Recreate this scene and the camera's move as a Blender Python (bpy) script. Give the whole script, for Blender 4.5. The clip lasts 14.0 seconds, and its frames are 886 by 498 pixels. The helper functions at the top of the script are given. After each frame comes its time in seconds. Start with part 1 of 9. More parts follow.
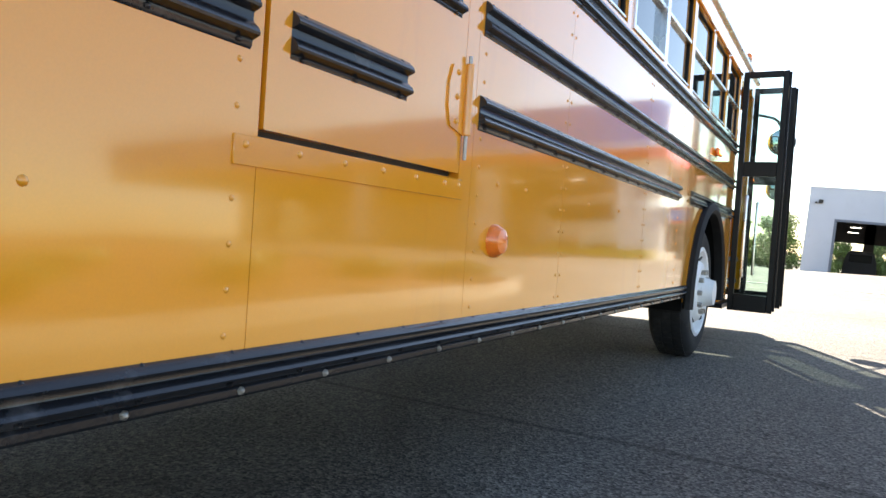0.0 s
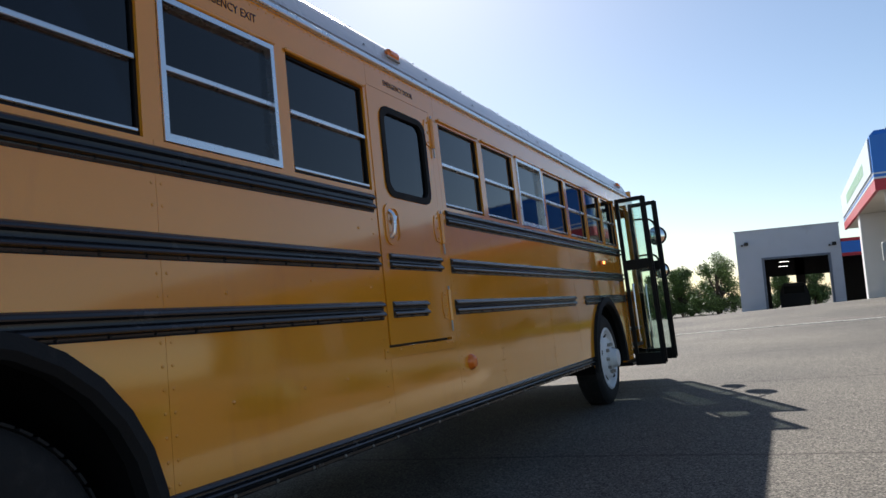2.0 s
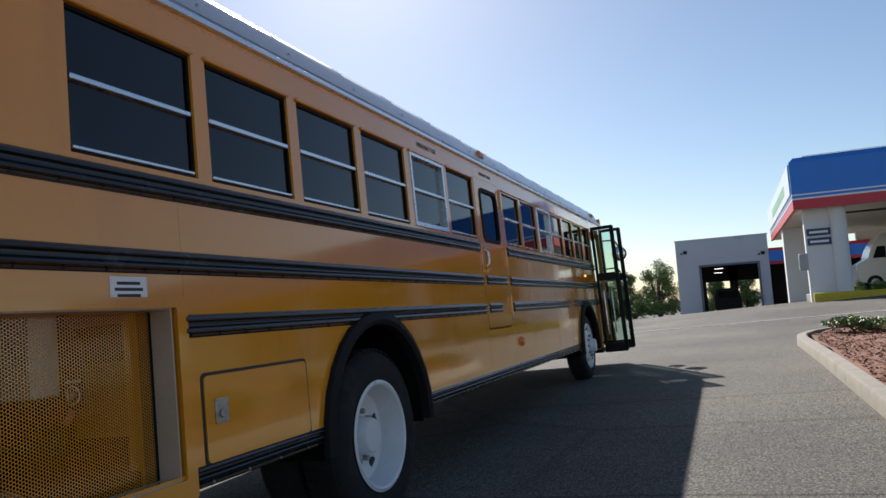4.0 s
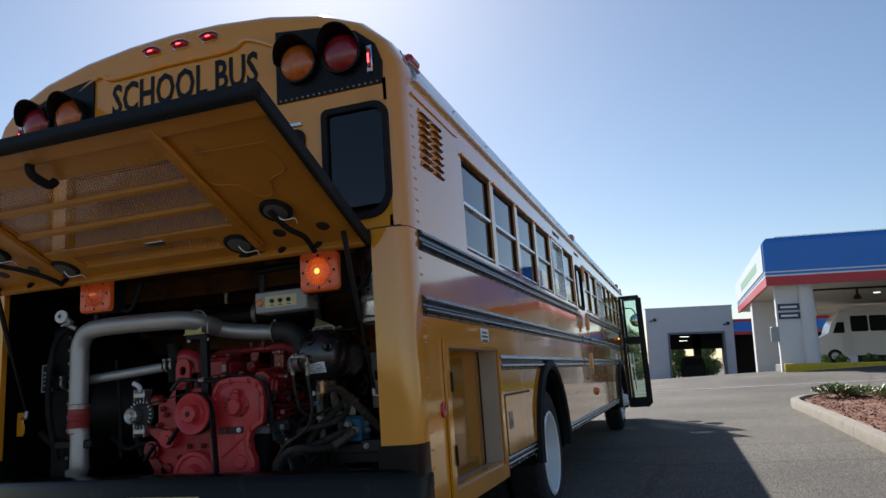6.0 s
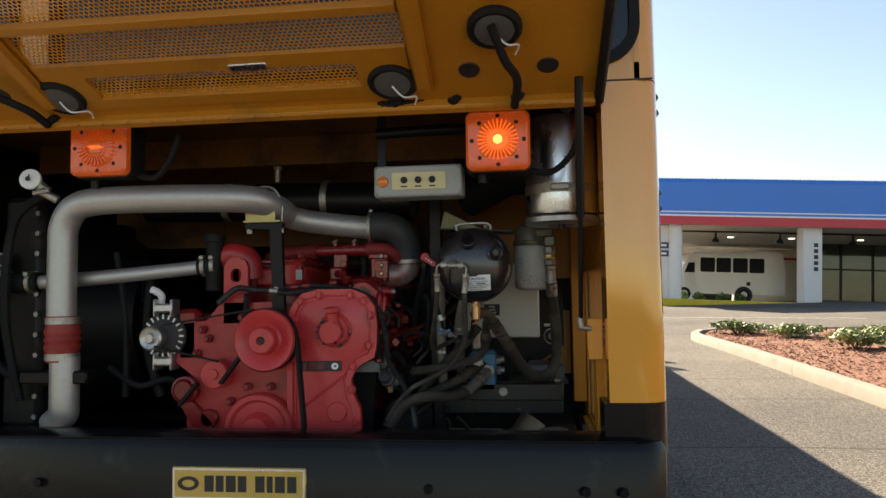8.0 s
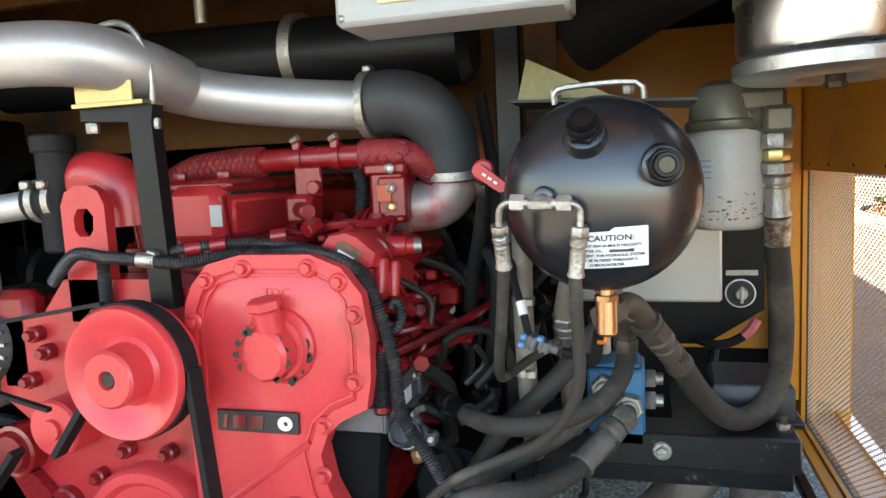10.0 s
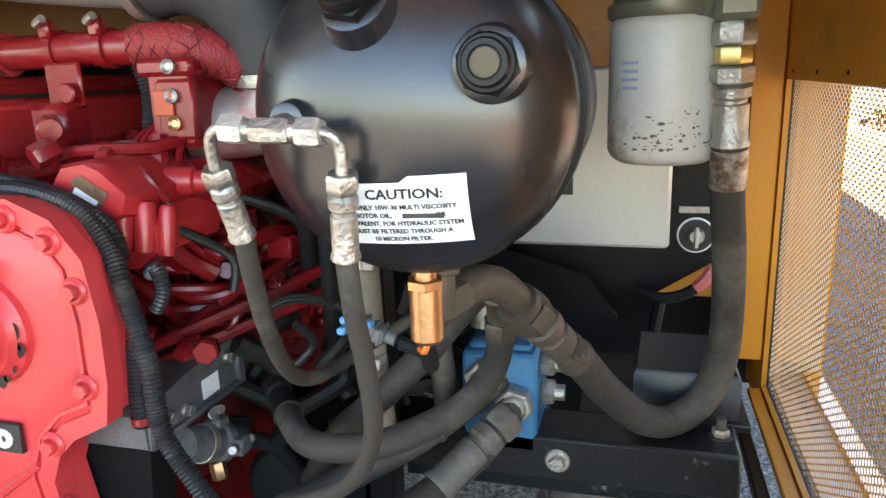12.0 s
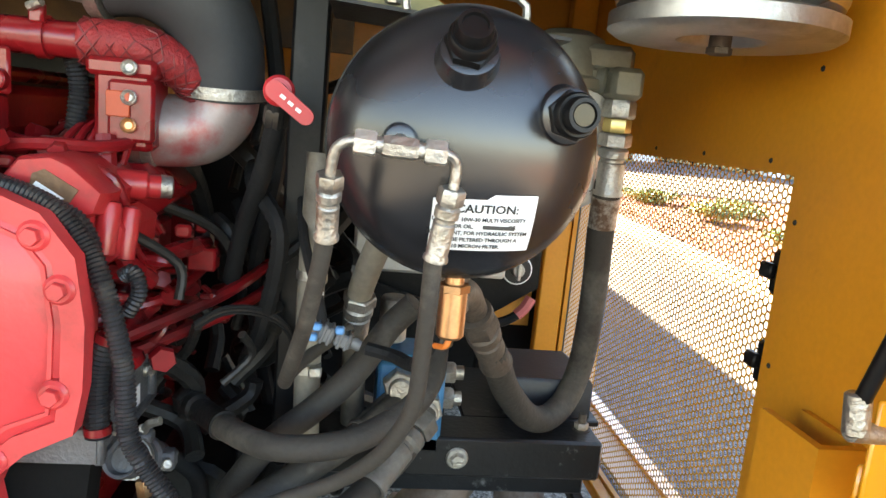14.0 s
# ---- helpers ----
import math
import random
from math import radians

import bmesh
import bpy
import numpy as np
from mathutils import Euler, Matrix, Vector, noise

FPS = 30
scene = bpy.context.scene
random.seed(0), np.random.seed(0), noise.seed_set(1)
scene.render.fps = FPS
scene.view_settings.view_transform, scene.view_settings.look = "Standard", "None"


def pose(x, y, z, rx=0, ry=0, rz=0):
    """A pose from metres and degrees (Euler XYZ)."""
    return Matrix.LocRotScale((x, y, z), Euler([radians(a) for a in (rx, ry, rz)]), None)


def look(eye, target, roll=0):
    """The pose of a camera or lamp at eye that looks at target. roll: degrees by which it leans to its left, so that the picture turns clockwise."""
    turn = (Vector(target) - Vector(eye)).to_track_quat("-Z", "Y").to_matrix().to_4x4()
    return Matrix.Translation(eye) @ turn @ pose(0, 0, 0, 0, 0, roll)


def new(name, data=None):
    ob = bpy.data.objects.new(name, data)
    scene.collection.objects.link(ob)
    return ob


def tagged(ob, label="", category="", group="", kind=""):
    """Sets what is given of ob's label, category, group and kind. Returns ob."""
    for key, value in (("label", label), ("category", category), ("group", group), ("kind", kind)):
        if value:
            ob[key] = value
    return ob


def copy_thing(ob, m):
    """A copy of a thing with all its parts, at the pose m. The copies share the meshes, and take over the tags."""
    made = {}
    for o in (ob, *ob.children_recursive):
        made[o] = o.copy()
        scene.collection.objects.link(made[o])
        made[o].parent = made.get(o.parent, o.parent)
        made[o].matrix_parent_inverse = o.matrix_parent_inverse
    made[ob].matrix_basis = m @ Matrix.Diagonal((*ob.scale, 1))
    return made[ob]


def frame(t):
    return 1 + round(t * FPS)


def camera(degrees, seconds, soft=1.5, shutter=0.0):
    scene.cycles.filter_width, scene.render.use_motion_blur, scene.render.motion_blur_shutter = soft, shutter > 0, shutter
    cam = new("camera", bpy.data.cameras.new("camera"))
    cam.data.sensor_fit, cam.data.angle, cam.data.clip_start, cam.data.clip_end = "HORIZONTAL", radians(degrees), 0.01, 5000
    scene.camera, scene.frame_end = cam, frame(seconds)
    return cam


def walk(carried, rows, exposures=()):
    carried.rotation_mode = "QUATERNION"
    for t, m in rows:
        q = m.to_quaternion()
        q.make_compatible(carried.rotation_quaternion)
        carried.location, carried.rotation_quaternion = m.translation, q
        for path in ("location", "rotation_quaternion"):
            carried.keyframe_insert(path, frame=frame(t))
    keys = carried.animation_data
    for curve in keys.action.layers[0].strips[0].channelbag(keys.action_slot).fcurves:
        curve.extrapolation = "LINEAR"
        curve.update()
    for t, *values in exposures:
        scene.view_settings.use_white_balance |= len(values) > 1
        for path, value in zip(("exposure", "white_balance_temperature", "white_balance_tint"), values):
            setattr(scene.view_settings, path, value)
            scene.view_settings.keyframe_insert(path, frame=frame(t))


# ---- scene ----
cam = camera(64.9, 14.0)
PATH = [
    (0, (2.088, 4.129, 0.83), (1.082, 5.858, 0.787), 3.9),
    (0.5, (2.412, 3.769, 0.981), (1.59, 5.591, 1.042), -0.2),
    (1, (2.699, 3.276, 1.025), (1.878, 5.099, 1.1), -4.5),
    (1.5, (2.883, 2.645, 1.034), (2.002, 4.437, 1.147), -6.4),
    (2, (3.046, 2.015, 1.041), (2.16, 3.794, 1.265), -6.2),
    (2.5, (3.153, 1.34, 1.037), (2.214, 3.087, 1.296), -5.4),
    (2.7, (3.166, 1.065, 1.03), (2.249, 2.825, 1.272), -5.8),
    (4.8, (3.197, -1.795, 1.064), (2.49, 0.062, 1.294), -5.7),
    (5, (3.102, -2.027, 1.062), (2.384, -0.18, 1.329), -5.5),
    (5.5, (2.742, -2.442, 1.07), (2.086, -0.612, 1.539), -4.6),
    (6, (2.274, -2.697, 1.08), (1.655, -0.831, 1.447), -4.0),
    (6.5, (1.807, -2.792, 1.098), (1.338, -0.872, 1.409), -3.8),
    (7, (1.327, -2.611, 1.103), (0.874, -0.69, 1.427), -3.1),
    (7.5, (0.976, -2.359, 1.145), (0.585, -0.412, 1.388), -1.5),
    (8, (0.832, -1.999, 1.145), (0.597, -0.017, 1.268), -0.9),
    (8.2, (0.871, -1.791, 1.147), (0.54, 0.181, 1.202), -1.7),
    (10.3, (0.705, -0.575, 1.276), (0.153, 1.317, 0.936), -3.3),
    (10.5, (0.711, -0.537, 1.273), (0.187, 1.343, 0.833), -3.3),
    (11, (0.719, -0.432, 1.252), (0.495, 1.469, 0.671), -1.2),
    (11.5, (0.754, -0.327, 1.242), (0.572, 1.578, 0.658), -0.9),
    (12, (0.825, -0.265, 1.258), (0.297, 1.601, 0.769), -2.0),
    (12.5, (0.855, -0.261, 1.251), (0.222, 1.577, 0.781), -1.9),
    (13, (0.782, -0.286, 1.247), (0.239, 1.585, 0.793), -0.4),
    (13.5, (0.68, -0.333, 1.244), (0.641, 1.624, 0.836), 4.9),
    (14, (0.58, -0.387, 1.247), (0.827, 1.566, 0.895), 5.4),
]
# The bus stands on a cross slope: its own frame leans by CANT against the upright world.
CANT = Matrix.Rotation(radians(-2.8), 4, "Y")
walk(cam, [(t, CANT @ look(eye, target, roll)) for t, eye, target, roll in PATH],
     exposures=[(0.0, 2.54, 7300, 10), (0.5, 1.79, 7000, 10), (1.0, 1.29, 6900, 10), (1.5, 0.96, 6700, 10), (2.5, 0.56, 6400, 10), (5.0, 0.52, 6400, 10), (5.5, 0.76, 6400, 10), (6.0, 0.56, 6400, 10), (6.5, 0.71, 6900, 10),
                (7.0, 0.92, 7300, 10), (7.5, 1.22, 7800, 10), (8.0, 1.62, 8200, 10), (8.2, 1.69, 8200, 10), (9.3, 3.04, 7900, 10), (10.3, 3.96, 7500, 10), (10.5, 3.96, 7500, 10), (11.0, 3.92, 7500, 10), (11.5, 4.04, 7600, 10), (12.5, 4.19, 7600, 10), (14.0, 4.09, 8200, 10)])

# ---- world and sun ----
SUN_TO = (CANT @ Vector((-1.30, 2.55, 2.15))).normalized()
world = bpy.data.worlds.new("sky")
scene.world = world
world.use_nodes = True
wn = world.node_tree.nodes
sky = wn.new("ShaderNodeTexSky")
sky.sky_type, sky.sun_disc = "NISHITA", False
sky.sun_elevation = math.asin(SUN_TO.z)
sky.sun_rotation = math.atan2(SUN_TO.x, SUN_TO.y)
sky.air_density, sky.dust_density, sky.ozone_density = 1.0, 0.4, 2.0
wn["Background"].inputs["Strength"].default_value = 0.075
world.node_tree.links.new(sky.outputs["Color"], wn["Background"].inputs["Color"])
sun = new("sun", bpy.data.lights.new("sun", "SUN"))
sun.data.energy, sun.data.angle, sun.data.color = 5.0, radians(0.53), (1.0, 0.95, 0.88)
sun.matrix_world = look(SUN_TO * 60, (0, 0, 0))

# ---- materials ----
def mat(name, rgb, rough=0.5, metal=0.0, var=0.12, scale=3.0, grain=60.0, bump=0.03, coat=0.0, stain=None, stain_at=0.62, stain_scale=1.2,
        rvar=0.1, spec=0.5, emit=None, power=0.0, island=0.0, streak=1.0, wave=0.0):
    """Painted or plain surface: colour varied at two scales, stains with their own shape, fine relief."""
    m = bpy.data.materials.new(name)
    m.use_nodes = True
    n, l = m.node_tree.nodes, m.node_tree.links
    b = n["Principled BSDF"]
    tc = n.new("ShaderNodeTexCoord")
    big, fine = n.new("ShaderNodeTexNoise"), n.new("ShaderNodeTexNoise")
    big.inputs["Scale"].default_value, big.inputs["Detail"].default_value = scale, 6
    fine.inputs["Scale"].default_value, fine.inputs["Detail"].default_value = grain, 4
    for t in (big, fine):
        l.new(tc.outputs["Object"], t.inputs["Vector"])
    ramp = n.new("ShaderNodeValToRGB")
    c = Vector(rgb)
    for e, k in zip(ramp.color_ramp.elements, (1 - var, 1 + var)):
        e.color = (*[min(1, max(0, x * k)) for x in c], 1)
    ramp.color_ramp.elements[0].position, ramp.color_ramp.elements[1].position = 0.3, 0.7
    add = n.new("ShaderNodeMath")
    add.operation = "MULTIPLY_ADD"
    add.inputs[1].default_value = 0.4
    l.new(fine.outputs["Fac"], add.inputs[0])
    sub = n.new("ShaderNodeMath")
    sub.operation = "MULTIPLY"
    sub.inputs[1].default_value = 0.6
    l.new(big.outputs["Fac"], sub.inputs[0])
    l.new(sub.outputs[0], add.inputs[2])
    l.new(add.outputs[0], ramp.inputs["Fac"])
    col = ramp.outputs["Color"]
    if stain:
        sn, sr, mx = n.new("ShaderNodeTexNoise"), n.new("ShaderNodeValToRGB"), n.new("ShaderNodeMix")
        sn.inputs["Scale"].default_value, sn.inputs["Detail"].default_value, sn.inputs["Roughness"].default_value = stain_scale, 9, 0.65
        mp = n.new("ShaderNodeMapping")
        mp.inputs["Location"].default_value, mp.inputs["Scale"].default_value = (3.1, 7.7, 1.3), (1, 1, streak)
        l.new(tc.outputs["Object"], mp.inputs["Vector"])
        l.new(mp.outputs["Vector"], sn.inputs["Vector"])
        l.new(sn.outputs["Fac"], sr.inputs["Fac"])
        sr.color_ramp.elements[0].position, sr.color_ramp.elements[1].position = stain_at - 0.06, stain_at + 0.1
        mx.data_type = "RGBA"
        l.new(sr.outputs["Color"], mx.inputs["Factor"])
        l.new(col, mx.inputs["A"])
        mx.inputs["B"].default_value = (*stain, 1)
        col = mx.outputs["Result"]
    if island:
        gm, iv, hs = n.new("ShaderNodeNewGeometry"), n.new("ShaderNodeMapRange"), n.new("ShaderNodeHueSaturation")
        iv.inputs["To Min"].default_value, iv.inputs["To Max"].default_value = 1 - island, 1 + island
        l.new(gm.outputs["Random Per Island"], iv.inputs["Value"])
        l.new(iv.outputs["Result"], hs.inputs["Value"])
        l.new(col, hs.inputs["Color"])
        col = hs.outputs["Color"]
    l.new(col, b.inputs["Base Color"])
    rr = n.new("ShaderNodeMapRange")
    rr.inputs["To Min"].default_value, rr.inputs["To Max"].default_value = max(0.02, rough - rvar), min(1, rough + rvar)
    l.new(big.outputs["Fac"], rr.inputs["Value"])
    l.new(rr.outputs["Result"], b.inputs["Roughness"])
    b.inputs["Metallic"].default_value = metal
    b.inputs["Specular IOR Level"].default_value = spec
    b.inputs["Coat Weight"].default_value, b.inputs["Coat Roughness"].default_value = coat, 0.06
    if bump:
        bp = n.new("ShaderNodeBump")
        bp.inputs["Strength"].default_value, bp.inputs["Distance"].default_value = min(1, bump * 10), 0.002
        l.new(fine.outputs["Fac"], bp.inputs["Height"])
        if wave:
            wv, wb = n.new("ShaderNodeTexNoise"), n.new("ShaderNodeBump")
            wv.inputs["Scale"].default_value, wv.inputs["Detail"].default_value = 2.3, 1
            wb.inputs["Strength"].default_value, wb.inputs["Distance"].default_value = wave, 0.012
            l.new(tc.outputs["Object"], wv.inputs["Vector"])
            l.new(wv.outputs["Fac"], wb.inputs["Height"])
            l.new(wb.outputs["Normal"], bp.inputs["Normal"])
        l.new(bp.outputs["Normal"], b.inputs["Normal"])
    if emit:
        b.inputs["Emission Color"].default_value, b.inputs["Emission Strength"].default_value = (*emit, 1), power
    return m


def glass(name, rgb, gloss=1.0):
    """Thin tinted pane: see-through tint with a mirror-like surface."""
    m = bpy.data.materials.new(name)
    m.use_nodes = True
    n, l = m.node_tree.nodes, m.node_tree.links
    n.remove(n["Principled BSDF"])
    tr, gl, fr, mx, mul = (n.new("ShaderNode" + k) for k in ("BsdfTransparent", "BsdfGlossy", "Fresnel", "MixShader", "Math"))
    tr.inputs["Color"].default_value = (*rgb, 1)
    gl.inputs["Roughness"].default_value = 0.03
    fr.inputs["IOR"].default_value = 1.45
    mul.operation, mul.inputs[1].default_value = "MULTIPLY", gloss
    l.new(fr.outputs["Fac"], mul.inputs[0])
    l.new(mul.outputs[0], mx.inputs["Fac"])
    l.new(tr.outputs["BSDF"], mx.inputs[1])
    l.new(gl.outputs["BSDF"], mx.inputs[2])
    l.new(mx.outputs["Shader"], n["Material Output"].inputs["Surface"])
    return m


YELLOW = mat("bus yellow enamel", (0.78, 0.312, 0.019), 0.1, var=0.05, scale=1.4, grain=240, bump=0.003, coat=1.0, stain=(0.66, 0.25, 0.02), stain_at=0.63, stain_scale=1.9, rvar=0.06, streak=0.22, wave=0.55)
# Bus yellow toned down for shade under the hatch, with grime stains on top.
YELLOW_IN = mat("yellow enamel, shade toned", (0.52, 0.208, 0.019), 0.42, var=0.12, scale=4, grain=120, bump=0.01, stain=(0.2, 0.1, 0.03), stain_at=0.63, stain_scale=3)
# Same paint as the hatch, lightened for the daylight that reaches this wall.
BAY_WALL = mat("yellow bay wall enamel, lightened", (0.68, 0.265, 0.02), 0.4, var=0.1, scale=4, grain=120, bump=0.008, stain=(0.4, 0.15, 0.02), stain_at=0.66, stain_scale=3)
RAIL = mat("black rub rail enamel", (0.012, 0.013, 0.016), 0.22, var=0.25, scale=6, grain=90, bump=0.02, stain=(0.07, 0.07, 0.075), stain_at=0.64, stain_scale=6)
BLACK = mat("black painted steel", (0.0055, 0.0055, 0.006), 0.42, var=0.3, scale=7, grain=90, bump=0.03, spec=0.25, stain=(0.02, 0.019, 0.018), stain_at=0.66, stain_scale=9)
RUBBER = mat("weathered black rubber", (0.0085, 0.0085, 0.009), 0.75, var=0.3, scale=8, grain=120, bump=0.06, spec=0.3, stain=(0.026, 0.024, 0.022), stain_at=0.62, stain_scale=5)
HOSE = mat("dusty rubber hose", (0.032, 0.027, 0.022), 0.75, var=0.3, scale=9, grain=150, bump=0.05, stain=(0.11, 0.096, 0.078), stain_at=0.58, stain_scale=8)
ROOF = mat("grey white roof enamel", (0.4, 0.43, 0.48), 0.25, var=0.05, scale=2, grain=90, bump=0.006, coat=0.3)
TAN_PIPE = mat("grimy tan sleeve", (0.2, 0.175, 0.14), 0.6, var=0.25, scale=10, grain=120, bump=0.04, stain=(0.08, 0.065, 0.05), stain_at=0.6, stain_scale=9)
SILVER = mat("brushed aluminium trim", (0.75, 0.76, 0.78), 0.28, 1.0, var=0.06, scale=6, grain=200, bump=0.01)
ALU = mat("dull cast aluminium", (0.55, 0.54, 0.53), 0.42, 0.9, var=0.15, scale=8, grain=160, bump=0.03, stain=(0.3, 0.28, 0.25), stain_at=0.62, stain_scale=7)
ALU_TUBE = mat("satin aluminium tube", (0.48, 0.47, 0.46), 0.48, 0.7, var=0.1, scale=5, grain=90, bump=0.01, stain=(0.36, 0.33, 0.3), stain_at=0.66, stain_scale=5)
DULL_CRIMP = mat("dull grey crimped sleeve", (0.15, 0.14, 0.125), 0.6, 0.3, var=0.25, scale=14, grain=150, bump=0.05, stain=(0.08, 0.065, 0.05), stain_at=0.58, stain_scale=16)
STEEL = mat("zinc plated steel", (0.46, 0.44, 0.4), 0.5, 1.0, var=0.3, scale=12, grain=200, bump=0.09, stain=(0.33, 0.3, 0.25), stain_at=0.58, stain_scale=38)
DARK_STEEL = mat("oily dark steel", (0.024, 0.023, 0.022), 0.5, 0.4, var=0.35, scale=10, grain=120, bump=0.06, stain=(0.055, 0.042, 0.03), stain_at=0.62, stain_scale=8)
BRASS = mat("copper coloured brass", (0.62, 0.36, 0.19), 0.4, 1.0, var=0.2, scale=12, grain=160, bump=0.02)
# One red paint in three tones: lighter on front parts facing the daylight.
RED_LIT = mat("red cover paint, lit tone", (0.58, 0.045, 0.05), 0.38, var=0.12, scale=5, grain=110, bump=0.02, coat=0.1, stain=(0.28, 0.03, 0.03), stain_at=0.66, stain_scale=6)
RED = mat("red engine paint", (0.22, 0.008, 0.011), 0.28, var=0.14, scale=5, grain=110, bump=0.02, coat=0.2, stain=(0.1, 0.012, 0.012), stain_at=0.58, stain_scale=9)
RUSTY = mat("oily rusty pipe fitting", (0.085, 0.066, 0.052), 0.6, 0.3, var=0.35, scale=14, grain=140, bump=0.06, stain=(0.17, 0.13, 0.1), stain_at=0.6, stain_scale=14)
HEAD = mat("olive grey casting", (0.2, 0.19, 0.15), 0.45, 0.4, var=0.15, scale=14, grain=120, bump=0.03, stain=(0.12, 0.1, 0.07), stain_at=0.62, stain_scale=12)
# Middle tone of that red, for front castings that catch some light.
RED_HALF_LIT = mat("red casting paint, half-lit tone", (0.44, 0.024, 0.028), 0.36, var=0.16, scale=7, grain=110, bump=0.02, coat=0.1, stain=(0.2, 0.02, 0.02), stain_at=0.62, stain_scale=9)
RED_ROUGH = mat("red painted mesh sleeve", (0.27, 0.015, 0.017), 0.6, var=0.4, scale=30, grain=260, bump=0.09)
TANK = mat("satin black tank paint", (0.014, 0.0145, 0.017), 0.27, var=0.2, scale=5, grain=260, bump=0.003, coat=0.0, spec=0.8, rvar=0.04, wave=0.12)
LABEL = mat("white label film", (0.82, 0.83, 0.84), 0.35, var=0.04, scale=8, grain=90, bump=0.01, stain=(0.66, 0.63, 0.58), stain_at=0.7, stain_scale=12)
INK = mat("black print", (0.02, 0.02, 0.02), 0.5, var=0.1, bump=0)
BLUE = mat("blue valve paint", (0.03, 0.16, 0.31), 0.45, var=0.15, scale=9, grain=90, bump=0.03, stain=(0.05, 0.09, 0.14), stain_at=0.62, stain_scale=12)
CREAM = mat("cream filter enamel", (0.62, 0.6, 0.55), 0.38, var=0.08, scale=8, grain=120, bump=0.01, stain=(0.24, 0.17, 0.11), stain_at=0.62, stain_scale=13)
PANEL = mat("pale aluminium cover plate", (0.58, 0.57, 0.53), 0.45, 0.25, var=0.06, scale=4, grain=120, bump=0.01, stain=(0.42, 0.38, 0.3), stain_at=0.66, stain_scale=6)
GREYBOX = mat("grey instrument enamel", (0.36, 0.37, 0.36), 0.45, var=0.08, scale=6, grain=140, bump=0.02)
AMBER = mat("amber lens", (0.85, 0.2, 0.02), 0.18, var=0.12, scale=20, grain=160, bump=0.03, coat=0.6)
# Glow of the bulb is put into the lens as emission, in steps.
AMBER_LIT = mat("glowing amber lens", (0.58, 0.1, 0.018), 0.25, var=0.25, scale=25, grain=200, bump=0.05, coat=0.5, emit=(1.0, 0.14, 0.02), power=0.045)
AMBER_HOT = mat("amber lens inner glow", (0.7, 0.14, 0.02), 0.3, var=0.3, scale=40, grain=200, bump=0.05, emit=(1.0, 0.17, 0.02), power=0.22)
REDLENS = mat("red lens", (0.5, 0.012, 0.015), 0.15, var=0.12, scale=20, grain=160, bump=0.03, coat=0.6)
BULB = mat("lit bulb", (1, 0.5, 0.1), 0.4, var=0, bump=0, emit=(1.0, 0.32, 0.05), power=4)
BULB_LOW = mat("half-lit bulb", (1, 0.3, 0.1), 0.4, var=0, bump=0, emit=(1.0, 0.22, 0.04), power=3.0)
BULB_RED = mat("lit red diode", (1, 0.1, 0.1), 0.4, var=0, bump=0, emit=(1.0, 0.05, 0.06), power=5)
WHEEL = mat("white wheel enamel", (0.74, 0.75, 0.76), 0.38, var=0.07, scale=7, grain=90, bump=0.01, stain=(0.42, 0.4, 0.38), stain_at=0.66, stain_scale=6)
TYRE = mat("black tyre rubber", (0.009, 0.009, 0.0095), 0.85, var=0.25, scale=9, grain=160, bump=0.05, stain=(0.03, 0.028, 0.026), stain_at=0.6, stain_scale=5)
TINT = glass("dark tinted glass", (0.14, 0.16, 0.19), 1.5)
CLEAR = glass("clear green glass", (0.86, 0.93, 0.9), 0.7)
SEATS = mat("dark blue seat vinyl", (0.02, 0.026, 0.05), 0.6, var=0.2, scale=8, bump=0.03)
CABIN = mat("grey cabin lining", (0.22, 0.23, 0.24), 0.6, var=0.1, scale=4, bump=0.01)
RUST = mat("rusty exhaust steel", (0.32, 0.27, 0.23), 0.55, 0.4, var=0.3, scale=9, grain=120, bump=0.05, stain=(0.16, 0.07, 0.035), stain_at=0.55, stain_scale=6)


SCUFFED = mat("scuffed black enamel", (0.007, 0.007, 0.008), 0.42, var=0.3, scale=9, grain=120, bump=0.03, stain=(0.24, 0.24, 0.23), stain_at=0.67, stain_scale=26)
BUMPER = mat("black bumper enamel", (0.008, 0.008, 0.009), 0.22, var=0.3, scale=6, grain=90, bump=0.02, stain=(0.03, 0.03, 0.03), stain_at=0.66, stain_scale=7, spec=0.18)
# Bay yellow darkened to brown: the shade under the roof is in the colour.
YELLOW_SHADE = mat("yellow bay paint, shade put in", (0.11, 0.045, 0.009), 0.6, var=0.3, scale=4, grain=60, bump=0.03, stain=(0.02, 0.013, 0.008), stain_at=0.55, stain_scale=3, spec=0.2)
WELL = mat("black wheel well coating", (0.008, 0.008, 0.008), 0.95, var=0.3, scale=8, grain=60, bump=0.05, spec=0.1)


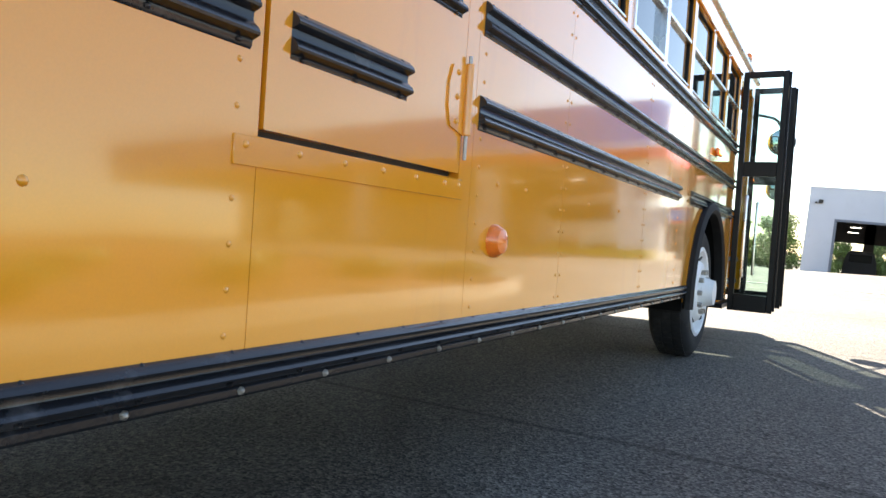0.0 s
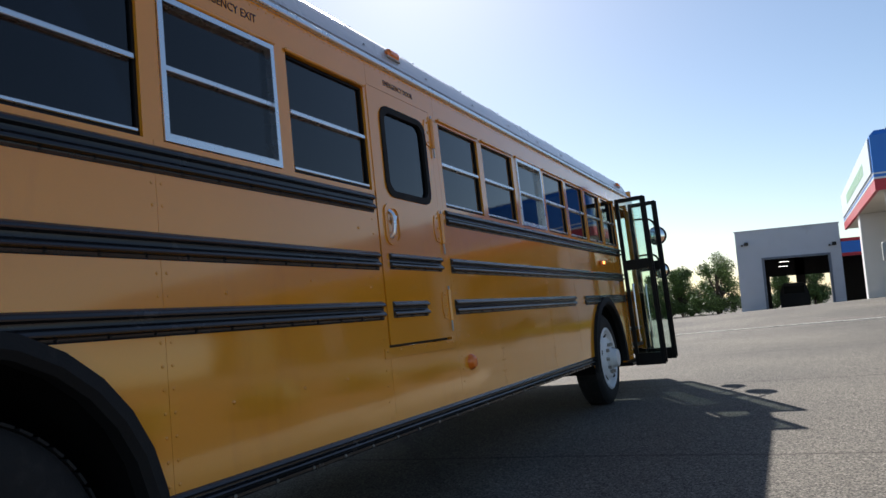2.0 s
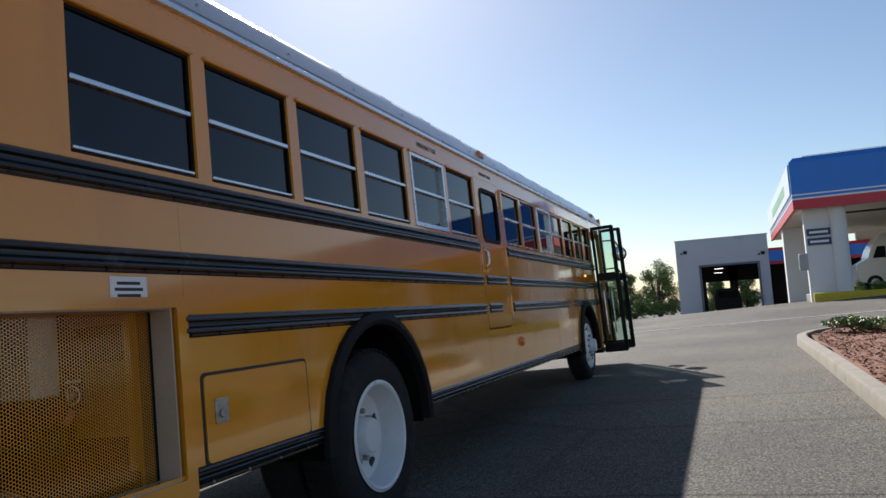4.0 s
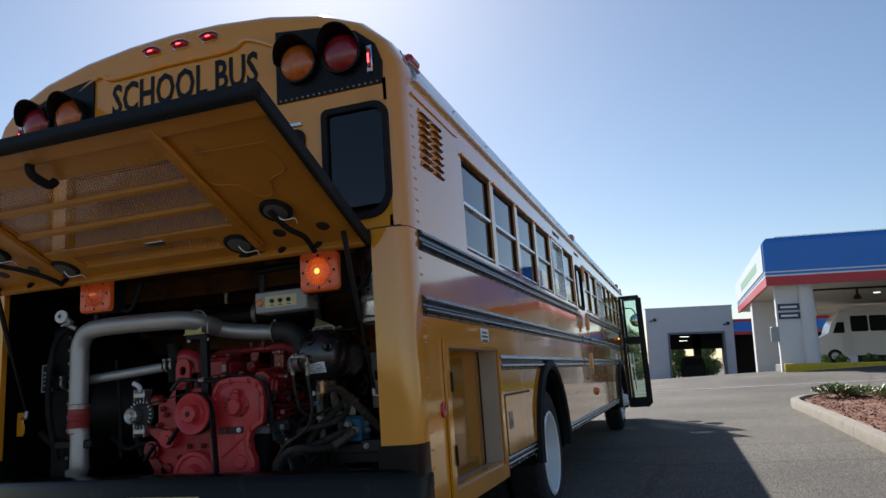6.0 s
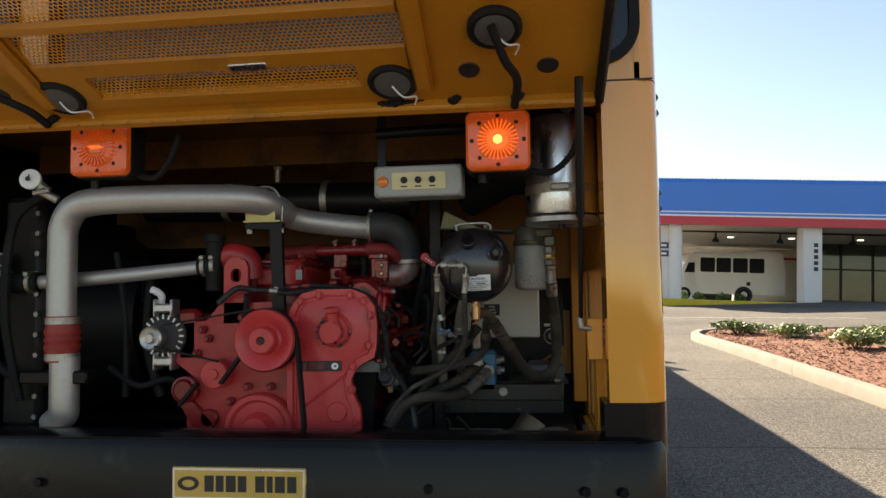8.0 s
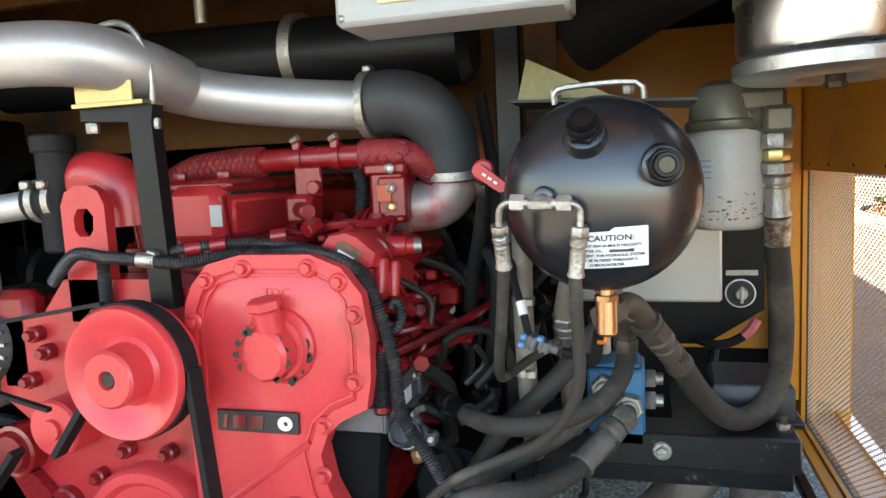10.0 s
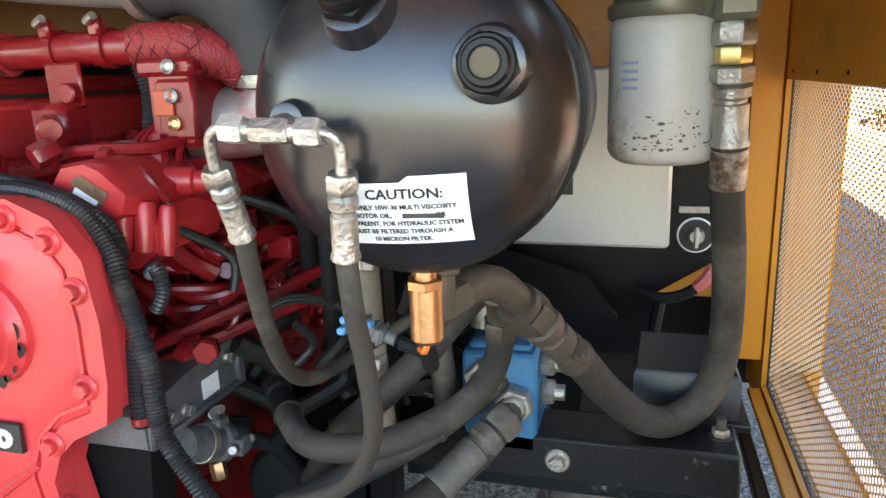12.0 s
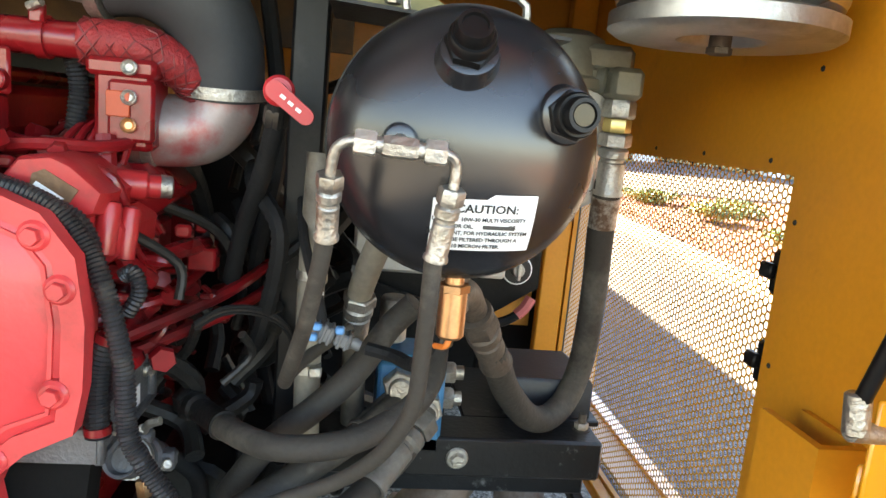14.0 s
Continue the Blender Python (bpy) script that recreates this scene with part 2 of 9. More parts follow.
# ---- mesh tools ----
class Mesh:
    """Gathers vertices and faces of one part."""

    def __init__(self):
        self.v, self.f = [], []

    def add(self, verts, faces):
        k = len(self.v)
        self.v += [tuple(p) for p in verts]
        self.f += [tuple(i + k for i in q) for q in faces]
        return self

    def box(self, x0, x1, y0, y1, z0, z1, c=0.0, m=None):
        """A box with chamfered edges of width c."""
        c = min(c, (x1 - x0) * 0.45, (y1 - y0) * 0.45, (z1 - z0) * 0.45)
        if c <= 0:
            vs = [(x, y, z) for x in (x0, x1) for y in (y0, y1) for z in (z0, z1)]
            fs = [(0, 1, 3, 2), (4, 6, 7, 5), (0, 4, 5, 1), (2, 3, 7, 6), (0, 2, 6, 4), (1, 5, 7, 3)]
        else:
            lo, hi = (x0, y0, z0), (x1, y1, z1)
            vs, idx, fs = [], {}, []
            for s in [(a, b, d) for a in (0, 1) for b in (0, 1) for d in (0, 1)]:
                for ax in range(3):
                    p = [(hi[i] if s[i] else lo[i]) + (0 if i == ax else (-c if s[i] else c)) for i in range(3)]
                    idx[s, ax] = len(vs)
                    vs.append(tuple(p))
            for ax in range(3):
                o, w = [i for i in range(3) if i != ax]
                for s in (0, 1):
                    q = []
                    for a, b in ((0, 0), (1, 0), (1, 1), (0, 1)):
                        k = [0, 0, 0]
                        k[ax], k[o], k[w] = s, a, b
                        q.append(idx[tuple(k), ax])
                    fs.append(tuple(q if (s == 1) == (ax != 1) else q[::-1]))
            for ax in range(3):
                o, w = [i for i in range(3) if i != ax]
                for a in (0, 1):
                    for b in (0, 1):
                        k0, k1 = [0, 0, 0], [0, 0, 0]
                        k0[o], k0[w], k0[ax] = a, b, 0
                        k1[o], k1[w], k1[ax] = a, b, 1
                        q = (idx[tuple(k0), o], idx[tuple(k1), o], idx[tuple(k1), w], idx[tuple(k0), w])
                        fs.append(q)
            for s in [(a, b, d) for a in (0, 1) for b in (0, 1) for d in (0, 1)]:
                fs.append(tuple(idx[s, ax] for ax in range(3)))
        if m is not None:
            vs = [m @ Vector(p) for p in vs]
        return self.add(vs, fs)

    def ring(self, rings, closed=True, caps=True):
        """Skins a row of rings of equal length."""
        n = len(rings[0])
        vs = [p for r in rings for p in r]
        fs = []
        for i in range(len(rings) - 1):
            for j in range(n if closed else n - 1):
                a, b = i * n + j, i * n + (j + 1) % n
                fs.append((a, b, b + n, a + n))
        if caps:
            fs.append(tuple(range(n))[::-1])
            fs.append(tuple(range((len(rings) - 1) * n, len(rings) * n)))
        return self.add(vs, fs)

    def lathe(self, base, axis, profile, seg=24, caps=True):
        """Turns (along, radius) pairs round an axis that starts at base."""
        axis = Vector(axis).normalized()
        u = axis.orthogonal().normalized()
        w = axis.cross(u)
        base = Vector(base)
        rings = [[base + axis * a + (u * math.cos(t) + w * math.sin(t)) * max(r, 1e-4) for t in [2 * math.pi * k / seg for k in range(seg)]] for a, r in profile]
        return self.ring(rings, True, caps)

    def cyl(self, p0, p1, r, seg=16, c=0.0):
        d = Vector(p1) - Vector(p0)
        h = d.length
        prof = [(0, r), (h, r)] if not c else [(0, r - c), (c, r), (h - c, r), (h, r - c)]
        return self.lathe(p0, d, prof, seg)

    def nut(self, p0, p1, r):
        d = Vector(p1) - Vector(p0)
        h = d.length
        return self.lathe(p0, d, [(0, r * 0.9), (h * 0.12, r), (h * 0.88, r), (h, r * 0.9)], 6)

    def dome(self, p, nrm, r, h, seg=8):
        return self.lathe(p, nrm, [(0, r), (h * 0.6, r * 0.75), (h, r * 0.3)], seg)

    def tube(self, pts, r, seg=12, sub=6, ribs=0.0, pitch=0.01):
        """A bent round pipe through pts; r may be one radius or one for each point."""
        pts = [Vector(p) for p in pts]
        rs = r if isinstance(r, (list, tuple)) else [r] * len(pts)
        path, rad = [], []
        for i in range(len(pts) - 1):
            p0, p1, p2, p3 = pts[max(i - 1, 0)], pts[i], pts[i + 1], pts[min(i + 2, len(pts) - 1)]
            n = max(sub, int((p2 - p1).length / (pitch / 2))) if ribs else sub
            for k in range(n):
                t = k / n
                path.append(0.5 * (2 * p1 + (p2 - p0) * t + (2 * p0 - 5 * p1 + 4 * p2 - p3) * t * t + (3 * p1 - p0 - 3 * p2 + p3) * t ** 3))
                rad.append(rs[i] * (1 - t) + rs[i + 1] * t)
        path.append(pts[-1])
        rad.append(rs[-1])
        u = None
        rings = []
        for i, p in enumerate(path):
            d = (path[min(i + 1, len(path) - 1)] - path[max(i - 1, 0)]).normalized()
            u = d.orthogonal().normalized() if u is None else (u - d * u.dot(d)).normalized()
            w = d.cross(u)
            rr = rad[i] * (1 + (ribs if i % 2 else -ribs))
            rings.append([p + (u * math.cos(t) + w * math.sin(t)) * rr for t in [2 * math.pi * k / seg for k in range(seg)]])
        return self.ring(rings)

    def slab(self, poly, axis, a0, a1):
        """A flat outline (pairs) given thickness along an axis: 0, 1 or 2."""
        def at(p, a):
            q = list(p)
            q.insert(axis, a)
            return tuple(q)
        return self.ring([[at(p, a0) for p in poly], [at(p, a1) for p in poly]])

    def move(self, m):
        self.v = [tuple(m @ Vector(p)) for p in self.v]
        return self


BASE = {}


def thing(name, base, label, category, group="", kind="", lean=True):
    """An Empty at the base of a thing; its parts hang under it in the frame of the bus (lean) or of the world."""
    ob = new(name)
    ob.empty_display_size = 0.1
    ob.matrix_world = (CANT if lean else Matrix()) @ Matrix.Translation(base)
    BASE[ob] = Vector(base)
    return tagged(ob, label, category, group, kind)


def part(name, m, material, parent, label="", angle=38, kind=""):
    """One mesh object under a thing or under a part."""
    me = bpy.data.meshes.new(name)
    me.from_pydata(m.v, [], m.f)
    bm = bmesh.new()
    bm.from_mesh(me)
    bmesh.ops.recalc_face_normals(bm, faces=bm.faces)
    bm.to_mesh(me)
    bm.free()
    me.polygons.foreach_set("use_smooth", [True] * len(me.polygons))
    me.set_sharp_from_angle(angle=radians(angle))
    me.materials.append(material)
    ob = new(name, me)
    if parent is not None:
        ob.parent = parent
        if parent in BASE:
            ob.matrix_local = Matrix.Translation(-BASE[parent])
    return tagged(ob, label, kind=kind)


def solid(name, m, material, label, category, group="", kind="", lean=True, angle=38):
    """A thing that is one mesh, with its origin at its base."""
    lo = [min(p[i] for p in m.v) for i in range(3)]
    hi = [max(p[i] for p in m.v) for i in range(3)]
    base = Vector(((lo[0] + hi[0]) / 2, (lo[1] + hi[1]) / 2, lo[2]))
    m.v = [tuple(Vector(p) - base) for p in m.v]
    ob = part(name, m, material, None, label, angle)
    ob.matrix_world = (CANT if lean else Matrix()) @ Matrix.Translation(base)
    return tagged(ob, label, category, group, kind)


def rounded(x0, x1, z0, z1, r, n=4):
    """Outline of a rounded rectangle, as pairs."""
    out = []
    for cx, cz, a in ((x1 - r, z1 - r, 0), (x0 + r, z1 - r, 90), (x0 + r, z0 + r, 180), (x1 - r, z0 + r, 270)):
        out += [(cx + r * math.cos(radians(a + 90 * k / n)), cz + r * math.sin(radians(a + 90 * k / n))) for k in range(n + 1)]
    return out


def rim(outer, inner, axis, a0, a1):
    """A frame between two outlines of equal count, with thickness along an axis."""
    def at(p, a):
        q = list(p)
        q.insert(axis, a)
        return tuple(q)
    m = Mesh()
    rings = [[at(p, a0) for p in outer], [at(p, a1) for p in outer], [at(p, a1) for p in inner], [at(p, a0) for p in inner], [at(p, a0) for p in outer]]
    return m.ring(rings, True, False)


def perforated(u0, u1, v0, v1, pitch, place, thick=0.0015, hole=0.36):
    """A sheet with a honeycomb of real holes; place(u, v, w) gives the point in the frame of the bus."""
    m = Mesh()
    dx, dy = pitch, pitch * 0.866
    out = [(0.5774 * math.sin(radians(60 * k)), 0.5774 * math.cos(radians(60 * k))) for k in range(6)]
    for j in range(int((v1 - v0) / dy) - 1):
        for i in range(int((u1 - u0) / dx) - 1):
            cu, cv = u0 + dx * (i + 0.75 + 0.5 * (j % 2)), v0 + dy * (j + 1)
            o = [(cu + a * pitch, cv + b * pitch) for a, b in out]
            h = [(cu + a * pitch * hole / 0.5774, cv + b * pitch * hole / 0.5774) for a, b in out]
            vs = [place(a, b, w) for w in (0, thick) for ring in (o, h) for a, b in ring]
            fs = []
            for k in range(6):
                n = (k + 1) % 6
                fs += [(k, n, 6 + n, 6 + k), (12 + k, 18 + k, 18 + n, 12 + n), (6 + k, 6 + n, 18 + n, 18 + k)]
            m.add(vs, fs)
    return m


def cornered(a, b, c, d, rs, n=6):
    """Rectangle outline with a radius for each corner: low a, low b, high b, high a."""
    out = []
    for (px, pz, sx, sz, q), r in zip(((a, c, 1, 1, 180), (b, c, -1, 1, 270), (b, d, -1, -1, 0), (a, d, 1, -1, 90)), rs):
        out += [(px + sx * r + r * math.cos(radians(q + 90 * k / n)), pz + sz * r + r * math.sin(radians(q + 90 * k / n))) for k in range(n + 1)]
    return out


def word(text, size, material, m, parent, name="lettering", wide=1.0, label="", bold=0.0):
    """Printed words as thin geometry, in the plane of m (x to the right, y up)."""
    cu = bpy.data.curves.new(name, "FONT")
    cu.body, cu.size, cu.align_x, cu.align_y, cu.extrude = text, size, "CENTER", "CENTER", 0.0008
    cu.resolution_u, cu.offset = 2, bold
    tmp = bpy.data.objects.new(name, cu)
    scene.collection.objects.link(tmp)
    bpy.context.view_layer.update()
    me = bpy.data.meshes.new_from_object(tmp)
    bpy.data.objects.remove(tmp)
    me.materials.clear()
    me.materials.append(material)
    me.transform(m @ Matrix.Diagonal((wide, 1, 1, 1)))
    ob = new(name, me)
    ob.parent = parent
    if parent in BASE:
        ob.matrix_local = Matrix.Translation(-BASE[parent])
    return tagged(ob, label)


# ---- ground ----
def lerp_rows(rows, y):
    if y <= rows[0][0]:
        return rows[0][1]
    for (a, va), (b, vb) in zip(rows, rows[1:]):
        if y <= b:
            t = (y - a) / (b - a)
            return va + (vb - va) * t
    return rows[-1][1]


LEVEL = [(-400, -3.0), (-60, -0.9), (3, -0.04), (6.2, 0.02), (9.3, 0.085), (12, 0.11), (20, 0.265), (27, 0.41), (31, 0.41), (36, 0.30), (44, 0.08), (52, -0.1), (70, -0.4), (120, -1.6), (1500, -6.0)]
SLOPE = [(-60, 0.0489), (12, 0.0489), (27, 0.056), (36, 0.055), (52, 0.05), (90, 0.02), (1500, 0.0)]


def ground_z(x, y):
    return lerp_rows(LEVEL, y) + lerp_rows(SLOPE, y) * max(-14, min(14, x))


SEAM = 1.75


def build_ground():
    def steps(near, far):
        s = [0.0]
        while s[-1] < far:
            s.append(s[-1] + (near if s[-1] < 45 else max(near, s[-1] * 0.12)))
        return s
    xs = [-a for a in steps(1.0, 1400)[:0:-1]] + steps(1.0, 1400)
    ys = [-a for a in steps(1.0, 1400)[:0:-1]] + steps(1.0, 1400)
    vs = [(x, y, ground_z(x, y)) for y in ys for x in xs]
    n = len(xs)
    fs = [(j * n + i, j * n + i + 1, (j + 1) * n + i + 1, (j + 1) * n + i) for j in range(len(ys) - 1) for i in range(n - 1)]
    m = Mesh()
    m.v, m.f = vs, fs
    a = bpy.data.materials.new("worn asphalt")
    a.use_nodes = True
    nn, l = a.node_tree.nodes, a.node_tree.links
    b = nn["Principled BSDF"]
    tc = nn.new("ShaderNodeTexCoord")
    stone = nn.new("ShaderNodeTexVoronoi")
    stone.inputs["Scale"].default_value = 110
    patch = nn.new("ShaderNodeTexNoise")
    patch.inputs["Scale"].default_value, patch.inputs["Detail"].default_value = 0.35, 8
    fine = nn.new("ShaderNodeTexNoise")
    fine.inputs["Scale"].default_value, fine.inputs["Detail"].default_value = 60, 5
    crack = nn.new("ShaderNodeTexVoronoi")
    crack.feature, crack.inputs["Scale"].default_value = "DISTANCE_TO_EDGE", 0.16
    warp = nn.new("ShaderNodeTexNoise")
    warp.inputs["Scale"].default_value = 0.9
    wmix = nn.new("ShaderNodeMix")
    wmix.data_type = "RGBA"
    wmix.inputs["Factor"].default_value = 0.25
    for t in (stone, patch, fine, warp):
        l.new(tc.outputs["Object"], t.inputs["Vector"])
    l.new(tc.outputs["Object"], wmix.inputs["A"])
    l.new(warp.outputs["Color"], wmix.inputs["B"])
    l.new(wmix.outputs["Result"], crack.inputs["Vector"])
    r1, r2, r3, r4 = (nn.new("ShaderNodeValToRGB") for _ in range(4))
    r1.color_ramp.elements[0].color, r1.color_ramp.elements[1].color = (0.029, 0.027, 0.0245, 1), (0.29, 0.266, 0.237, 1)
    l.new(stone.outputs["Color"], r1.inputs["Fac"])
    r2.color_ramp.elements[0].position, r2.color_ramp.elements[1].position = 0.35, 0.7
    r2.color_ramp.elements[0].color, r2.color_ramp.elements[1].color = (0.7, 0.7, 0.7, 1), (1.15, 1.12, 1.06, 1)
    l.new(patch.outputs["Fac"], r2.inputs["Fac"])
    r3.color_ramp.elements[0].position, r3.color_ramp.elements[1].position = 0.002, 0.008
    r3.color_ramp.elements[0].color, r3.color_ramp.elements[1].color = (0.8, 0.79, 0.78, 1), (1, 1, 1, 1)
    l.new(crack.outputs["Distance"], r3.inputs["Fac"])
    r4.color_ramp.elements[0].position, r4.color_ramp.elements[1].position = 0.3, 0.75
    r4.color_ramp.elements[0].color, r4.color_ramp.elements[1].color = (0.42, 0.42, 0.42, 1), (1.5, 1.5, 1.5, 1)
    l.new(fine.outputs["Fac"], r4.inputs["Fac"])
    # paving seams across the yard, a little wavy
    sep, wob, ping, r5 = (nn.new("ShaderNode" + k) for k in ("SeparateXYZ", "Math", "Math", "ValToRGB"))
    l.new(tc.outputs["Object"], sep.inputs[0])
    wob.operation, wob.inputs[1].default_value = "MULTIPLY_ADD", 0.14
    l.new(warp.outputs["Fac"], wob.inputs[0])
    l.new(sep.outputs["Y"], wob.inputs[2])
    ping.operation, ping.inputs[1].default_value = "PINGPONG", SEAM
    l.new(wob.outputs[0], ping.inputs[0])
    l.new(ping.outputs[0], r5.inputs["Fac"])
    r5.color_ramp.elements[0].position, r5.color_ramp.elements[1].position = 0.008, 0.03
    r5.color_ramp.elements[0].color, r5.color_ramp.elements[1].color = (0.55, 0.54, 0.53, 1), (1, 1, 1, 1)
    prev = r1.outputs["Color"]
    for r in (r2, r3, r4, r5):
        mx = nn.new("ShaderNodeMix")
        mx.data_type, mx.blend_type = "RGBA", "MULTIPLY"
        mx.inputs["Factor"].default_value = 1
        l.new(prev, mx.inputs["A"])
        l.new(r.outputs["Color"], mx.inputs["B"])
        prev = mx.outputs["Result"]
    l.new(prev, b.inputs["Base Color"])
    b.inputs["Roughness"].default_value = 0.85
    b.inputs["Specular IOR Level"].default_value = 0.2
    bp = nn.new("ShaderNodeBump")
    bp.inputs["Strength"].default_value, bp.inputs["Distance"].default_value = 0.7, 0.006
    l.new(stone.outputs["Distance"], bp.inputs["Height"])
    l.new(bp.outputs["Normal"], b.inputs["Normal"])
    ob = part("ground", m, a, None, "worn grey asphalt yard rising to the far kerb", 180)
    tagged(ob, category="ground", kind="structure")


build_ground()

CONCRETE = mat("weathered concrete", (0.29, 0.255, 0.21), 0.85, var=0.18, scale=3, grain=90, bump=0.06, stain=(0.2, 0.18, 0.15), stain_at=0.62, stain_scale=2)
MULCH = mat("reddish bark mulch", (0.2, 0.085, 0.05), 0.9, var=0.4, scale=12, grain=60, bump=0.1, island=0.45)
WHITEWALL = mat("off-white stucco", (0.7, 0.7, 0.7), 0.8, var=0.05, scale=1.2, grain=40, bump=0.04)
GREYWALL = mat("grey painted wall", (0.55, 0.57, 0.62), 0.8, var=0.05, scale=1.0, grain=30, bump=0.04, stain=(0.45, 0.46, 0.5), stain_at=0.64, stain_scale=0.5)
FASCIA_BLUE = mat("blue sheet metal", (0.025, 0.2, 0.68), 0.4, var=0.06, scale=0.8, grain=20, bump=0.01)
FASCIA_RED = mat("red sheet metal", (0.55, 0.03, 0.045), 0.4, var=0.06, scale=0.8, grain=20, bump=0.01)
FASCIA_WHITE = mat("white sheet metal", (0.8, 0.8, 0.8), 0.4, var=0.03, scale=0.8, grain=20, bump=0.01)
SOFFIT = mat("cream soffit board", (0.66, 0.63, 0.56), 0.8, var=0.05, scale=1, grain=20, bump=0.02)
YKERB = mat("yellow kerb paint", (0.62, 0.45, 0.03), 0.7, var=0.12, scale=2, grain=40, bump=0.05, stain=(0.35, 0.3, 0.1), stain_at=0.6, stain_scale=3)
# Dark tone that puts the indoor shade of the open bays into the colour.
DARKIN = mat("dark indoor shade tone", (0.06, 0.06, 0.065), 0.8, var=0.2, scale=1, bump=0.02)
VANWHITE = mat("white vehicle enamel", (0.78, 0.78, 0.79), 0.25, var=0.03, scale=1, grain=60, bump=0.004, coat=0.4)
VANGLASS = mat("black vehicle glass", (0.01, 0.012, 0.016), 0.25, var=0.1, bump=0, spec=0.06)
TUBE_LIGHT = mat("lit fluorescent tube", (1, 1, 1), 0.5, var=0, bump=0, emit=(1, 0.98, 0.9), power=2.5)
DIM_LIGHT = mat("dim canopy downlight", (0.9, 0.9, 0.88), 0.5, var=0, bump=0, emit=(1, 0.98, 0.9), power=0.8)
LEAF = mat("green leaf", (0.15, 0.22, 0.065), 0.55, var=0.3, scale=3, grain=20, bump=0, island=0.5)
FRAME_GREY = mat("slate grey door frame", (0.16, 0.18, 0.22), 0.6, var=0.1, scale=2, bump=0.01)
LEAF_PALE = mat("pale edged leaf", (0.25, 0.3, 0.12), 0.5, var=0.4, scale=9, grain=30, bump=0, island=0.6)
CONIFER = mat("dark conifer needles", (0.025, 0.05, 0.03), 0.7, var=0.3, scale=3, grain=20, bump=0, island=0.4)
BARK = mat("grey brown bark", (0.11, 0.085, 0.065), 0.9, var=0.3, scale=6, grain=40, bump=0.1)
LINE = mat("faded road paint", (0.55, 0.53, 0.48), 0.8, var=0.2, scale=6, grain=60, bump=0.03, stain=(0.2, 0.19, 0.18), stain_at=0.6, stain_scale=8)


# ---- planting bed with its kerb ----
def build_bed():
    edge = [(4.12, -9.0), (4.12, 1.5), (4.1, 5.6), (4.02, 12.0), (4.06, 12.5), (4.3, 13.1), (4.8, 13.45), (5.6, 13.55), (16.0, 13.4)]
    kerb = thing("kerb", (4.1, 5, ground_z(4.1, 5)), "weathered tan concrete kerb round the planting bed", "kerb", kind="structure", lean=False)
    prof = [(0.0, -0.08), (0.0, 0.12), (0.02, 0.15), (0.14, 0.155), (0.16, 0.14), (0.16, -0.08)]
    fine = []
    for (a, b), (c, d) in zip(edge, edge[1:]):
        n = max(1, int(math.hypot(c - a, d - b) / 1.5))
        fine += [(a + (c - a) * k / n, b + (d - b) * k / n) for k in range(n)]
    fine.append(edge[-1])
    rings = []
    for i, (x, y) in enumerate(fine):
        p, q = fine[max(0, i - 1)], fine[min(len(fine) - 1, i + 1)]
        t = Vector((q[0] - p[0], q[1] - p[1])).normalized()
        nrm = Vector((t.y, -t.x))
        rings.append([(x + nrm.x * w, y + nrm.y * w, ground_z(x, y) + h) for w, h in prof])
    # one cast length of kerb to each stretch, with a joint between
    for k in range(0, len(rings) - 1, 2):
        seg = [list(r) for r in rings[k:k + 3]]
        last = len(seg) - 1
        seg[last] = [tuple(Vector(p).lerp(Vector(q), 0.994)) for p, q in zip(seg[last - 1], seg[last])]
        part("kerb_stone", Mesh().ring(seg), CONCRETE, kerb)
    bed = Mesh()
    ny, nx = 70, 40
    pts = []
    for j in range(ny + 1):
        y = -9.0 + 22.35 * j / ny
        for i in range(nx + 1):
            x0 = 4.24 + max(0, y - 12.0) ** 2 * 0.3
            x = x0 + (15.9 - x0) * (i / nx) ** 1.4
            pts.append((x, y, ground_z(x, y) + 0.11 + 0.05 * noise.noise(Vector((x * 1.2, y * 1.2, 0))) + 0.02 * noise.noise(Vector((x * 6, y * 6, 3)))))
    bed.v = pts
    bed.f = [(j * (nx + 1) + i, j * (nx + 1) + i + 1, (j + 1) * (nx + 1) + i + 1, (j + 1) * (nx + 1) + i) for j in range(ny) for i in range(nx)]
    tagged(part("bark_mulch_bed", bed, MULCH, None, "reddish brown bark mulch in the kerbed bed"), category="mulch", kind="structure")
    rnd = random.Random(5)
    chips = Mesh()
    for _ in range(9000):
        y = rnd.uniform(-2.5, 13.0)
        x = 4.3 + max(0, y - 12.0) ** 2 * 0.35 + 5.5 * rnd.random() ** 1.5
        z = ground_z(x, y) + 0.12 + 0.05 * noise.noise(Vector((x * 1.2, y * 1.2, 0)))
        m = Matrix.Translation((x, y, z)) @ Euler((rnd.uniform(-0.6, 0.6), rnd.uniform(-0.6, 0.6), rnd.uniform(0, 6.28))).to_matrix().to_4x4()
        a, b = rnd.uniform(0.015, 0.045), rnd.uniform(0.006, 0.014)
        chips.add([m @ Vector(p) for p in ((-a, -b, 0), (a, -b * 0.6, 0), (a * 0.8, b, 0.003), (-a, b, 0.004), (0, 0, 0.012))], [(0, 1, 4), (1, 2, 4), (2, 3, 4), (3, 0, 4)])
    tagged(part("bark_chips", chips, MULCH, None, "loose chips of reddish bark mulch", 180), category="bark chips", kind="stuff")


build_bed()


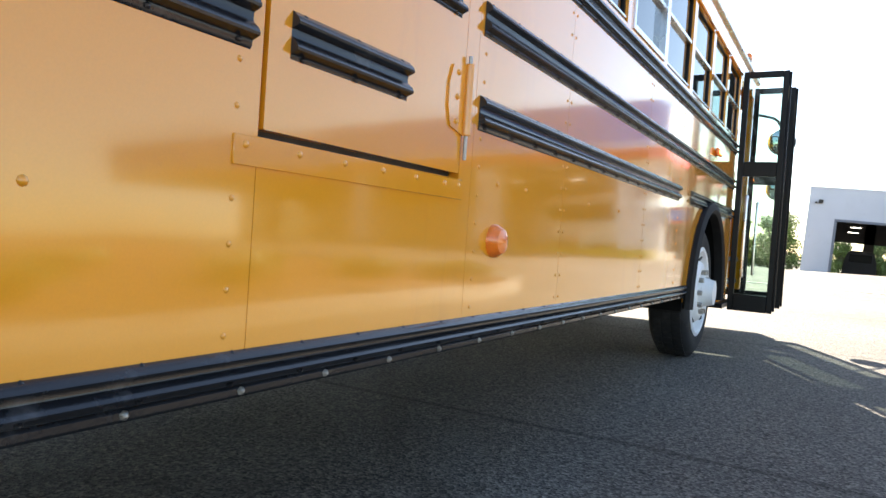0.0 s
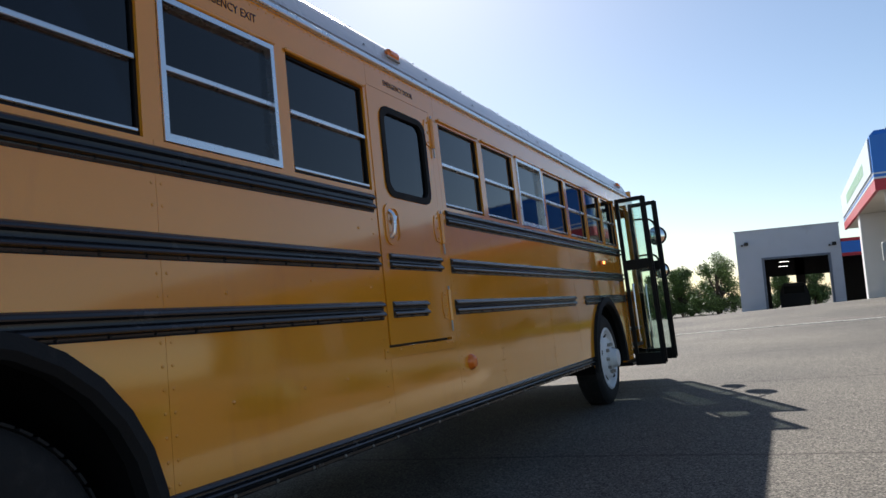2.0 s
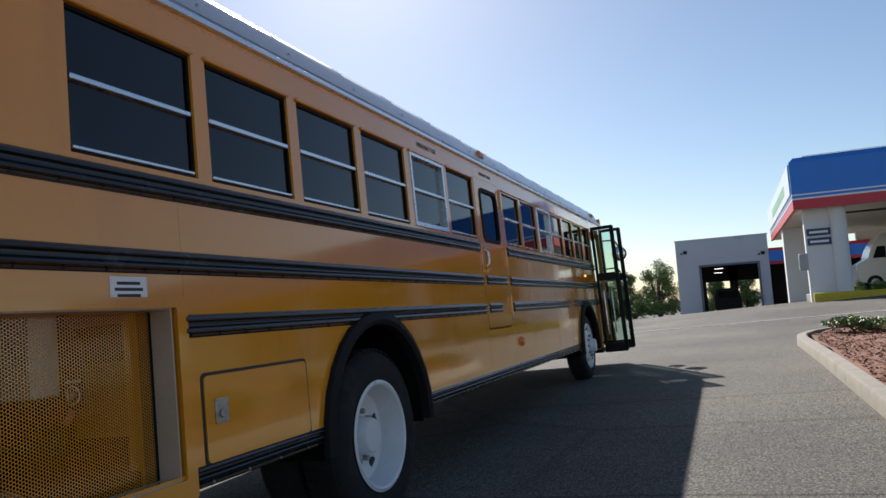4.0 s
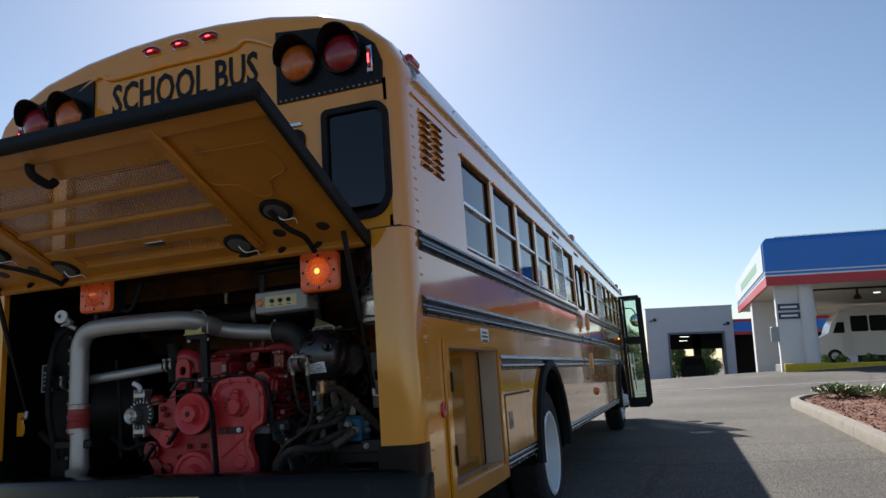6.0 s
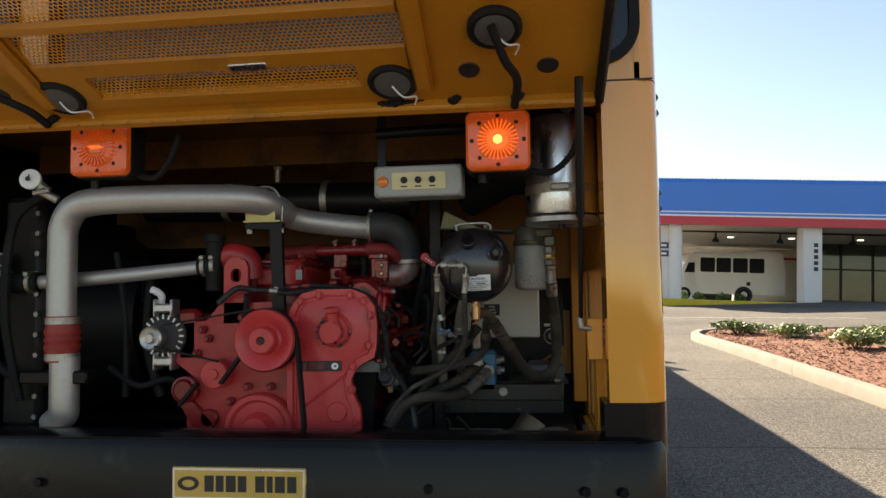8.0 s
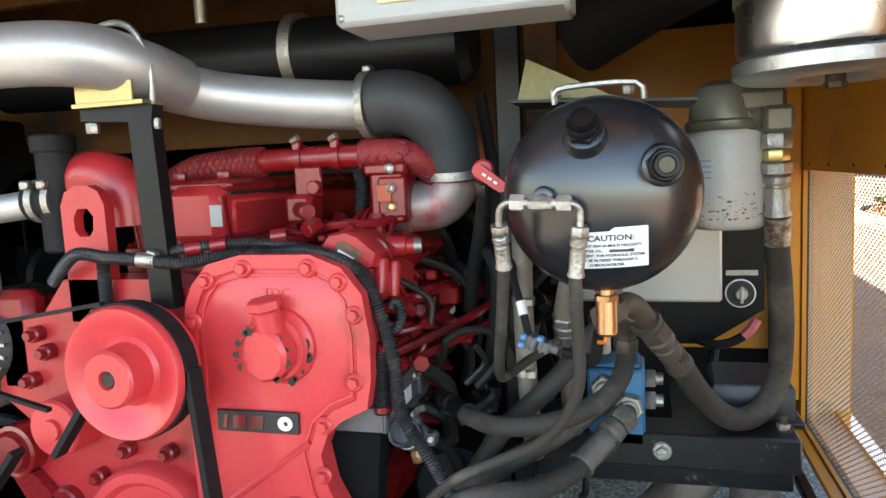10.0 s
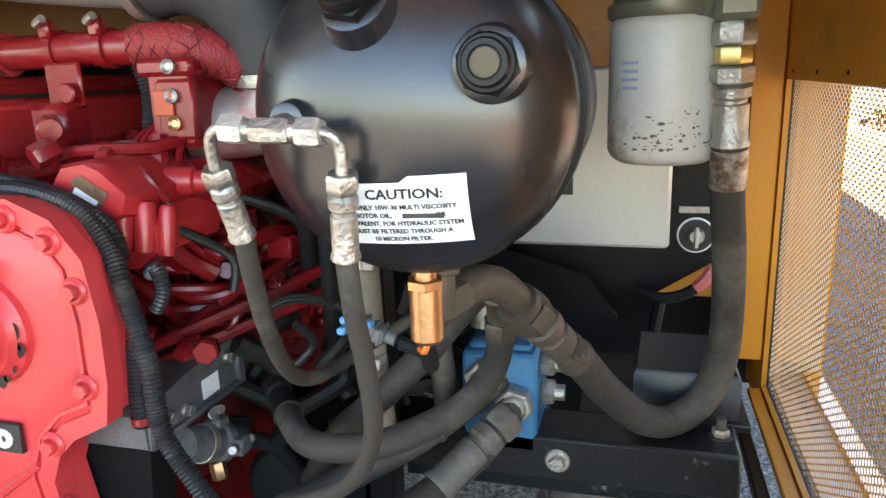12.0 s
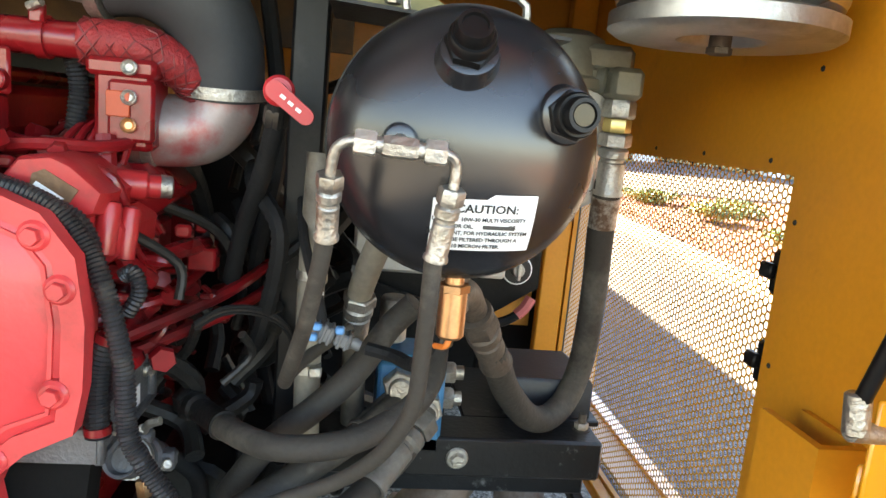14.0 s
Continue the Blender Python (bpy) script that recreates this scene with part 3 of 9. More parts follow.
def leaves(n, rnd, centre, radii, size, flat=0.0, lump=None):
    """A cloud of small bent leaves inside an uneven ellipsoid."""
    m = Mesh()
    c = Vector(centre)
    lumps = lump or [(Vector((0, 0, 0)), 1.0)]
    for _ in range(n):
        o, s = rnd.choice(lumps)
        d = Vector((rnd.gauss(0, 1), rnd.gauss(0, 1), rnd.gauss(0, 1))).normalized()
        r = s * (rnd.random() ** 0.45) * (0.8 + 0.35 * noise.noise(d * 2.5 + o * 3))
        p = c + Vector(((o.x + d.x * r) * radii[0], (o.y + d.y * r) * radii[1], (o.z + d.z * r) * radii[2]))
        q = Euler((rnd.uniform(-1, 1), rnd.uniform(-1, 1), rnd.uniform(0, 6.28))).to_matrix()
        k = size * rnd.uniform(0.6, 1.3)
        m.add([p + q @ Vector(v) * k for v in ((-1, 0, 0), (0, -0.4, 0.12), (1, 0, 0), (0, 0.4, 0.12))], [(0, 1, 2), (0, 2, 3)])
    return m


def shrub(x, y, r, h, seed):
    rnd = random.Random(seed)
    z = ground_z(x, y) + 0.1
    t = thing("shrub", (x, y, z), "low spreading shrub with pale variegated leaves in bark mulch", "shrub", "shrubs in the bed", lean=False)
    st = Mesh()
    for k in range(7):
        a = k * 0.9 + rnd.random()
        st.tube([(x, y, z - 0.03), (x + 0.3 * r * math.cos(a), y + 0.3 * r * math.sin(a), z + h * 0.35), (x + 0.7 * r * math.cos(a), y + 0.7 * r * math.sin(a), z + h * 0.6)], [0.012, 0.008, 0.004], 5, 3)
    part("stem", st, BARK, t)
    lump = [(Vector((rnd.uniform(-0.6, 0.6), rnd.uniform(-0.6, 0.6), rnd.uniform(-0.1, 0.35))), rnd.uniform(0.35, 0.6)) for _ in range(9)]
    part("foliage", leaves(1500, rnd, (x, y, z + h * 0.42), (r, r, h * 0.6), 0.045, lump=lump), LEAF_PALE, t, angle=180)


for i, (x, y, r, h) in enumerate([(4.95, 12.5, 0.55, 0.34), (5.6, 11.3, 0.6, 0.36), (5.75, 9.3, 0.5, 0.36), (6.9, 10.4, 0.55, 0.34),
                                  (5.6, 6.9, 0.5, 0.34), (6.9, 8.2, 0.55, 0.36), (5.6, 4.3, 0.5, 0.34), (7.0, 5.6, 0.5, 0.34), (5.7, 1.9, 0.5, 0.34), (7.2, 3.0, 0.5, 0.34)]):
    shrub(x, y, r, h, 20 + i)


def tree(x, y, h, r, seed, conifer=False):
    rnd = random.Random(seed)
    z = ground_z(x, y) - 0.1
    what = "tall dark conifer behind the yard" if conifer else "leafy green tree beyond the asphalt yard"
    t = thing("tree", (x, y, z), what, "tree", "trees at the edge of the yard", lean=False)
    tr = Mesh().tube([(x, y, z), (x + 0.05, y, z + h * 0.4), (x, y + 0.05, z + h * (0.97 if conifer else 0.75))], [0.05 * h * 0.6, 0.03 * h * 0.6, 0.01], 8, 4)
    cr = Mesh()
    if conifer:
        for k in range(46):
            u = 0.1 + 0.88 * k / 46
            a = k * 2.4 + rnd.random()
            ln = r * (1 - u) ** 0.8 * rnd.uniform(0.75, 1.15) + 0.15
            e = (x + ln * math.cos(a), y + ln * math.sin(a), z + h * u - ln * 0.25)
            tr.tube([(x, y, z + h * u), e], [0.03, 0.008], 4, 2)
            for s in (0.35, 0.6, 0.85, 1.0):
                p = (x + (e[0] - x) * s, y + (e[1] - y) * s, z + h * u - ln * 0.25 * s)
                cl = leaves(26, rnd, p, (ln * 0.22 + 0.12, ln * 0.22 + 0.12, 0.18), 0.16)
                cr.add(cl.v, cl.f)
    else:
        lump = []
        for k in range(38):
            a, u = k * 2.4, rnd.random() ** 1.3
            o = Vector((math.cos(a) * 0.72 * (1 - 0.6 * u) * rnd.uniform(0.5, 1.1), math.sin(a) * 0.72 * (1 - 0.6 * u) * rnd.uniform(0.5, 1.1), -0.7 + 1.4 * u))
            lump.append((o, rnd.uniform(0.22, 0.42)))
            tr.tube([(x, y, z + h * 0.2), (x + o.x * r * 0.5, y + o.y * r * 0.5, z + h * 0.45 + o.z * h * 0.15), (x + o.x * r, y + o.y * r, z + h * 0.52 + o.z * h * 0.4)], [0.02 * h, 0.01 * h, 0.008], 5, 3)
        cr = leaves(15000, rnd, (x, y, z + h * 0.5), (r, r, h * 0.5), 0.1, lump=lump)
    part("trunk", tr, BARK, t)
    part("crown", cr, CONIFER if conifer else LEAF, t, angle=180)


tree(-2.9, 62, 5.3, 2.5, 1)
tree(-6.2, 66, 4.7, 2.2, 2)
tree(-7.9, 64, 4.2, 2.0, 12)
tree(-10.8, 70, 3.6, 2.3, 3)
tree(4.4, 84, 4.6, 2.2, 4)
tree(1.2, 88, 4.2, 2.0, 5)
for i, (x, y, h, r) in enumerate([(-24, 26, 8.4, 2.6), (-21.5, 28, 9.2, 2.6), (-28, 27, 8.6, 2.6), (-33, 30, 8.0, 2.6), (-18.5, 31, 7.6, 2.4)]):
    tree(x, y, h, r, 40 + i, True)


# ---- canopy on the rise ----
# Whitened tone stands for full sun on the side fascia and its sign.
SIGN_WHITE = mat("blue white sign sheet, sunlit tone", (0.7, 0.76, 0.8), 0.4, var=0.03, scale=0.8, grain=20, bump=0.01)


def build_canopy():
    x0, x1, y0, y1 = 5.39, 34.0, 27.0, 43.0
    t = thing("filling_station_canopy", (14, 35, ground_z(14, 35)), "flat canopy with blue fascia over white and red stripes", "canopy", lean=False)
    part("soffit", Mesh().box(x0 + 0.1, x1, y0 + 0.1, y1, 4.1, 4.3, 0.02), SOFFIT, t)
    bands = [("fascia_red_band", 4.06, 4.41, 0.0, FASCIA_RED), ("fascia_white_stripe", 4.41, 4.47, 0.01, FASCIA_WHITE), ("fascia_blue_stripe", 4.47, 4.56, 0.0, FASCIA_BLUE),
             ("fascia_white_stripe", 4.56, 4.61, 0.01, FASCIA_WHITE), ("fascia_blue_band", 4.61, 5.78, 0.0, FASCIA_BLUE)]
    for n, z0, z1, o, mt in bands:
        m = Mesh().slab([(x0 - o, y0 - o), (x1, y0 - o), (x1, y0 + 0.1), (x0 + 0.1, y0 + 0.1), (x0 + 0.1, y1), (x0 - o, y1)], 2, z0, z1)
        part(n, m, mt, t)
    m = Mesh()
    m.add([(x0, y0, 5.78), (x1, y0, 5.78), (x0 + 0.16, y0 + 0.16, 5.95), (x1, y0 + 0.16, 5.95), (x0, y1, 5.78), (x0 + 0.16, y1, 5.95)], [(0, 1, 3, 2), (0, 2, 5, 4)])
    m.box(x0 + 0.16, x1, y0 + 0.16, y1, 5.85, 5.95)
    part("fascia_sloped_cap", m, FASCIA_BLUE, t)
    part("roof_flashing", Mesh().box(x0 + 0.45, x1, y0 + 0.14, y0 + 0.3, 5.955, 6.0), SILVER, t)
    # sign board over the side fascia, paled for sunlight: unreadable green letters become bars
    sg = part("sign_board", Mesh().box(x0 - 0.05, x0 - 0.004, 27.25, 42.5, 4.63, 5.74, 0.01), SIGN_WHITE, t)
    g = mat("pale green sign print", (0.36, 0.6, 0.42), 0.5, var=0.05, bump=0)
    k = 29.6
    rnd = random.Random(3)
    for _ in range(15):
        w = rnd.uniform(0.34, 0.6)
        part("sign_mark", Mesh().box(x0 - 0.058, x0 - 0.052, k, k + w, 4.92, 5.32), g, sg)
        k += w + 0.14
    # columns
    c = Mesh()
    c.slab(rounded(6.55, 7.08, 27.35, 27.95, 0.2), 2, 0.6, 4.1)
    part("column", c, WHITEWALL, t, "white plastered round-edged column")
    part("column", Mesh().box(5.72, 6.56, 27.62, 28.1, 0.6, 4.1, 0.02), WHITEWALL, t)
    part("column", Mesh().box(5.5, 6.52, 35.2, 36.1, 0.4, 4.1, 0.02), WHITEWALL, t)
    part("column", Mesh().box(11.75, 12.47, 27.4, 28.1, 0.7, 4.1, 0.02), WHITEWALL, t)
    part("column", Mesh().box(17.6, 18.3, 27.4, 28.1, 0.7, 4.1, 0.02), WHITEWALL, t)
    nb = mat("navy sign board", (0.03, 0.05, 0.12), 0.5, var=0.08, bump=0.01)
    for z in (3.12, 2.78):
        b = part("direction_sign", Mesh().box(5.78, 6.56, 27.56, 27.62, z, z + 0.25, 0.01), nb, t)
        part("sign_bar", Mesh().box(5.86, 6.46, 27.552, 27.558, z + 0.08, z + 0.16), FASCIA_WHITE, b)
    for k in range(5):
        part("number_bar", Mesh().box(12.15, 12.31, 27.385, 27.398, 3.3 - 0.24 * k, 3.46 - 0.24 * k), INK, t)
    part("telephone_box", Mesh().box(5.45, 5.75, 27.6, 27.9, 1.9, 2.5, 0.03), GREYBOX, t)
    for x in (9.3, 12.1, 15.2):
        f = Mesh().cyl((x, 31, 4.1), (x, 31, 3.85), 0.05, 8)
        f.lathe((x, 31, 3.9), (0, 0.3, -1), [(0, 0.07), (0.18, 0.17), (0.2, 0.15)], 12)
        part("spotlight", f, DARK_STEEL, t)
        part("downlight", Mesh().cyl((x + 1.2, 33, 4.099), (x + 1.2, 33, 4.06), 0.14, 16), DIM_LIGHT, t)
    part("pipe_run", Mesh().tube([(7.2, 29.5, 4.02), (20, 29.5, 4.02)], 0.04, 8, 2), DARK_STEEL, t)
    # raised island edge in yellow
    k = Mesh()
    k.box(5.75, 13.0, 27.0, 27.22, 0.55, 1.06, 0.03)
    solid("yellow_kerb", k, YKERB, "yellow painted raised kerb before the columns", "kerb", lean=False)
    isl = Mesh().box(5.8, 13.0, 27.23, 30.5, 0.4, 1.02, 0.02)
    solid("island", isl, CONCRETE, "raised concrete island behind the yellow kerb", "island", lean=False)
    for i, (x, r) in enumerate([(8.0, 0.3), (9.0, 0.35), (7.4, 0.22), (9.7, 0.25)]):
        p = thing("island_plant", (x, 28.6, 1.02), "low spiky plant on the island", "plant", "island plants", lean=False)
        part("foliage", leaves(300, random.Random(60 + i), (x, 28.6, 1.15), (r, 0.25, 0.25), 0.08), LEAF, p, angle=180)
    # shop behind: cream wall and glazed front
    sh = thing("shop_building", (20, 44, 1.0), "cream shop wall with a glazed front under the canopy", "building", lean=False)
    part("wall", Mesh().box(13.2, 34, 42.0, 42.3, 0.3, 4.1), SOFFIT, sh)
    part("lintel", Mesh().box(9.4, 34, 41.6, 41.95, 3.55, 4.1), SOFFIT, sh)
    part("trim_band", Mesh().box(9.0, 17.0, 41.5, 41.59, 3.5, 3.62), FASCIA_RED, sh)
    gl = part("glazing", Mesh().box(15.2, 34, 36.0, 36.04, 0.8, 4.1), glass("shop glass", (0.5, 0.55, 0.55), 1.0), sh)
    for x in [15.2 + 1.55 * k for k in range(9)]:
        part("mullion", Mesh().box(x, x + 0.09, 35.94, 36.12, 0.8, 4.1, 0.01), BLACK, gl)
    for z in (0.82, 2.75):
        part("transom", Mesh().box(15.2, 34, 35.95, 36.1, z, z + 0.08), BLACK, gl)
    part("floor", Mesh().box(15.2, 34, 36.1, 42, 0.6, 0.85), CONCRETE, sh)
    part("counter", Mesh().box(18.2, 21.5, 38.6, 39.4, 0.85, 1.9, 0.03), SOFFIT, sh)
    part("display_stand", Mesh().box(16.4, 17.3, 37.6, 38.3, 0.85, 1.75, 0.03), WHITEWALL, sh)


build_canopy()


# ---- workshop at the far end ----
def build_workshop():
    t = thing("workshop", (2.4, 58, -0.2), "grey white flat-roofed workshop with an open bay door", "building", lean=False)
    y = 52.0
    part("wall", Mesh().box(-0.45, 1.17, y, y + 0.25, -0.6, 5.18), GREYWALL, t)
    part("wall", Mesh().box(4.86, 5.6, y, y + 0.25, -0.6, 5.18), GREYWALL, t)
    part("wall", Mesh().box(1.17, 4.86, y, y + 0.25, 3.24, 5.18), GREYWALL, t)
    part("wall", Mesh().box(-0.45, -0.2, y + 0.25, y + 16, -0.8, 5.18), GREYWALL, t)
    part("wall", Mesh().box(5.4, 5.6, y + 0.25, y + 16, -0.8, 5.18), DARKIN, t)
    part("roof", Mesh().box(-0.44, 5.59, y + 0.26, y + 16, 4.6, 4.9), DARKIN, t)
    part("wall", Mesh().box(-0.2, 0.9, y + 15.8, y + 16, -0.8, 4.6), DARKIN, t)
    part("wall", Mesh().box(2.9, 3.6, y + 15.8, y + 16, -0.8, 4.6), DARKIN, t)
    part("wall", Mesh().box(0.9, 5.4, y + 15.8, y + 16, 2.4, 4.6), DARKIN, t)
    part("parapet_cap", Mesh().box(-0.5, 5.65, y - 0.05, y + 0.3, 5.18, 5.25, 0.01), GREYWALL, t)
    for a, b, c, d in ((1.03, 1.17, -0.3, 3.38), (4.86, 5.0, -0.2, 3.38), (1.17, 4.86, 3.24, 3.38)):
        part("door_frame", Mesh().box(a, b, y - 0.06, y, c, d, 0.01), FRAME_GREY, t)
    for x, z in ((0.2, 4.35), (5.25, 3.9)):
        f = Mesh().box(x - 0.12, x + 0.12, y - 0.2, y, z - 0.1, z + 0.12, 0.03).box(x - 0.32, x - 0.2, y - 0.25, y, z - 0.12, z - 0.02, 0.02)
        part("wall_lamp", f, DARK_STEEL, t)
    for k in range(5):
        part("ceiling_tube", Mesh().box(1.75 + 0.1 * (k % 2), 2.9 - 0.12 * k, y + 3 + 2.2 * k, y + 3.08 + 2.2 * k, 4.2 - 0.28 * k, 4.225 - 0.28 * k), TUBE_LIGHT, t)
    v = thing("parked_car", (2.7, 60, -0.3), "dark car parked inside the workshop bay", "car", lean=False)
    c = Mesh()
    prof = [(-0.95, -0.05), (0.95, -0.05), (1.0, 0.5), (0.95, 1.0), (0.78, 1.55), (0.6, 1.7), (-0.6, 1.7), (-0.78, 1.55), (-0.95, 1.0), (-1.0, 0.5)]
    c.ring([[(2.7 + a * s, yy, b * q) for a, b in prof] for yy, s, q in ((58, 0.96, 0.96), (58.3, 1, 1), (61.5, 1, 1), (62.3, 0.9, 0.9))])
    part("body", c, DARKIN, v)
    part("rear_window", Mesh().box(2.05, 3.35, 57.96, 57.99, 0.95, 1.45, 0.02), VANGLASS, v)
    for x in (1.95, 3.45):
        part("wheel", Mesh().cyl((x - 0.12, 58.8, 0.0), (x + 0.12, 58.8, 0.0), 0.34, 16, 0.03), TYRE, v)
    # long neighbouring building with a blue fascia
    b = thing("sales_building", (14, 58, 0), "low building with blue and red fascia and open dark bays", "building", lean=False)
    part("fascia_blue_band", Mesh().box(5.62, 30, y + 0.1, y + 0.4, 3.28, 4.0), FASCIA_BLUE, b)
    part("fascia_red_band", Mesh().box(5.62, 30, y + 0.08, y + 0.4, 3.08, 3.28), FASCIA_RED, b)
    part("fascia_red_band", Mesh().box(5.62, 30, y + 0.08, y + 0.4, 4.0, 4.2), FASCIA_RED, b)
    part("roof", Mesh().box(5.62, 30, y + 0.4, y + 14, 3.9, 4.2), FASCIA_WHITE, b)
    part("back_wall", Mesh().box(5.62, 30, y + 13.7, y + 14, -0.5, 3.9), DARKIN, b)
    for x in (8.6, 12.6, 16.8, 21, 25):
        part("pier", Mesh().box(x, x + 0.7, y + 0.12, y + 0.6, -0.3, 3.08), GREYWALL, b)
    w = Mesh()
    for z in (0.3, 0.9, 1.5):
        w.box(8.7, 10.2, 45.5, 46.1, z + 0.25, z + 0.29)
    for x in (8.7, 10.1):
        w.box(x, x + 0.06, 45.5, 46.1, 0.25, 2.1)
    solid("display_rack", w, DARK_STEEL, "dark steel rack with shelves by the column", "rack", lean=False)


build_workshop()


# ---- white vehicles ----
def build_minibus():
    y, o = 38.0, -0.95
    t = thing("minibus", (12.6 + o, y + 1, 1.05), "white cutaway minibus with dark side windows", "minibus", lean=False)
    m = Mesh()
    outline = [(9.75, 1.35), (15.7, 1.35), (15.75, 2.6), (15.6, 3.62), (15.3, 3.75), (11.2, 3.75), (10.75, 3.55), (10.35, 2.95), (10.2, 2.5), (9.75, 2.25), (9.7, 1.7)]
    m.slab([(a + o, b) for a, b in outline], 1, y, y + 2.1)
    part("body", m, VANWHITE, t)
    for x in (11.25 + o, 12.1 + o, 12.98 + o, 13.85 + o):
        w = part("window", Mesh().slab(rounded(x, x + 0.78, 2.55, 3.35, 0.08), 1, y - 0.02, y + 0.01), VANGLASS, t)
    part("door_window", Mesh().slab([(10.4 + o, 2.5), (10.95 + o, 2.5), (10.95 + o, 3.05), (10.62 + o, 3.05)], 1, y - 0.02, y + 0.01), VANGLASS, t)
    part("fuel_flap", Mesh().box(13.7 + o, 13.9 + o, y - 0.02, y, 1.85, 2.05), INK, t)
    part("bumper", Mesh().box(9.6 + o, 9.8 + o, y, y + 2.1, 1.2, 1.5, 0.04), GREYBOX, t)
    for x in (10.4 + o, 13.55 + o):
        w = part("wheel", Mesh().cyl((x, y - 0.03, 1.33), (x, y + 0.25, 1.33), 0.36, 20, 0.04), TYRE, t)
        part("rim", Mesh().cyl((x, y - 0.04, 1.33), (x, y, 1.33), 0.2, 16, 0.02), ALU, w)
    part("arch", Mesh().lathe((13.55 + o, y - 0.015, 1.33), (0, 1, 0), [(0, 0.47), (0.012, 0.47)], 24), INK, t)


build_minibus()


def build_white_bus():
    y, xf, zg = 9.0, -8.55, ground_z(-9, 9)
    t = thing("transit_bus", (xf - 4, y + 1.2, zg), "white transit bus with glazed front door parked alongside", "bus", lean=False)
    z0, z1 = zg + 0.42, zg + 3.15
    prof = [(xf - 9, z0), (xf - 0.1, z0), (xf, z0 + 0.2), (xf, z0 + 1.0), (xf - 0.25, z1 - 0.25), (xf - 0.5, z1), (xf - 9, z1)]
    part("body", Mesh().slab(prof, 1, y, y + 2.45), VANWHITE, t)
    part("roof_unit", Mesh().box(xf - 4.2, xf - 1.2, y + 0.4, y + 2.0, z1, z1 + 0.22, 0.08), VANWHITE, t)
    for x0, x1 in ((xf - 1.95, xf - 1.45), (xf - 1.4, xf - 0.95)):
        d = part("door_leaf", Mesh().box(x0, x1, y - 0.03, y - 0.003, z0 + 0.05, z1 - 0.5, 0.01), VANWHITE, t)
        for a, b in ((z0 + 0.15, z0 + 1.2), (z0 + 1.32, z1 - 0.6)):
            part("pane", Mesh().box(x0 + 0.06, x1 - 0.06, y - 0.036, y - 0.031, a, b), VANGLASS, d)
    part("side_window", Mesh().slab([(xf - 0.85, z0 + 1.1), (xf - 0.15, z0 + 1.1), (xf - 0.32, z1 - 0.5), (xf - 0.85, z1 - 0.5)], 1, y - 0.02, y - 0.003), VANGLASS, t)
    for k in range(4):
        part("side_window", Mesh().box(xf - 3.4 - 1.4 * k, xf - 2.15 - 1.4 * k, y - 0.02, y - 0.003, z0 + 1.2, z1 - 0.5, 0.01), VANGLASS, t)
    part("windscreen", Mesh().add([(xf + 0.004, y + 0.1, z0 + 1.05), (xf + 0.004, y + 2.35, z0 + 1.05), (xf - 0.235, y + 2.35, z1 - 0.3), (xf - 0.235, y + 0.1, z1 - 0.3)], [(0, 1, 2, 3)]), VANGLASS, t)
    part("bumper", Mesh().box(xf - 0.75, xf + 0.14, y - 0.04, y + 2.5, z0 + 0.02, z0 + 0.34, 0.06), VANWHITE, t)
    part("turn_lamp", Mesh().box(xf - 0.62, xf - 0.42, y - 0.025, y, z0 + 0.42, z0 + 0.54, 0.01), AMBER, t)
    mr = part("mirror", Mesh().lathe((xf - 0.05, y - 0.2, z0 + 1.62), (0, 0, 1), [(0, 0.05), (0.08, 0.13), (0.42, 0.13), (0.5, 0.05)], 12), BLACK, t)
    part("mirror_arm", Mesh().tube([(xf - 0.6, y - 0.02, z1 - 0.62), (xf - 0.3, y - 0.15, z1 - 0.5), (xf - 0.05, y - 0.2, z1 - 0.6)], 0.02, 6, 4), STEEL, mr)
    part("convex_mirror", Mesh().lathe((xf - 0.02, y - 0.2, z0 + 1.3), (0, -1, 0), [(0, 0.15), (0.05, 0.12), (0.08, 0.02)], 14), BLACK, mr)
    part("red_reflector", Mesh().cyl((xf - 0.1, y - 0.1, z0 + 1.1), (xf - 0.1, y - 0.13, z0 + 1.1), 0.1, 12), AMBER, mr)
    w = part("wheel", Mesh().cyl((xf - 2.6, y - 0.02, zg + 0.48), (xf - 2.6, y + 0.3, zg + 0.48), 0.5, 20, 0.05), TYRE, t)
    part("rim", Mesh().cyl((xf - 2.6, y - 0.04, zg + 0.48), (xf - 2.6, y, zg + 0.48), 0.28, 16, 0.03), WHEEL, w)


build_white_bus()

# faded paint line across the yard, and small far cars
m = Mesh()
rows = []
for k in range(61):
    x, y = 0.2 + 0.16 * k, 19.7 - 0.012 * k - 0.0016 * k * k * 0.2
    rows += [(x, y, ground_z(x, y) + 0.012), (x, y + 0.1, ground_z(x, y + 0.1) + 0.012)]
m.v = rows + [(x, y, z - 0.02) for x, y, z in rows]
n = len(rows)
m.f = [(2 * k, 2 * k + 2, 2 * k + 3, 2 * k + 1) for k in range(60)] + [(2 * k, n + 2 * k, n + 2 * k + 2, 2 * k + 2) for k in range(60)]
solid("road_marking", m, LINE, "faded pale line painted across the asphalt", "road marking", kind="structure", lean=False)
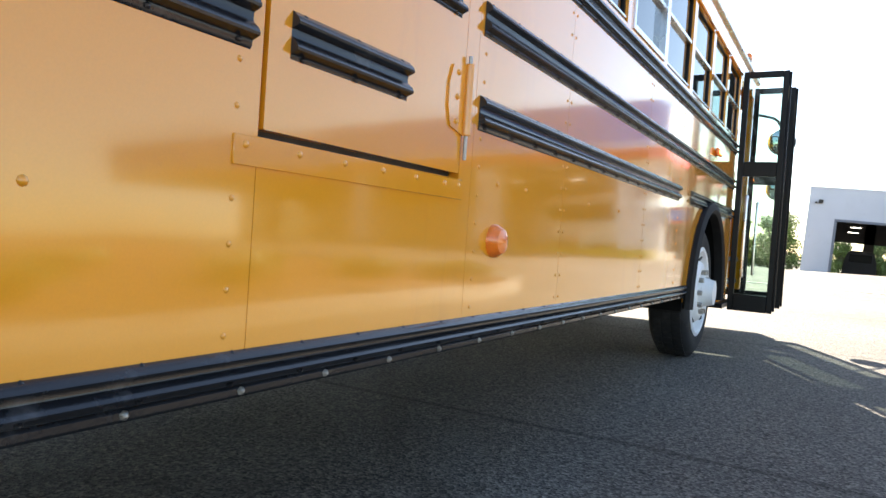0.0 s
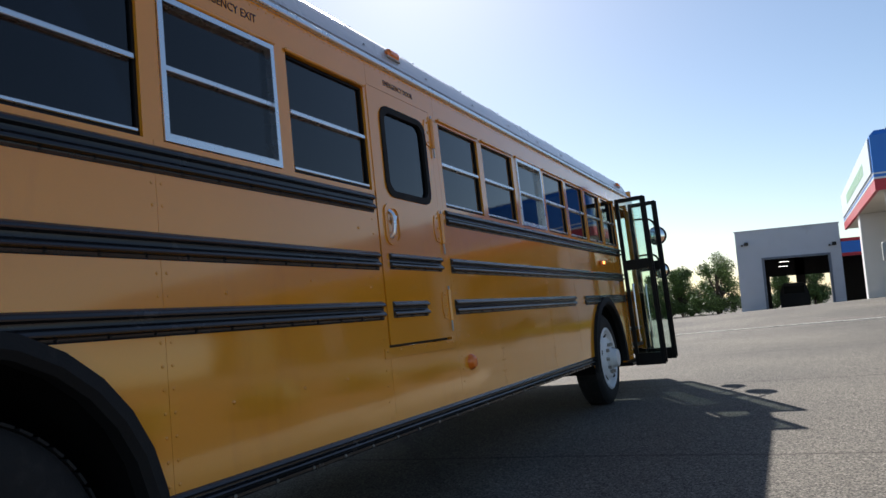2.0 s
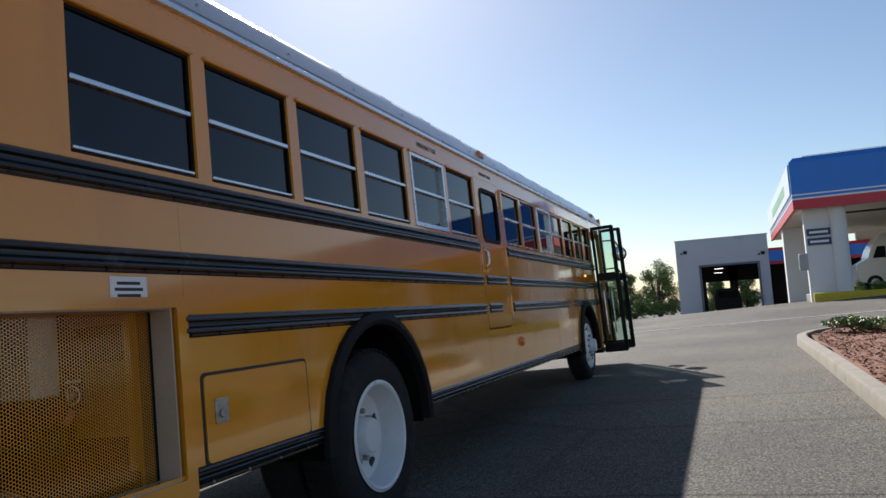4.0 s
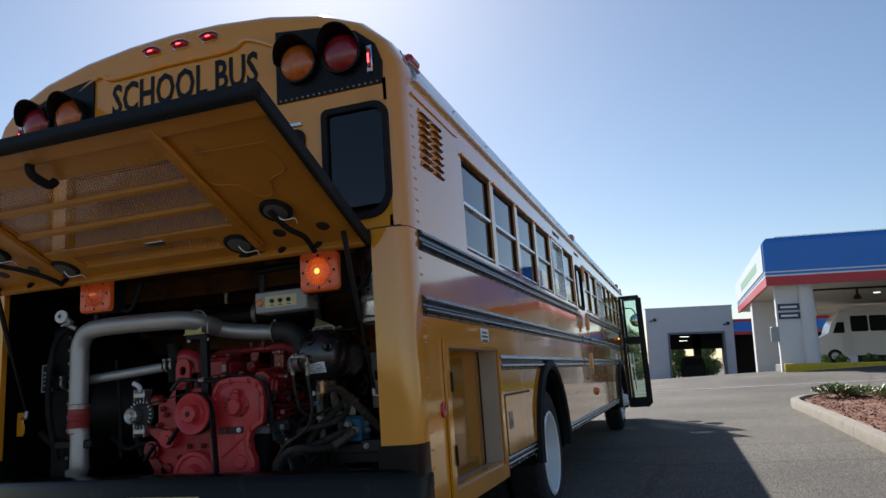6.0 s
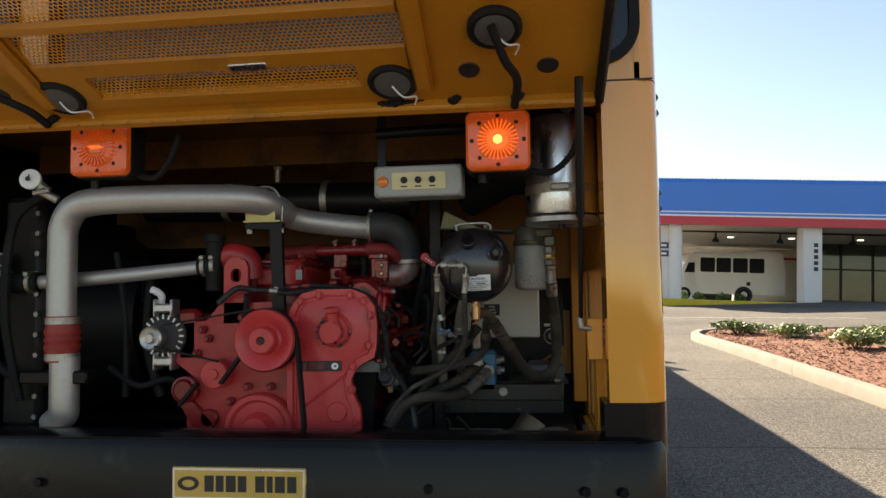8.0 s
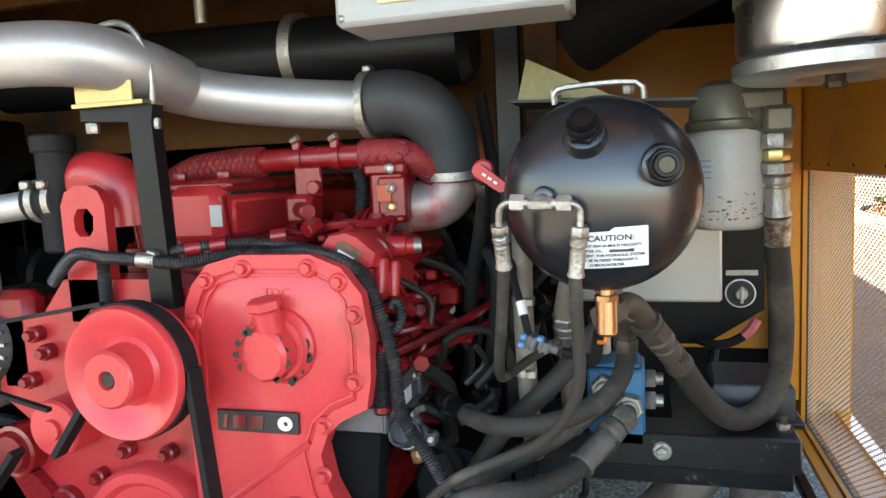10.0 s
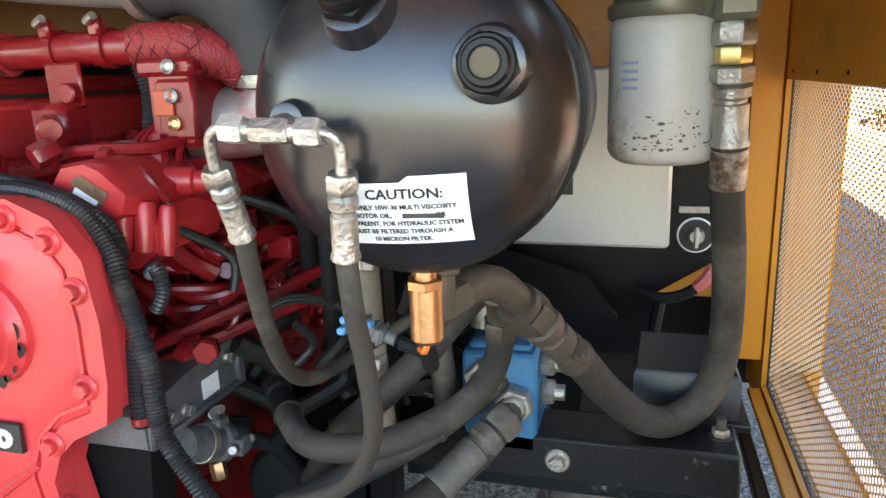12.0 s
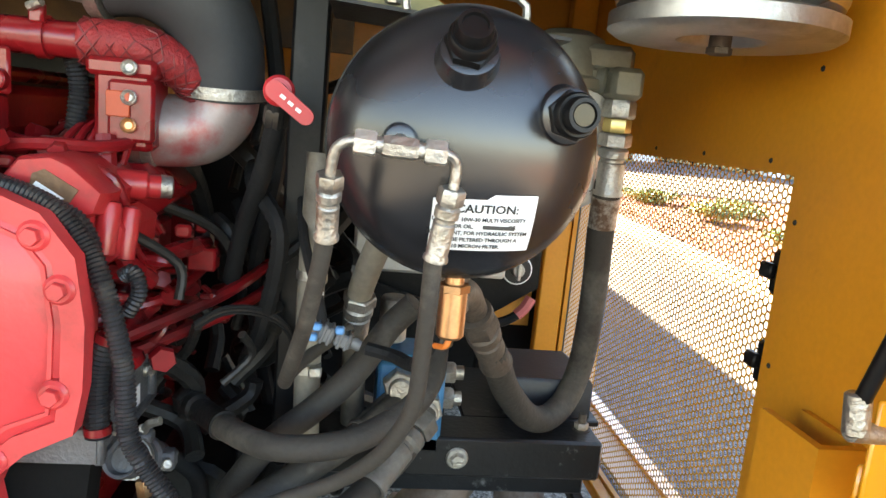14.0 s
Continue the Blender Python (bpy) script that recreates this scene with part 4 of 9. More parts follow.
for i, (x, y, c) in enumerate([(-4.6, 68, VANWHITE), (-7.2, 70, GREYBOX), (-9.6, 69, DARKIN), (-12.5, 72, VANWHITE)]):
    z = ground_z(x, y)
    t = thing("parked_car", (x, y, z), "small car parked at the far edge of the yard", "car", "far cars", lean=False)
    part("body", Mesh().slab([(x - 1.9, z + 0.25), (x + 1.9, z + 0.25), (x + 1.95, z + 0.75), (x + 1.1, z + 0.85), (x + 0.7, z + 1.35), (x - 0.9, z + 1.4), (x - 1.5, z + 0.9), (x - 1.95, z + 0.8)], 1, y, y + 1.7), c, t)
    part("side_glass", Mesh().slab([(x - 1.3, z + 0.92), (x + 0.9, z + 0.9), (x + 0.6, z + 1.28), (x - 0.85, z + 1.32)], 1, y - 0.02, y), VANGLASS, t)
    for dx in (-1.2, 1.2):
        part("wheel", Mesh().cyl((x + dx, y - 0.01, z + 0.31), (x + dx, y + 0.2, z + 0.31), 0.31, 14, 0.03), TYRE, t)


# ---- the bus ----
bus = thing("school_bus", (0, 5.5, 0.0), "yellow school bus with black rub rails and open rear engine hatch", "bus")
S = 1.22
NOSE = 11.55
ROOF_PROFILE = [(1.22, 2.46), (1.215, 2.52), (1.17, 2.63), (1.06, 2.74), (0.86, 2.83), (0.58, 2.895), (0.28, 2.93), (0.0, 2.94)]
FULL = ROOF_PROFILE + [(-x, z) for x, z in ROOF_PROFILE[-2::-1]]
ARCH = [(2.93 + 0.6 * math.cos(radians(a)), 0.5 + 0.62 * math.sin(radians(a))) for a in range(0, 181, 12)]
ARCH_F = [(9.33 + 0.6 * math.cos(radians(a)), 0.5 + 0.62 * math.sin(radians(a))) for a in range(0, 181, 12)]
WINDOWS = [0.905 + 0.69 * k for k in range(6)] + [5.79 + 0.66 * k for k in range(7)]


def wid(y):
    return 0.605 if y < 5 else 0.58


def sheet(name, outline, sgn=1, mt=None, label="", proud=0.0, parent=None):
    """A flat sheet of the side, outline in (y, z)."""
    a, b = sorted((sgn * (S - 0.03), sgn * (S + proud)))
    return part(name, Mesh().slab(outline, 0, a, b), mt or YELLOW, parent or bus, label)


def rect(y0, y1, z0, z1):
    return [(y0, z0), (y1, z0), (y1, z1), (y0, z1)]


def build_side(sgn):
    g = 0.0015
    arch = [(y, z) for y, z in ARCH]
    # lower sheets
    if sgn > 0:
        for r in (rect(0.13, 0.425, 0.5, 1.765), rect(1.325, 1.38 - g, 0.5, 1.765), rect(0.425, 1.325, 1.235, 1.765), rect(0.425, 1.325, 0.5, 0.6)):
            sheet("side_panel", r)
    else:
        sheet("side_panel", rect(0.13, 1.38 - g, 0.5, 1.765), sgn)
    sheet("side_panel", [(1.38, 0.58), (2.33, 0.58)] + arch[::-1] + [(3.62 - g, 0.58), (3.62 - g, 1.765), (1.38, 1.765)], sgn)
    sheet("side_panel", rect(3.62, 4.98 - g, 0.58, 1.765), sgn)
    sheet("side_panel", rect(4.98, 5.74 - g, 0.58, 0.972), sgn)
    if sgn > 0:
        sheet("side_panel", rect(5.674, 5.74 - g, 0.972, 2.335), sgn)
    if sgn < 0:
        sheet("side_panel", rect(4.98, 5.74, 0.962, 2.45), sgn)
    for a, b in ((5.74, 6.42), (6.42, 7.52), (7.52, 8.3)):
        sheet("side_panel", rect(a, b - g, 0.58, 1.765), sgn)
    sheet("side_panel", [(8.3, 0.58), (8.73, 0.58)] + ARCH_F[::-1] + [(9.93, 0.5), (10.38, 0.5), (10.38, 1.765), (8.3, 1.765)], sgn)
    if sgn < 0:
        sheet("side_panel", rect(10.38, NOSE - 0.05, 0.5, 1.765), sgn)
    # header over the windows and the posts between them
    sheet("header_panel", rect(0.13, 5.0 - g, 2.305, 2.46), sgn)
    sheet("header_panel", rect(5.0, 5.74 - g, 2.335, 2.46), sgn)
    sheet("header_panel", rect(5.74, NOSE - 0.05, 2.29, 2.46), sgn)
    ends = []
    prev = 0.13
    for w in WINDOWS:
        ends.append((prev, w))
        prev = w + wid(w)
    ends.append((prev, 10.38))
    for a, b in ends:
        if sgn > 0 and a < 5.0 < b:
            sheet("window_post", rect(a, 5.0 - g, 1.765, 2.305), sgn)
            sheet("window_post", rect(5.74, b, 1.765, 2.305), sgn)
        else:
            sheet("window_post", rect(a, b - g, 1.765, 2.305), sgn)
    # windows: two sashes with a bright middle bar
    for i, y in enumerate(WINDOWS):
        w = wid(y)
        x0, x1 = sorted((sgn * (S - 0.035), sgn * (S - 0.012)))
        bright = i in (4, 8)
        fr = Mesh()
        t = 0.022 if bright else 0.012
        o = sgn * (0.016 if bright else -0.002)
        a0, a1 = sorted((x0 + o, x1 + o)) if not bright else sorted((sgn * (S - 0.04), sgn * (S + 0.008)))
        for q in (rect(y, y + t, 1.768, 2.3), rect(y + w - t, y + w, 1.768, 2.3), rect(y + t, y + w - t, 1.768, 1.768 + t), rect(y + t, y + w - t, 2.3 - t, 2.3)):
            fr.slab(q, 0, a0, a1)
        f = part("window", fr, SILVER if bright else BLACK, bus, "window with a bright aluminium frame" if bright else "")
        b0, b1 = sorted((sgn * (S - 0.03), sgn * (S - 0.004)))
        part("sash_bar", Mesh().box(b0, b1, y + t, y + w - t, 2.028, 2.05, 0.003), SILVER, f)
        part("sill_bar", Mesh().box(b0, b1, y + t, y + w - t, 1.768 + t, 1.782 + t, 0.003), SILVER, f)
        for z0, z1 in ((1.78 + t, 2.028), (2.05, 2.3 - t)):
            p = part("pane", Mesh().box(*sorted((sgn * (S - 0.028), sgn * (S - 0.024))), y + t, y + w - t, z0, z1), TINT, f)
        # pressed eyebrow over the opening
        part("drip_brow", Mesh().box(*sorted((sgn * S, sgn * (S + 0.014))), y - 0.01, y + w + 0.01, 2.302, 2.322, 0.006), YELLOW, bus)


def rail(y0, y1, z0, h=0.09, ribs=2, x=S, parent=None, name="rub_rail"):
    """A ribbed black rail with bolt heads."""
    prof = [(x + 0.0005, z0)]
    step = h / ribs
    for k in range(ribs):
        a = z0 + k * step
        prof += [(x + 0.004, a + step * 0.1), (x + 0.005, a + step * 0.3), (x + 0.021, a + step * 0.45), (x + 0.022, a + step * 0.55), (x + 0.018, a + step * 0.72), (x + 0.005, a + step * 0.97)]
    prof += [(x + 0.0005, z0 + h)]
    m = Mesh().ring([[(px, yy, pz) for px, pz in prof] for yy in (y0, y1)])
    ob = part(name, m, RAIL, parent or bus)
    b = Mesh()
    n = max(2, int((y1 - y0) / 0.17))
    for k in range(n + 1):
        yy = y0 + 0.03 + (y1 - y0 - 0.06) * k / n
        for zz in (z0 + h * 0.09, z0 + h * 0.93):
            b.dome((x + 0.006, yy, zz), (1, 0, 0), 0.0055, 0.005, 6)
    part("bolt_head", b, RAIL, ob, kind="stuff")
    return ob


build_side(1)
build_side(-1)
for segs, z, h in (([(0.14, 4.95), (5.76, 10.36)], 1.648, 0.096), ([(0.14, 4.95), (5.76, 10.36)], 1.358, 0.092), ([(1.37, 4.95), (5.76, 8.27), (8.6, 10.36)], 1.11, 0.092)):
    for a, b in segs:
        rail(a, b, z, h)
# skirt rails
for a, b in ((3.56, 8.72), (1.38, 2.32)):
    sk = rail(a, b, 0.553, 0.062, 2, S - 0.004, name="skirt_rail")
    part("skirt_flange", Mesh().box(S - 0.06, S - 0.004, a, b, 0.53, 0.552, 0.006), RAIL, bus)
    bl = Mesh()
    for k in range(int((b - a) / 0.22)):
        bl.dome((S - 0.004, a + 0.1 + 0.22 * k, 0.542), (1, 0, 0), 0.008, 0.007, 6)
    part("bolt_head", bl, STEEL, sk, kind="stuff")

# rivets along the seams
rv = Mesh()
rr = random.Random(11)
for y in (0.145, 0.165, 4.93, 5.78, 6.4, 6.44, 7.5, 7.54, 3.6, 3.64, 8.28):
    z = 0.64
    while z < 1.64:
        if not any(a - 0.01 < z < b + 0.01 for a, b in ((1.11, 1.205), (1.355, 1.455))):
            rv.dome((S, y, z), (1, 0, 0), 0.006, 0.0035, 6)
        z += 0.075
for y in [0.2 + 0.05 * k for k in range(203)]:
    rv.dome((S, y, 2.44), (1, 0, 0), 0.005, 0.003, 6)
for y in (0.145, 0.165):
    for k in range(13):
        rv.dome((S, y, 1.78 + 0.05 * k), (1, 0, 0), 0.006, 0.0035, 6)
for y in (4.95, 5.08, 5.21, 5.34, 5.47, 5.6, 5.67):
    rv.dome((S + 0.003, y, 0.955), (1, 0, 0), 0.008, 0.005, 8)
for y, z in [(3.3, 1.03), (3.9, 0.86), (4.3, 0.86), (4.6, 0.86), (5.9, 0.98), (6.1, 0.98), (6.7, 0.98), (7.1, 0.98), (3.9, 1.25), (4.4, 1.3), (4.86, 1.32), (4.86, 1.27), (4.8, 1.56)]:
    rv.dome((S, y, z), (1, 0, 0), 0.008, 0.006, 8)
part("rivet", rv, YELLOW, bus, kind="stuff")

# roof with its seams, drip rail, inner skin and front
m = Mesh()
ys = [0.2 + 0.69 * k for k in range(17)]
ys[-1] = NOSE - 0.3
rings = []
for k, y in enumerate(ys):
    rings += [[(x, y - 0.008, z) for x, z in FULL], [(x * 1.0015, y, z + 0.003) for x, z in FULL], [(x, y + 0.008, z) for x, z in FULL]]
rings.append([(x * 0.96, NOSE - 0.05, 2.46 + (z - 2.46) * 0.8) for x, z in FULL])
m.ring(rings, False, False)
part("roof", m, ROOF, bus, "white ribbed steel roof")
m = Mesh().ring([[(x * 0.97, y, z - 0.05) for x, z in FULL] for y in (0.16, NOSE - 0.1)], False, False)
part("ceiling_lining", m, CABIN, bus)
for s in (1, -1):
    part("drip_rail", Mesh().box(*sorted((s * (S - 0.005), s * (S + 0.022))), 0.2, NOSE - 0.1, 2.462, 2.492, 0.006), SILVER, bus)
    part("inner_wall", Mesh().box(*sorted((s * (S - 0.06), s * (S - 0.057))), 1.5, 10.36, 1.14, 1.76), CABIN, bus)
    part("roof_lower_band", Mesh().ring([[(s * (x + 0.003), y, z + 0.003) for x, z in ((1.2155, 2.515), (1.175, 2.62), (1.16, 2.642))] for y in (0.22, NOSE - 0.35)], False, False), ROOF, bus)
rb = Mesh()
for y in ys[1:-1]:
    for x, z in ((1.2, 2.57), (1.12, 2.69)):
        rb.dome((x, y + 0.02, z), (0.8, 0, 0.6), 0.008, 0.006, 6)
part("roof_bolt", rb, ROOF, bus, kind="stuff")
part("floor_pan", Mesh().box(-0.53, 0.53, 1.5, NOSE - 0.1, 0.86, 0.93), BLACK, bus)
for a, b in ((1.5, 2.3), (3.56, 8.7), (9.96, 10.4)):
    for s in (1, -1):
        part("floor_wing", Mesh().box(*sorted((s * 0.531, s * (S - 0.06))), a, b, 0.86, 0.93), BLACK, bus)
part("bulkhead", Mesh().box(-S + 0.06, S - 0.06, 1.5, 1.54, 0.93, 2.4), CABIN, bus)
part("chassis_rail", Mesh().box(0.35, 0.45, 1.2, NOSE - 0.2, 0.55, 0.84, 0.01), BLACK, bus)
part("chassis_rail", Mesh().box(-0.45, -0.35, 1.2, NOSE - 0.2, 0.55, 0.84, 0.01), BLACK, bus)
for y in (2.93, 9.33):
    part("axle", Mesh().tube([(-0.9, y, 0.48), (0, y, 0.46), (0.9, y, 0.48)], 0.09, 10, 4), BLACK, bus)
part("differential", Mesh().lathe((0, 2.7, 0.46), (0, 1, 0), [(0, 0.1), (0.1, 0.2), (0.3, 0.22), (0.42, 0.1)], 14), BLACK, bus)
part("fuel_tank", Mesh().box(-0.95, 0.3, 5.4, 7.4, 0.3, 0.8, 0.06), BLACK, bus)
part("air_tank", Mesh().cyl((0.75, 6.6, 0.66), (0.75, 7.5, 0.66), 0.13, 16, 0.04), BLACK, bus)

# front end
for a, b, c, d in ((-S, S, 0.5, 1.25), (-S, S, 2.25, 2.6), (-0.04, 0.04, 1.25, 2.25), (-S, -S + 0.12, 1.25, 2.25), (S - 0.12, S, 1.25, 2.25)):
    part("front_panel", Mesh().box(a, b, NOSE - 0.05, NOSE, c, d, 0.01), YELLOW, bus)
for a, b in ((-S + 0.12, -0.04), (0.04, S - 0.12)):
    part("windscreen", Mesh().box(a, b, NOSE - 0.03, NOSE - 0.02, 1.25, 2.25), CLEAR, bus)
part("dashboard", Mesh().box(-1.1, 0.3, NOSE - 0.6, NOSE - 0.06, 0.93, 1.45, 0.05), BLACK, bus)
part("front_bumper", Mesh().box(-S, S, NOSE, NOSE + 0.14, 0.42, 0.72, 0.03), BLACK, bus)
# doorway: header, step well and front post
part("door_header", Mesh().box(S - 0.04, S, 10.38, NOSE - 0.05, 2.3, 2.312), YELLOW, bus)
part("front_post", Mesh().box(S - 0.06, S, 11.2, NOSE - 0.05, 0.5, 2.3, 0.01), YELLOW, bus)
for k in range(3):
    part("step", Mesh().box(0.5 + 0.12 * k, S - 0.03, 10.42, 11.18, 0.36 + 0.2 * (2 - k), 0.4 + 0.2 * (2 - k), 0.005), BLACK, bus)
part("front_apron", Mesh().box(S - 0.05, S - 0.004, 9.96, 10.4, 0.44, 0.5, 0.01), YELLOW, bus)


def door_leaf(y, x1, z0, z1):
    """One open leaf of the entrance door, standing out square from the side."""
    x0 = S + 0.012
    fr = Mesh()
    t = 0.045
    for a, b, c, d in ((x0, x0 + t, z0, z1), (x1 - t, x1, z0, z1), (x0 + t, x1 - t, z1 - 0.05, z1), (x0 + t, x1 - t, z0, z0 + 0.14), (x0 + t, x1 - t, z0 + 1.12, z0 + 1.24)):
        fr.box(a, b, y, y + 0.035, c, d, 0.004)
    fr.box(x1, x1 + 0.018, y + 0.008, y + 0.03, z0 + 0.02, z1 - 0.01, 0.004)
    lf = part("entrance_door", fr, BLACK, bus, "black framed glazed door leaf standing open")
    for a, b in ((z0 + 0.14, z0 + 1.12), (z0 + 1.24, z1 - 0.05)):
        part("pane", Mesh().box(x0 + t, x1 - t, y + 0.015, y + 0.02, a, b), CLEAR, lf)
    part("grab_bar", Mesh().tube([(x0 + 0.1, y - 0.02, z0 + 0.3), (x0 + 0.1, y - 0.06, z0 + 0.34), (x0 + 0.1, y - 0.06, z0 + 0.9), (x0 + 0.1, y - 0.02, z0 + 0.94)], 0.012, 8, 3), SILVER, lf)


door_leaf(10.385, 1.575, 0.36, 2.345)
door_leaf(11.14, 1.575, 0.36, 2.37)

# mirrors beside the windscreen
def mirror(x, y, z, w, h, lens):
    mr = part("mirror", Mesh().lathe((x, y, z), (0.25, -1, 0), [(0, w), (0.03, w * 1.02), (0.06, w * 0.98)], 18), BLACK, bus)
    mr.scale = (1, 1, 1)
    part("mirror_face", Mesh().lathe((x - 0.0, y - 0.062, z), (0.25, -1, 0), [(0, w * 0.9), (0.012, w * 0.7), (0.018, w * 0.1)], 18), lens, mr)
    part("mirror_arm", Mesh().tube([(x, y, z + w), (x - 0.08, y + 0.05, z + w + 0.12), (1.15, NOSE - 0.02, z + w + 0.1)], 0.014, 8, 4), BLACK, mr)


MIRROR = mat("mirror glass", (0.8, 0.82, 0.82), 0.04, 1.0, var=0, bump=0, rvar=0.02)
mirror(1.42, NOSE + 0.35, 1.98, 0.13, 0.3, MIRROR)
mirror(1.42, NOSE + 0.3, 1.5, 0.11, 0.2, MIRROR)

# wheel-chair lift door in the side
ld = part("lift_door", rim(rounded(4.987, 5.665, 0.985, 2.33, 0.004), rounded(5.105, 5.57, 1.765, 2.235, 0.075), 0, S - 0.025, S + 0.004), YELLOW, bus, "yellow lift door with a rounded window")
part("door_gap", Mesh().slab(rect(4.979, 5.673, 0.974, 2.334), 0, S - 0.035, S - 0.029), INK, ld)
part("window_rubber", rim(rounded(5.09, 5.585, 1.75, 2.25, 0.075), rounded(5.125, 5.55, 1.785, 2.215, 0.06), 0, S - 0.01, S + 0.012), RUBBER, ld)
part("pane", Mesh().slab(rounded(5.12, 5.555, 1.78, 2.22, 0.06), 0, S - 0.012, S - 0.006), TINT, ld)
rail(5.05, 5.63, 1.36, 0.09, parent=ld)
rail(5.04, 5.41, 1.112, 0.09, parent=ld)
part("handle_pan", rim(rounded(5.04, 5.2, 1.49, 1.71, 0.05), rounded(5.065, 5.175, 1.515, 1.685, 0.04), 0, S + 0.004, S + 0.012), YELLOW, ld)
part("handle", Mesh().tube([(S + 0.008, 5.075, 1.53), (S + 0.03, 5.085, 1.56), (S + 0.03, 5.09, 1.64), (S + 0.008, 5.08, 1.67)], 0.012, 8, 4), SILVER, ld, "chrome pull handle")
part("latch_cam", Mesh().slab([(5.11, 1.6), (5.15, 1.63), (5.16, 1.65), (5.12, 1.65), (5.1, 1.62)], 0, S + 0.005, S + 0.014), SILVER, ld)
for z in (1.17, 1.62, 2.2):
    h = Mesh().cyl((S + 0.014, 5.672, z - 0.09), (S + 0.014, 5.672, z + 0.09), 0.013, 10, 0.002)
    h.slab([(5.585, z - 0.03), (5.6, z - 0.075), (5.665, z - 0.09), (5.665, z + 0.09), (5.6, z + 0.075), (5.585, z + 0.03)], 0, S + 0.004, S + 0.009)
    hg = part("hinge", h, YELLOW, ld)
    for dz in (-0.06, 0.0, 0.06):
        part("hinge_bolt", Mesh().dome((S + 0.009, 5.625, z + dz), (1, 0, 0), 0.008, 0.006, 8), YELLOW, hg)
    part("hinge_pin", Mesh().cyl((S + 0.014, 5.672, z - 0.15), (S + 0.014, 5.672, z + 0.11), 0.005, 8), STEEL, hg)
part("door_sill_band", Mesh().box(S, S + 0.004, 4.925, 5.69, 0.92, 0.97, 0.001), YELLOW, bus)

# lamps and stickers on the side
part("side_marker_lamp", Mesh().lathe((S, 5.9, 0.82), (1, 0, 0), [(0, 0.048), (0.012, 0.046), (0.03, 0.034), (0.038, 0.01)], 16), AMBER, bus, "amber oval marker lamp")
part("turn_lamp", Mesh().box(S, S + 0.03, 9.33, 9.5, 1.52, 1.57, 0.012), AMBER, bus)
part("turn_bulb", Mesh().box(S + 0.03, S + 0.034, 9.38, 9.44, 1.53, 1.56, 0.004), BULB, bus)
for y in (0.28, 5.35, 10.9):
    rl = part("roof_marker_lamp", Mesh().lathe((1.19, y - 0.06, 2.6), (0, 1, 0), [(0, 0.012), (0.015, 0.03), (0.1, 0.03), (0.12, 0.012)], 10), REDLENS if y < 1 else AMBER, bus)
    part("lamp_base", Mesh().box(1.165, 1.21, y - 0.07, y + 0.07, 2.57, 2.585, 0.004), STEEL, rl)
part("reflector", Mesh().lathe((S, 0.328, 0.945), (1, 0, 0), [(0, 0.036), (0.008, 0.034), (0.012, 0.02)], 18), REDLENS, bus, "round red reflector")
st = part("sticker", Mesh().slab(rect(1.03, 1.195, 1.23, 1.345), 0, S + 0.001, S + 0.002), LABEL, bus, "small white printed sticker")
for k in range(4):
    part("print_bar", Mesh().slab(rect(1.05 + 0.01 * (k % 2), 1.175 - 0.012 * (k % 2), 1.25 + 0.022 * k, 1.261 + 0.022 * k), 0, S + 0.002, S + 0.0028), INK, st)
word_z = Matrix(((0, 0, 1, 0), (1, 0, 0, 0), (0, 1, 0, 0), (0, 0, 0, 1)))
word("EMERGENCY EXIT", 0.05, BLACK, Matrix.Translation((S + 0.001, 4.0, 2.385)) @ word_z, bus, "emergency_exit_lettering", 0.9)
word("EMERGENCY DOOR", 0.042, BLACK, Matrix.Translation((S + 0.001, 5.33, 2.385)) @ word_z, bus, "emergency_door_lettering", 0.85)

# louvres near the rear
lv = Mesh()
for c in (0.25, 0.425):
    for k in range(8):
        z = 2.355 - k * 0.037
        lv.add([(S + 0.001, c, z), (S + 0.001, c + 0.145, z), (S + 0.014, c + 0.135, z - 0.02), (S + 0.014, c + 0.01, z - 0.02), (S + 0.001, c, z - 0.024), (S + 0.001, c + 0.145, z - 0.024)],
               [(0, 1, 2, 3), (0, 3, 4), (1, 5, 2)])
        lv.add([(S + 0.0015, c + 0.004, z - 0.006), (S + 0.0015, c + 0.141, z - 0.006), (S + 0.0015, c + 0.141, z - 0.025), (S + 0.0015, c + 0.004, z - 0.025)], [(0, 1, 2, 3)])
lo = part("vent_louvre", lv, YELLOW, bus)
ld2 = Mesh()
for c in (0.25, 0.425):
    for k in range(8):
        z = 2.355 - k * 0.037
        ld2.box(S + 0.0005, S + 0.004, c + 0.004, c + 0.141, z - 0.0255, z - 0.0195)
part("louvre_slot", ld2, INK, lo)
part("quarter_panel_edge", Mesh().box(S, S + 0.008, 0.16, 0.84, 2.388, 2.402, 0.003), YELLOW, bus)

# grille door: frame, honeycomb sheet, hinges
gd = part("grille_door", rim(rounded(0.36, 1.379, 0.505, 1.27, 0.02), rounded(0.42, 1.325, 0.585, 1.23, 0.008), 0, S + 0.003, S + 0.014), YELLOW, bus, "yellow side grille door with a perforated sheet")
# Lip painted pale tan to stand for bright ground seen through the sheet.
part("grille_lip", rim(rounded(0.418, 1.307, 0.583, 1.232, 0.008), rounded(0.425, 1.3, 0.59, 1.225, 0.008), 0, 1.122, S + 0.003), mat("pale tan, bright ground tone", (0.5, 0.39, 0.28), 0.6, var=0.14, scale=5, grain=90, bump=0.02), gd, "tan lining, paled for the bright ground beyond")
part("perforated_sheet", perforated(0.56, 1.25, 0.385, 1.3, 0.0118, lambda u, v, w: (1.116 + w, v, u), 0.0005, 0.45), YELLOW, gd, "yellow honeycomb sheet")
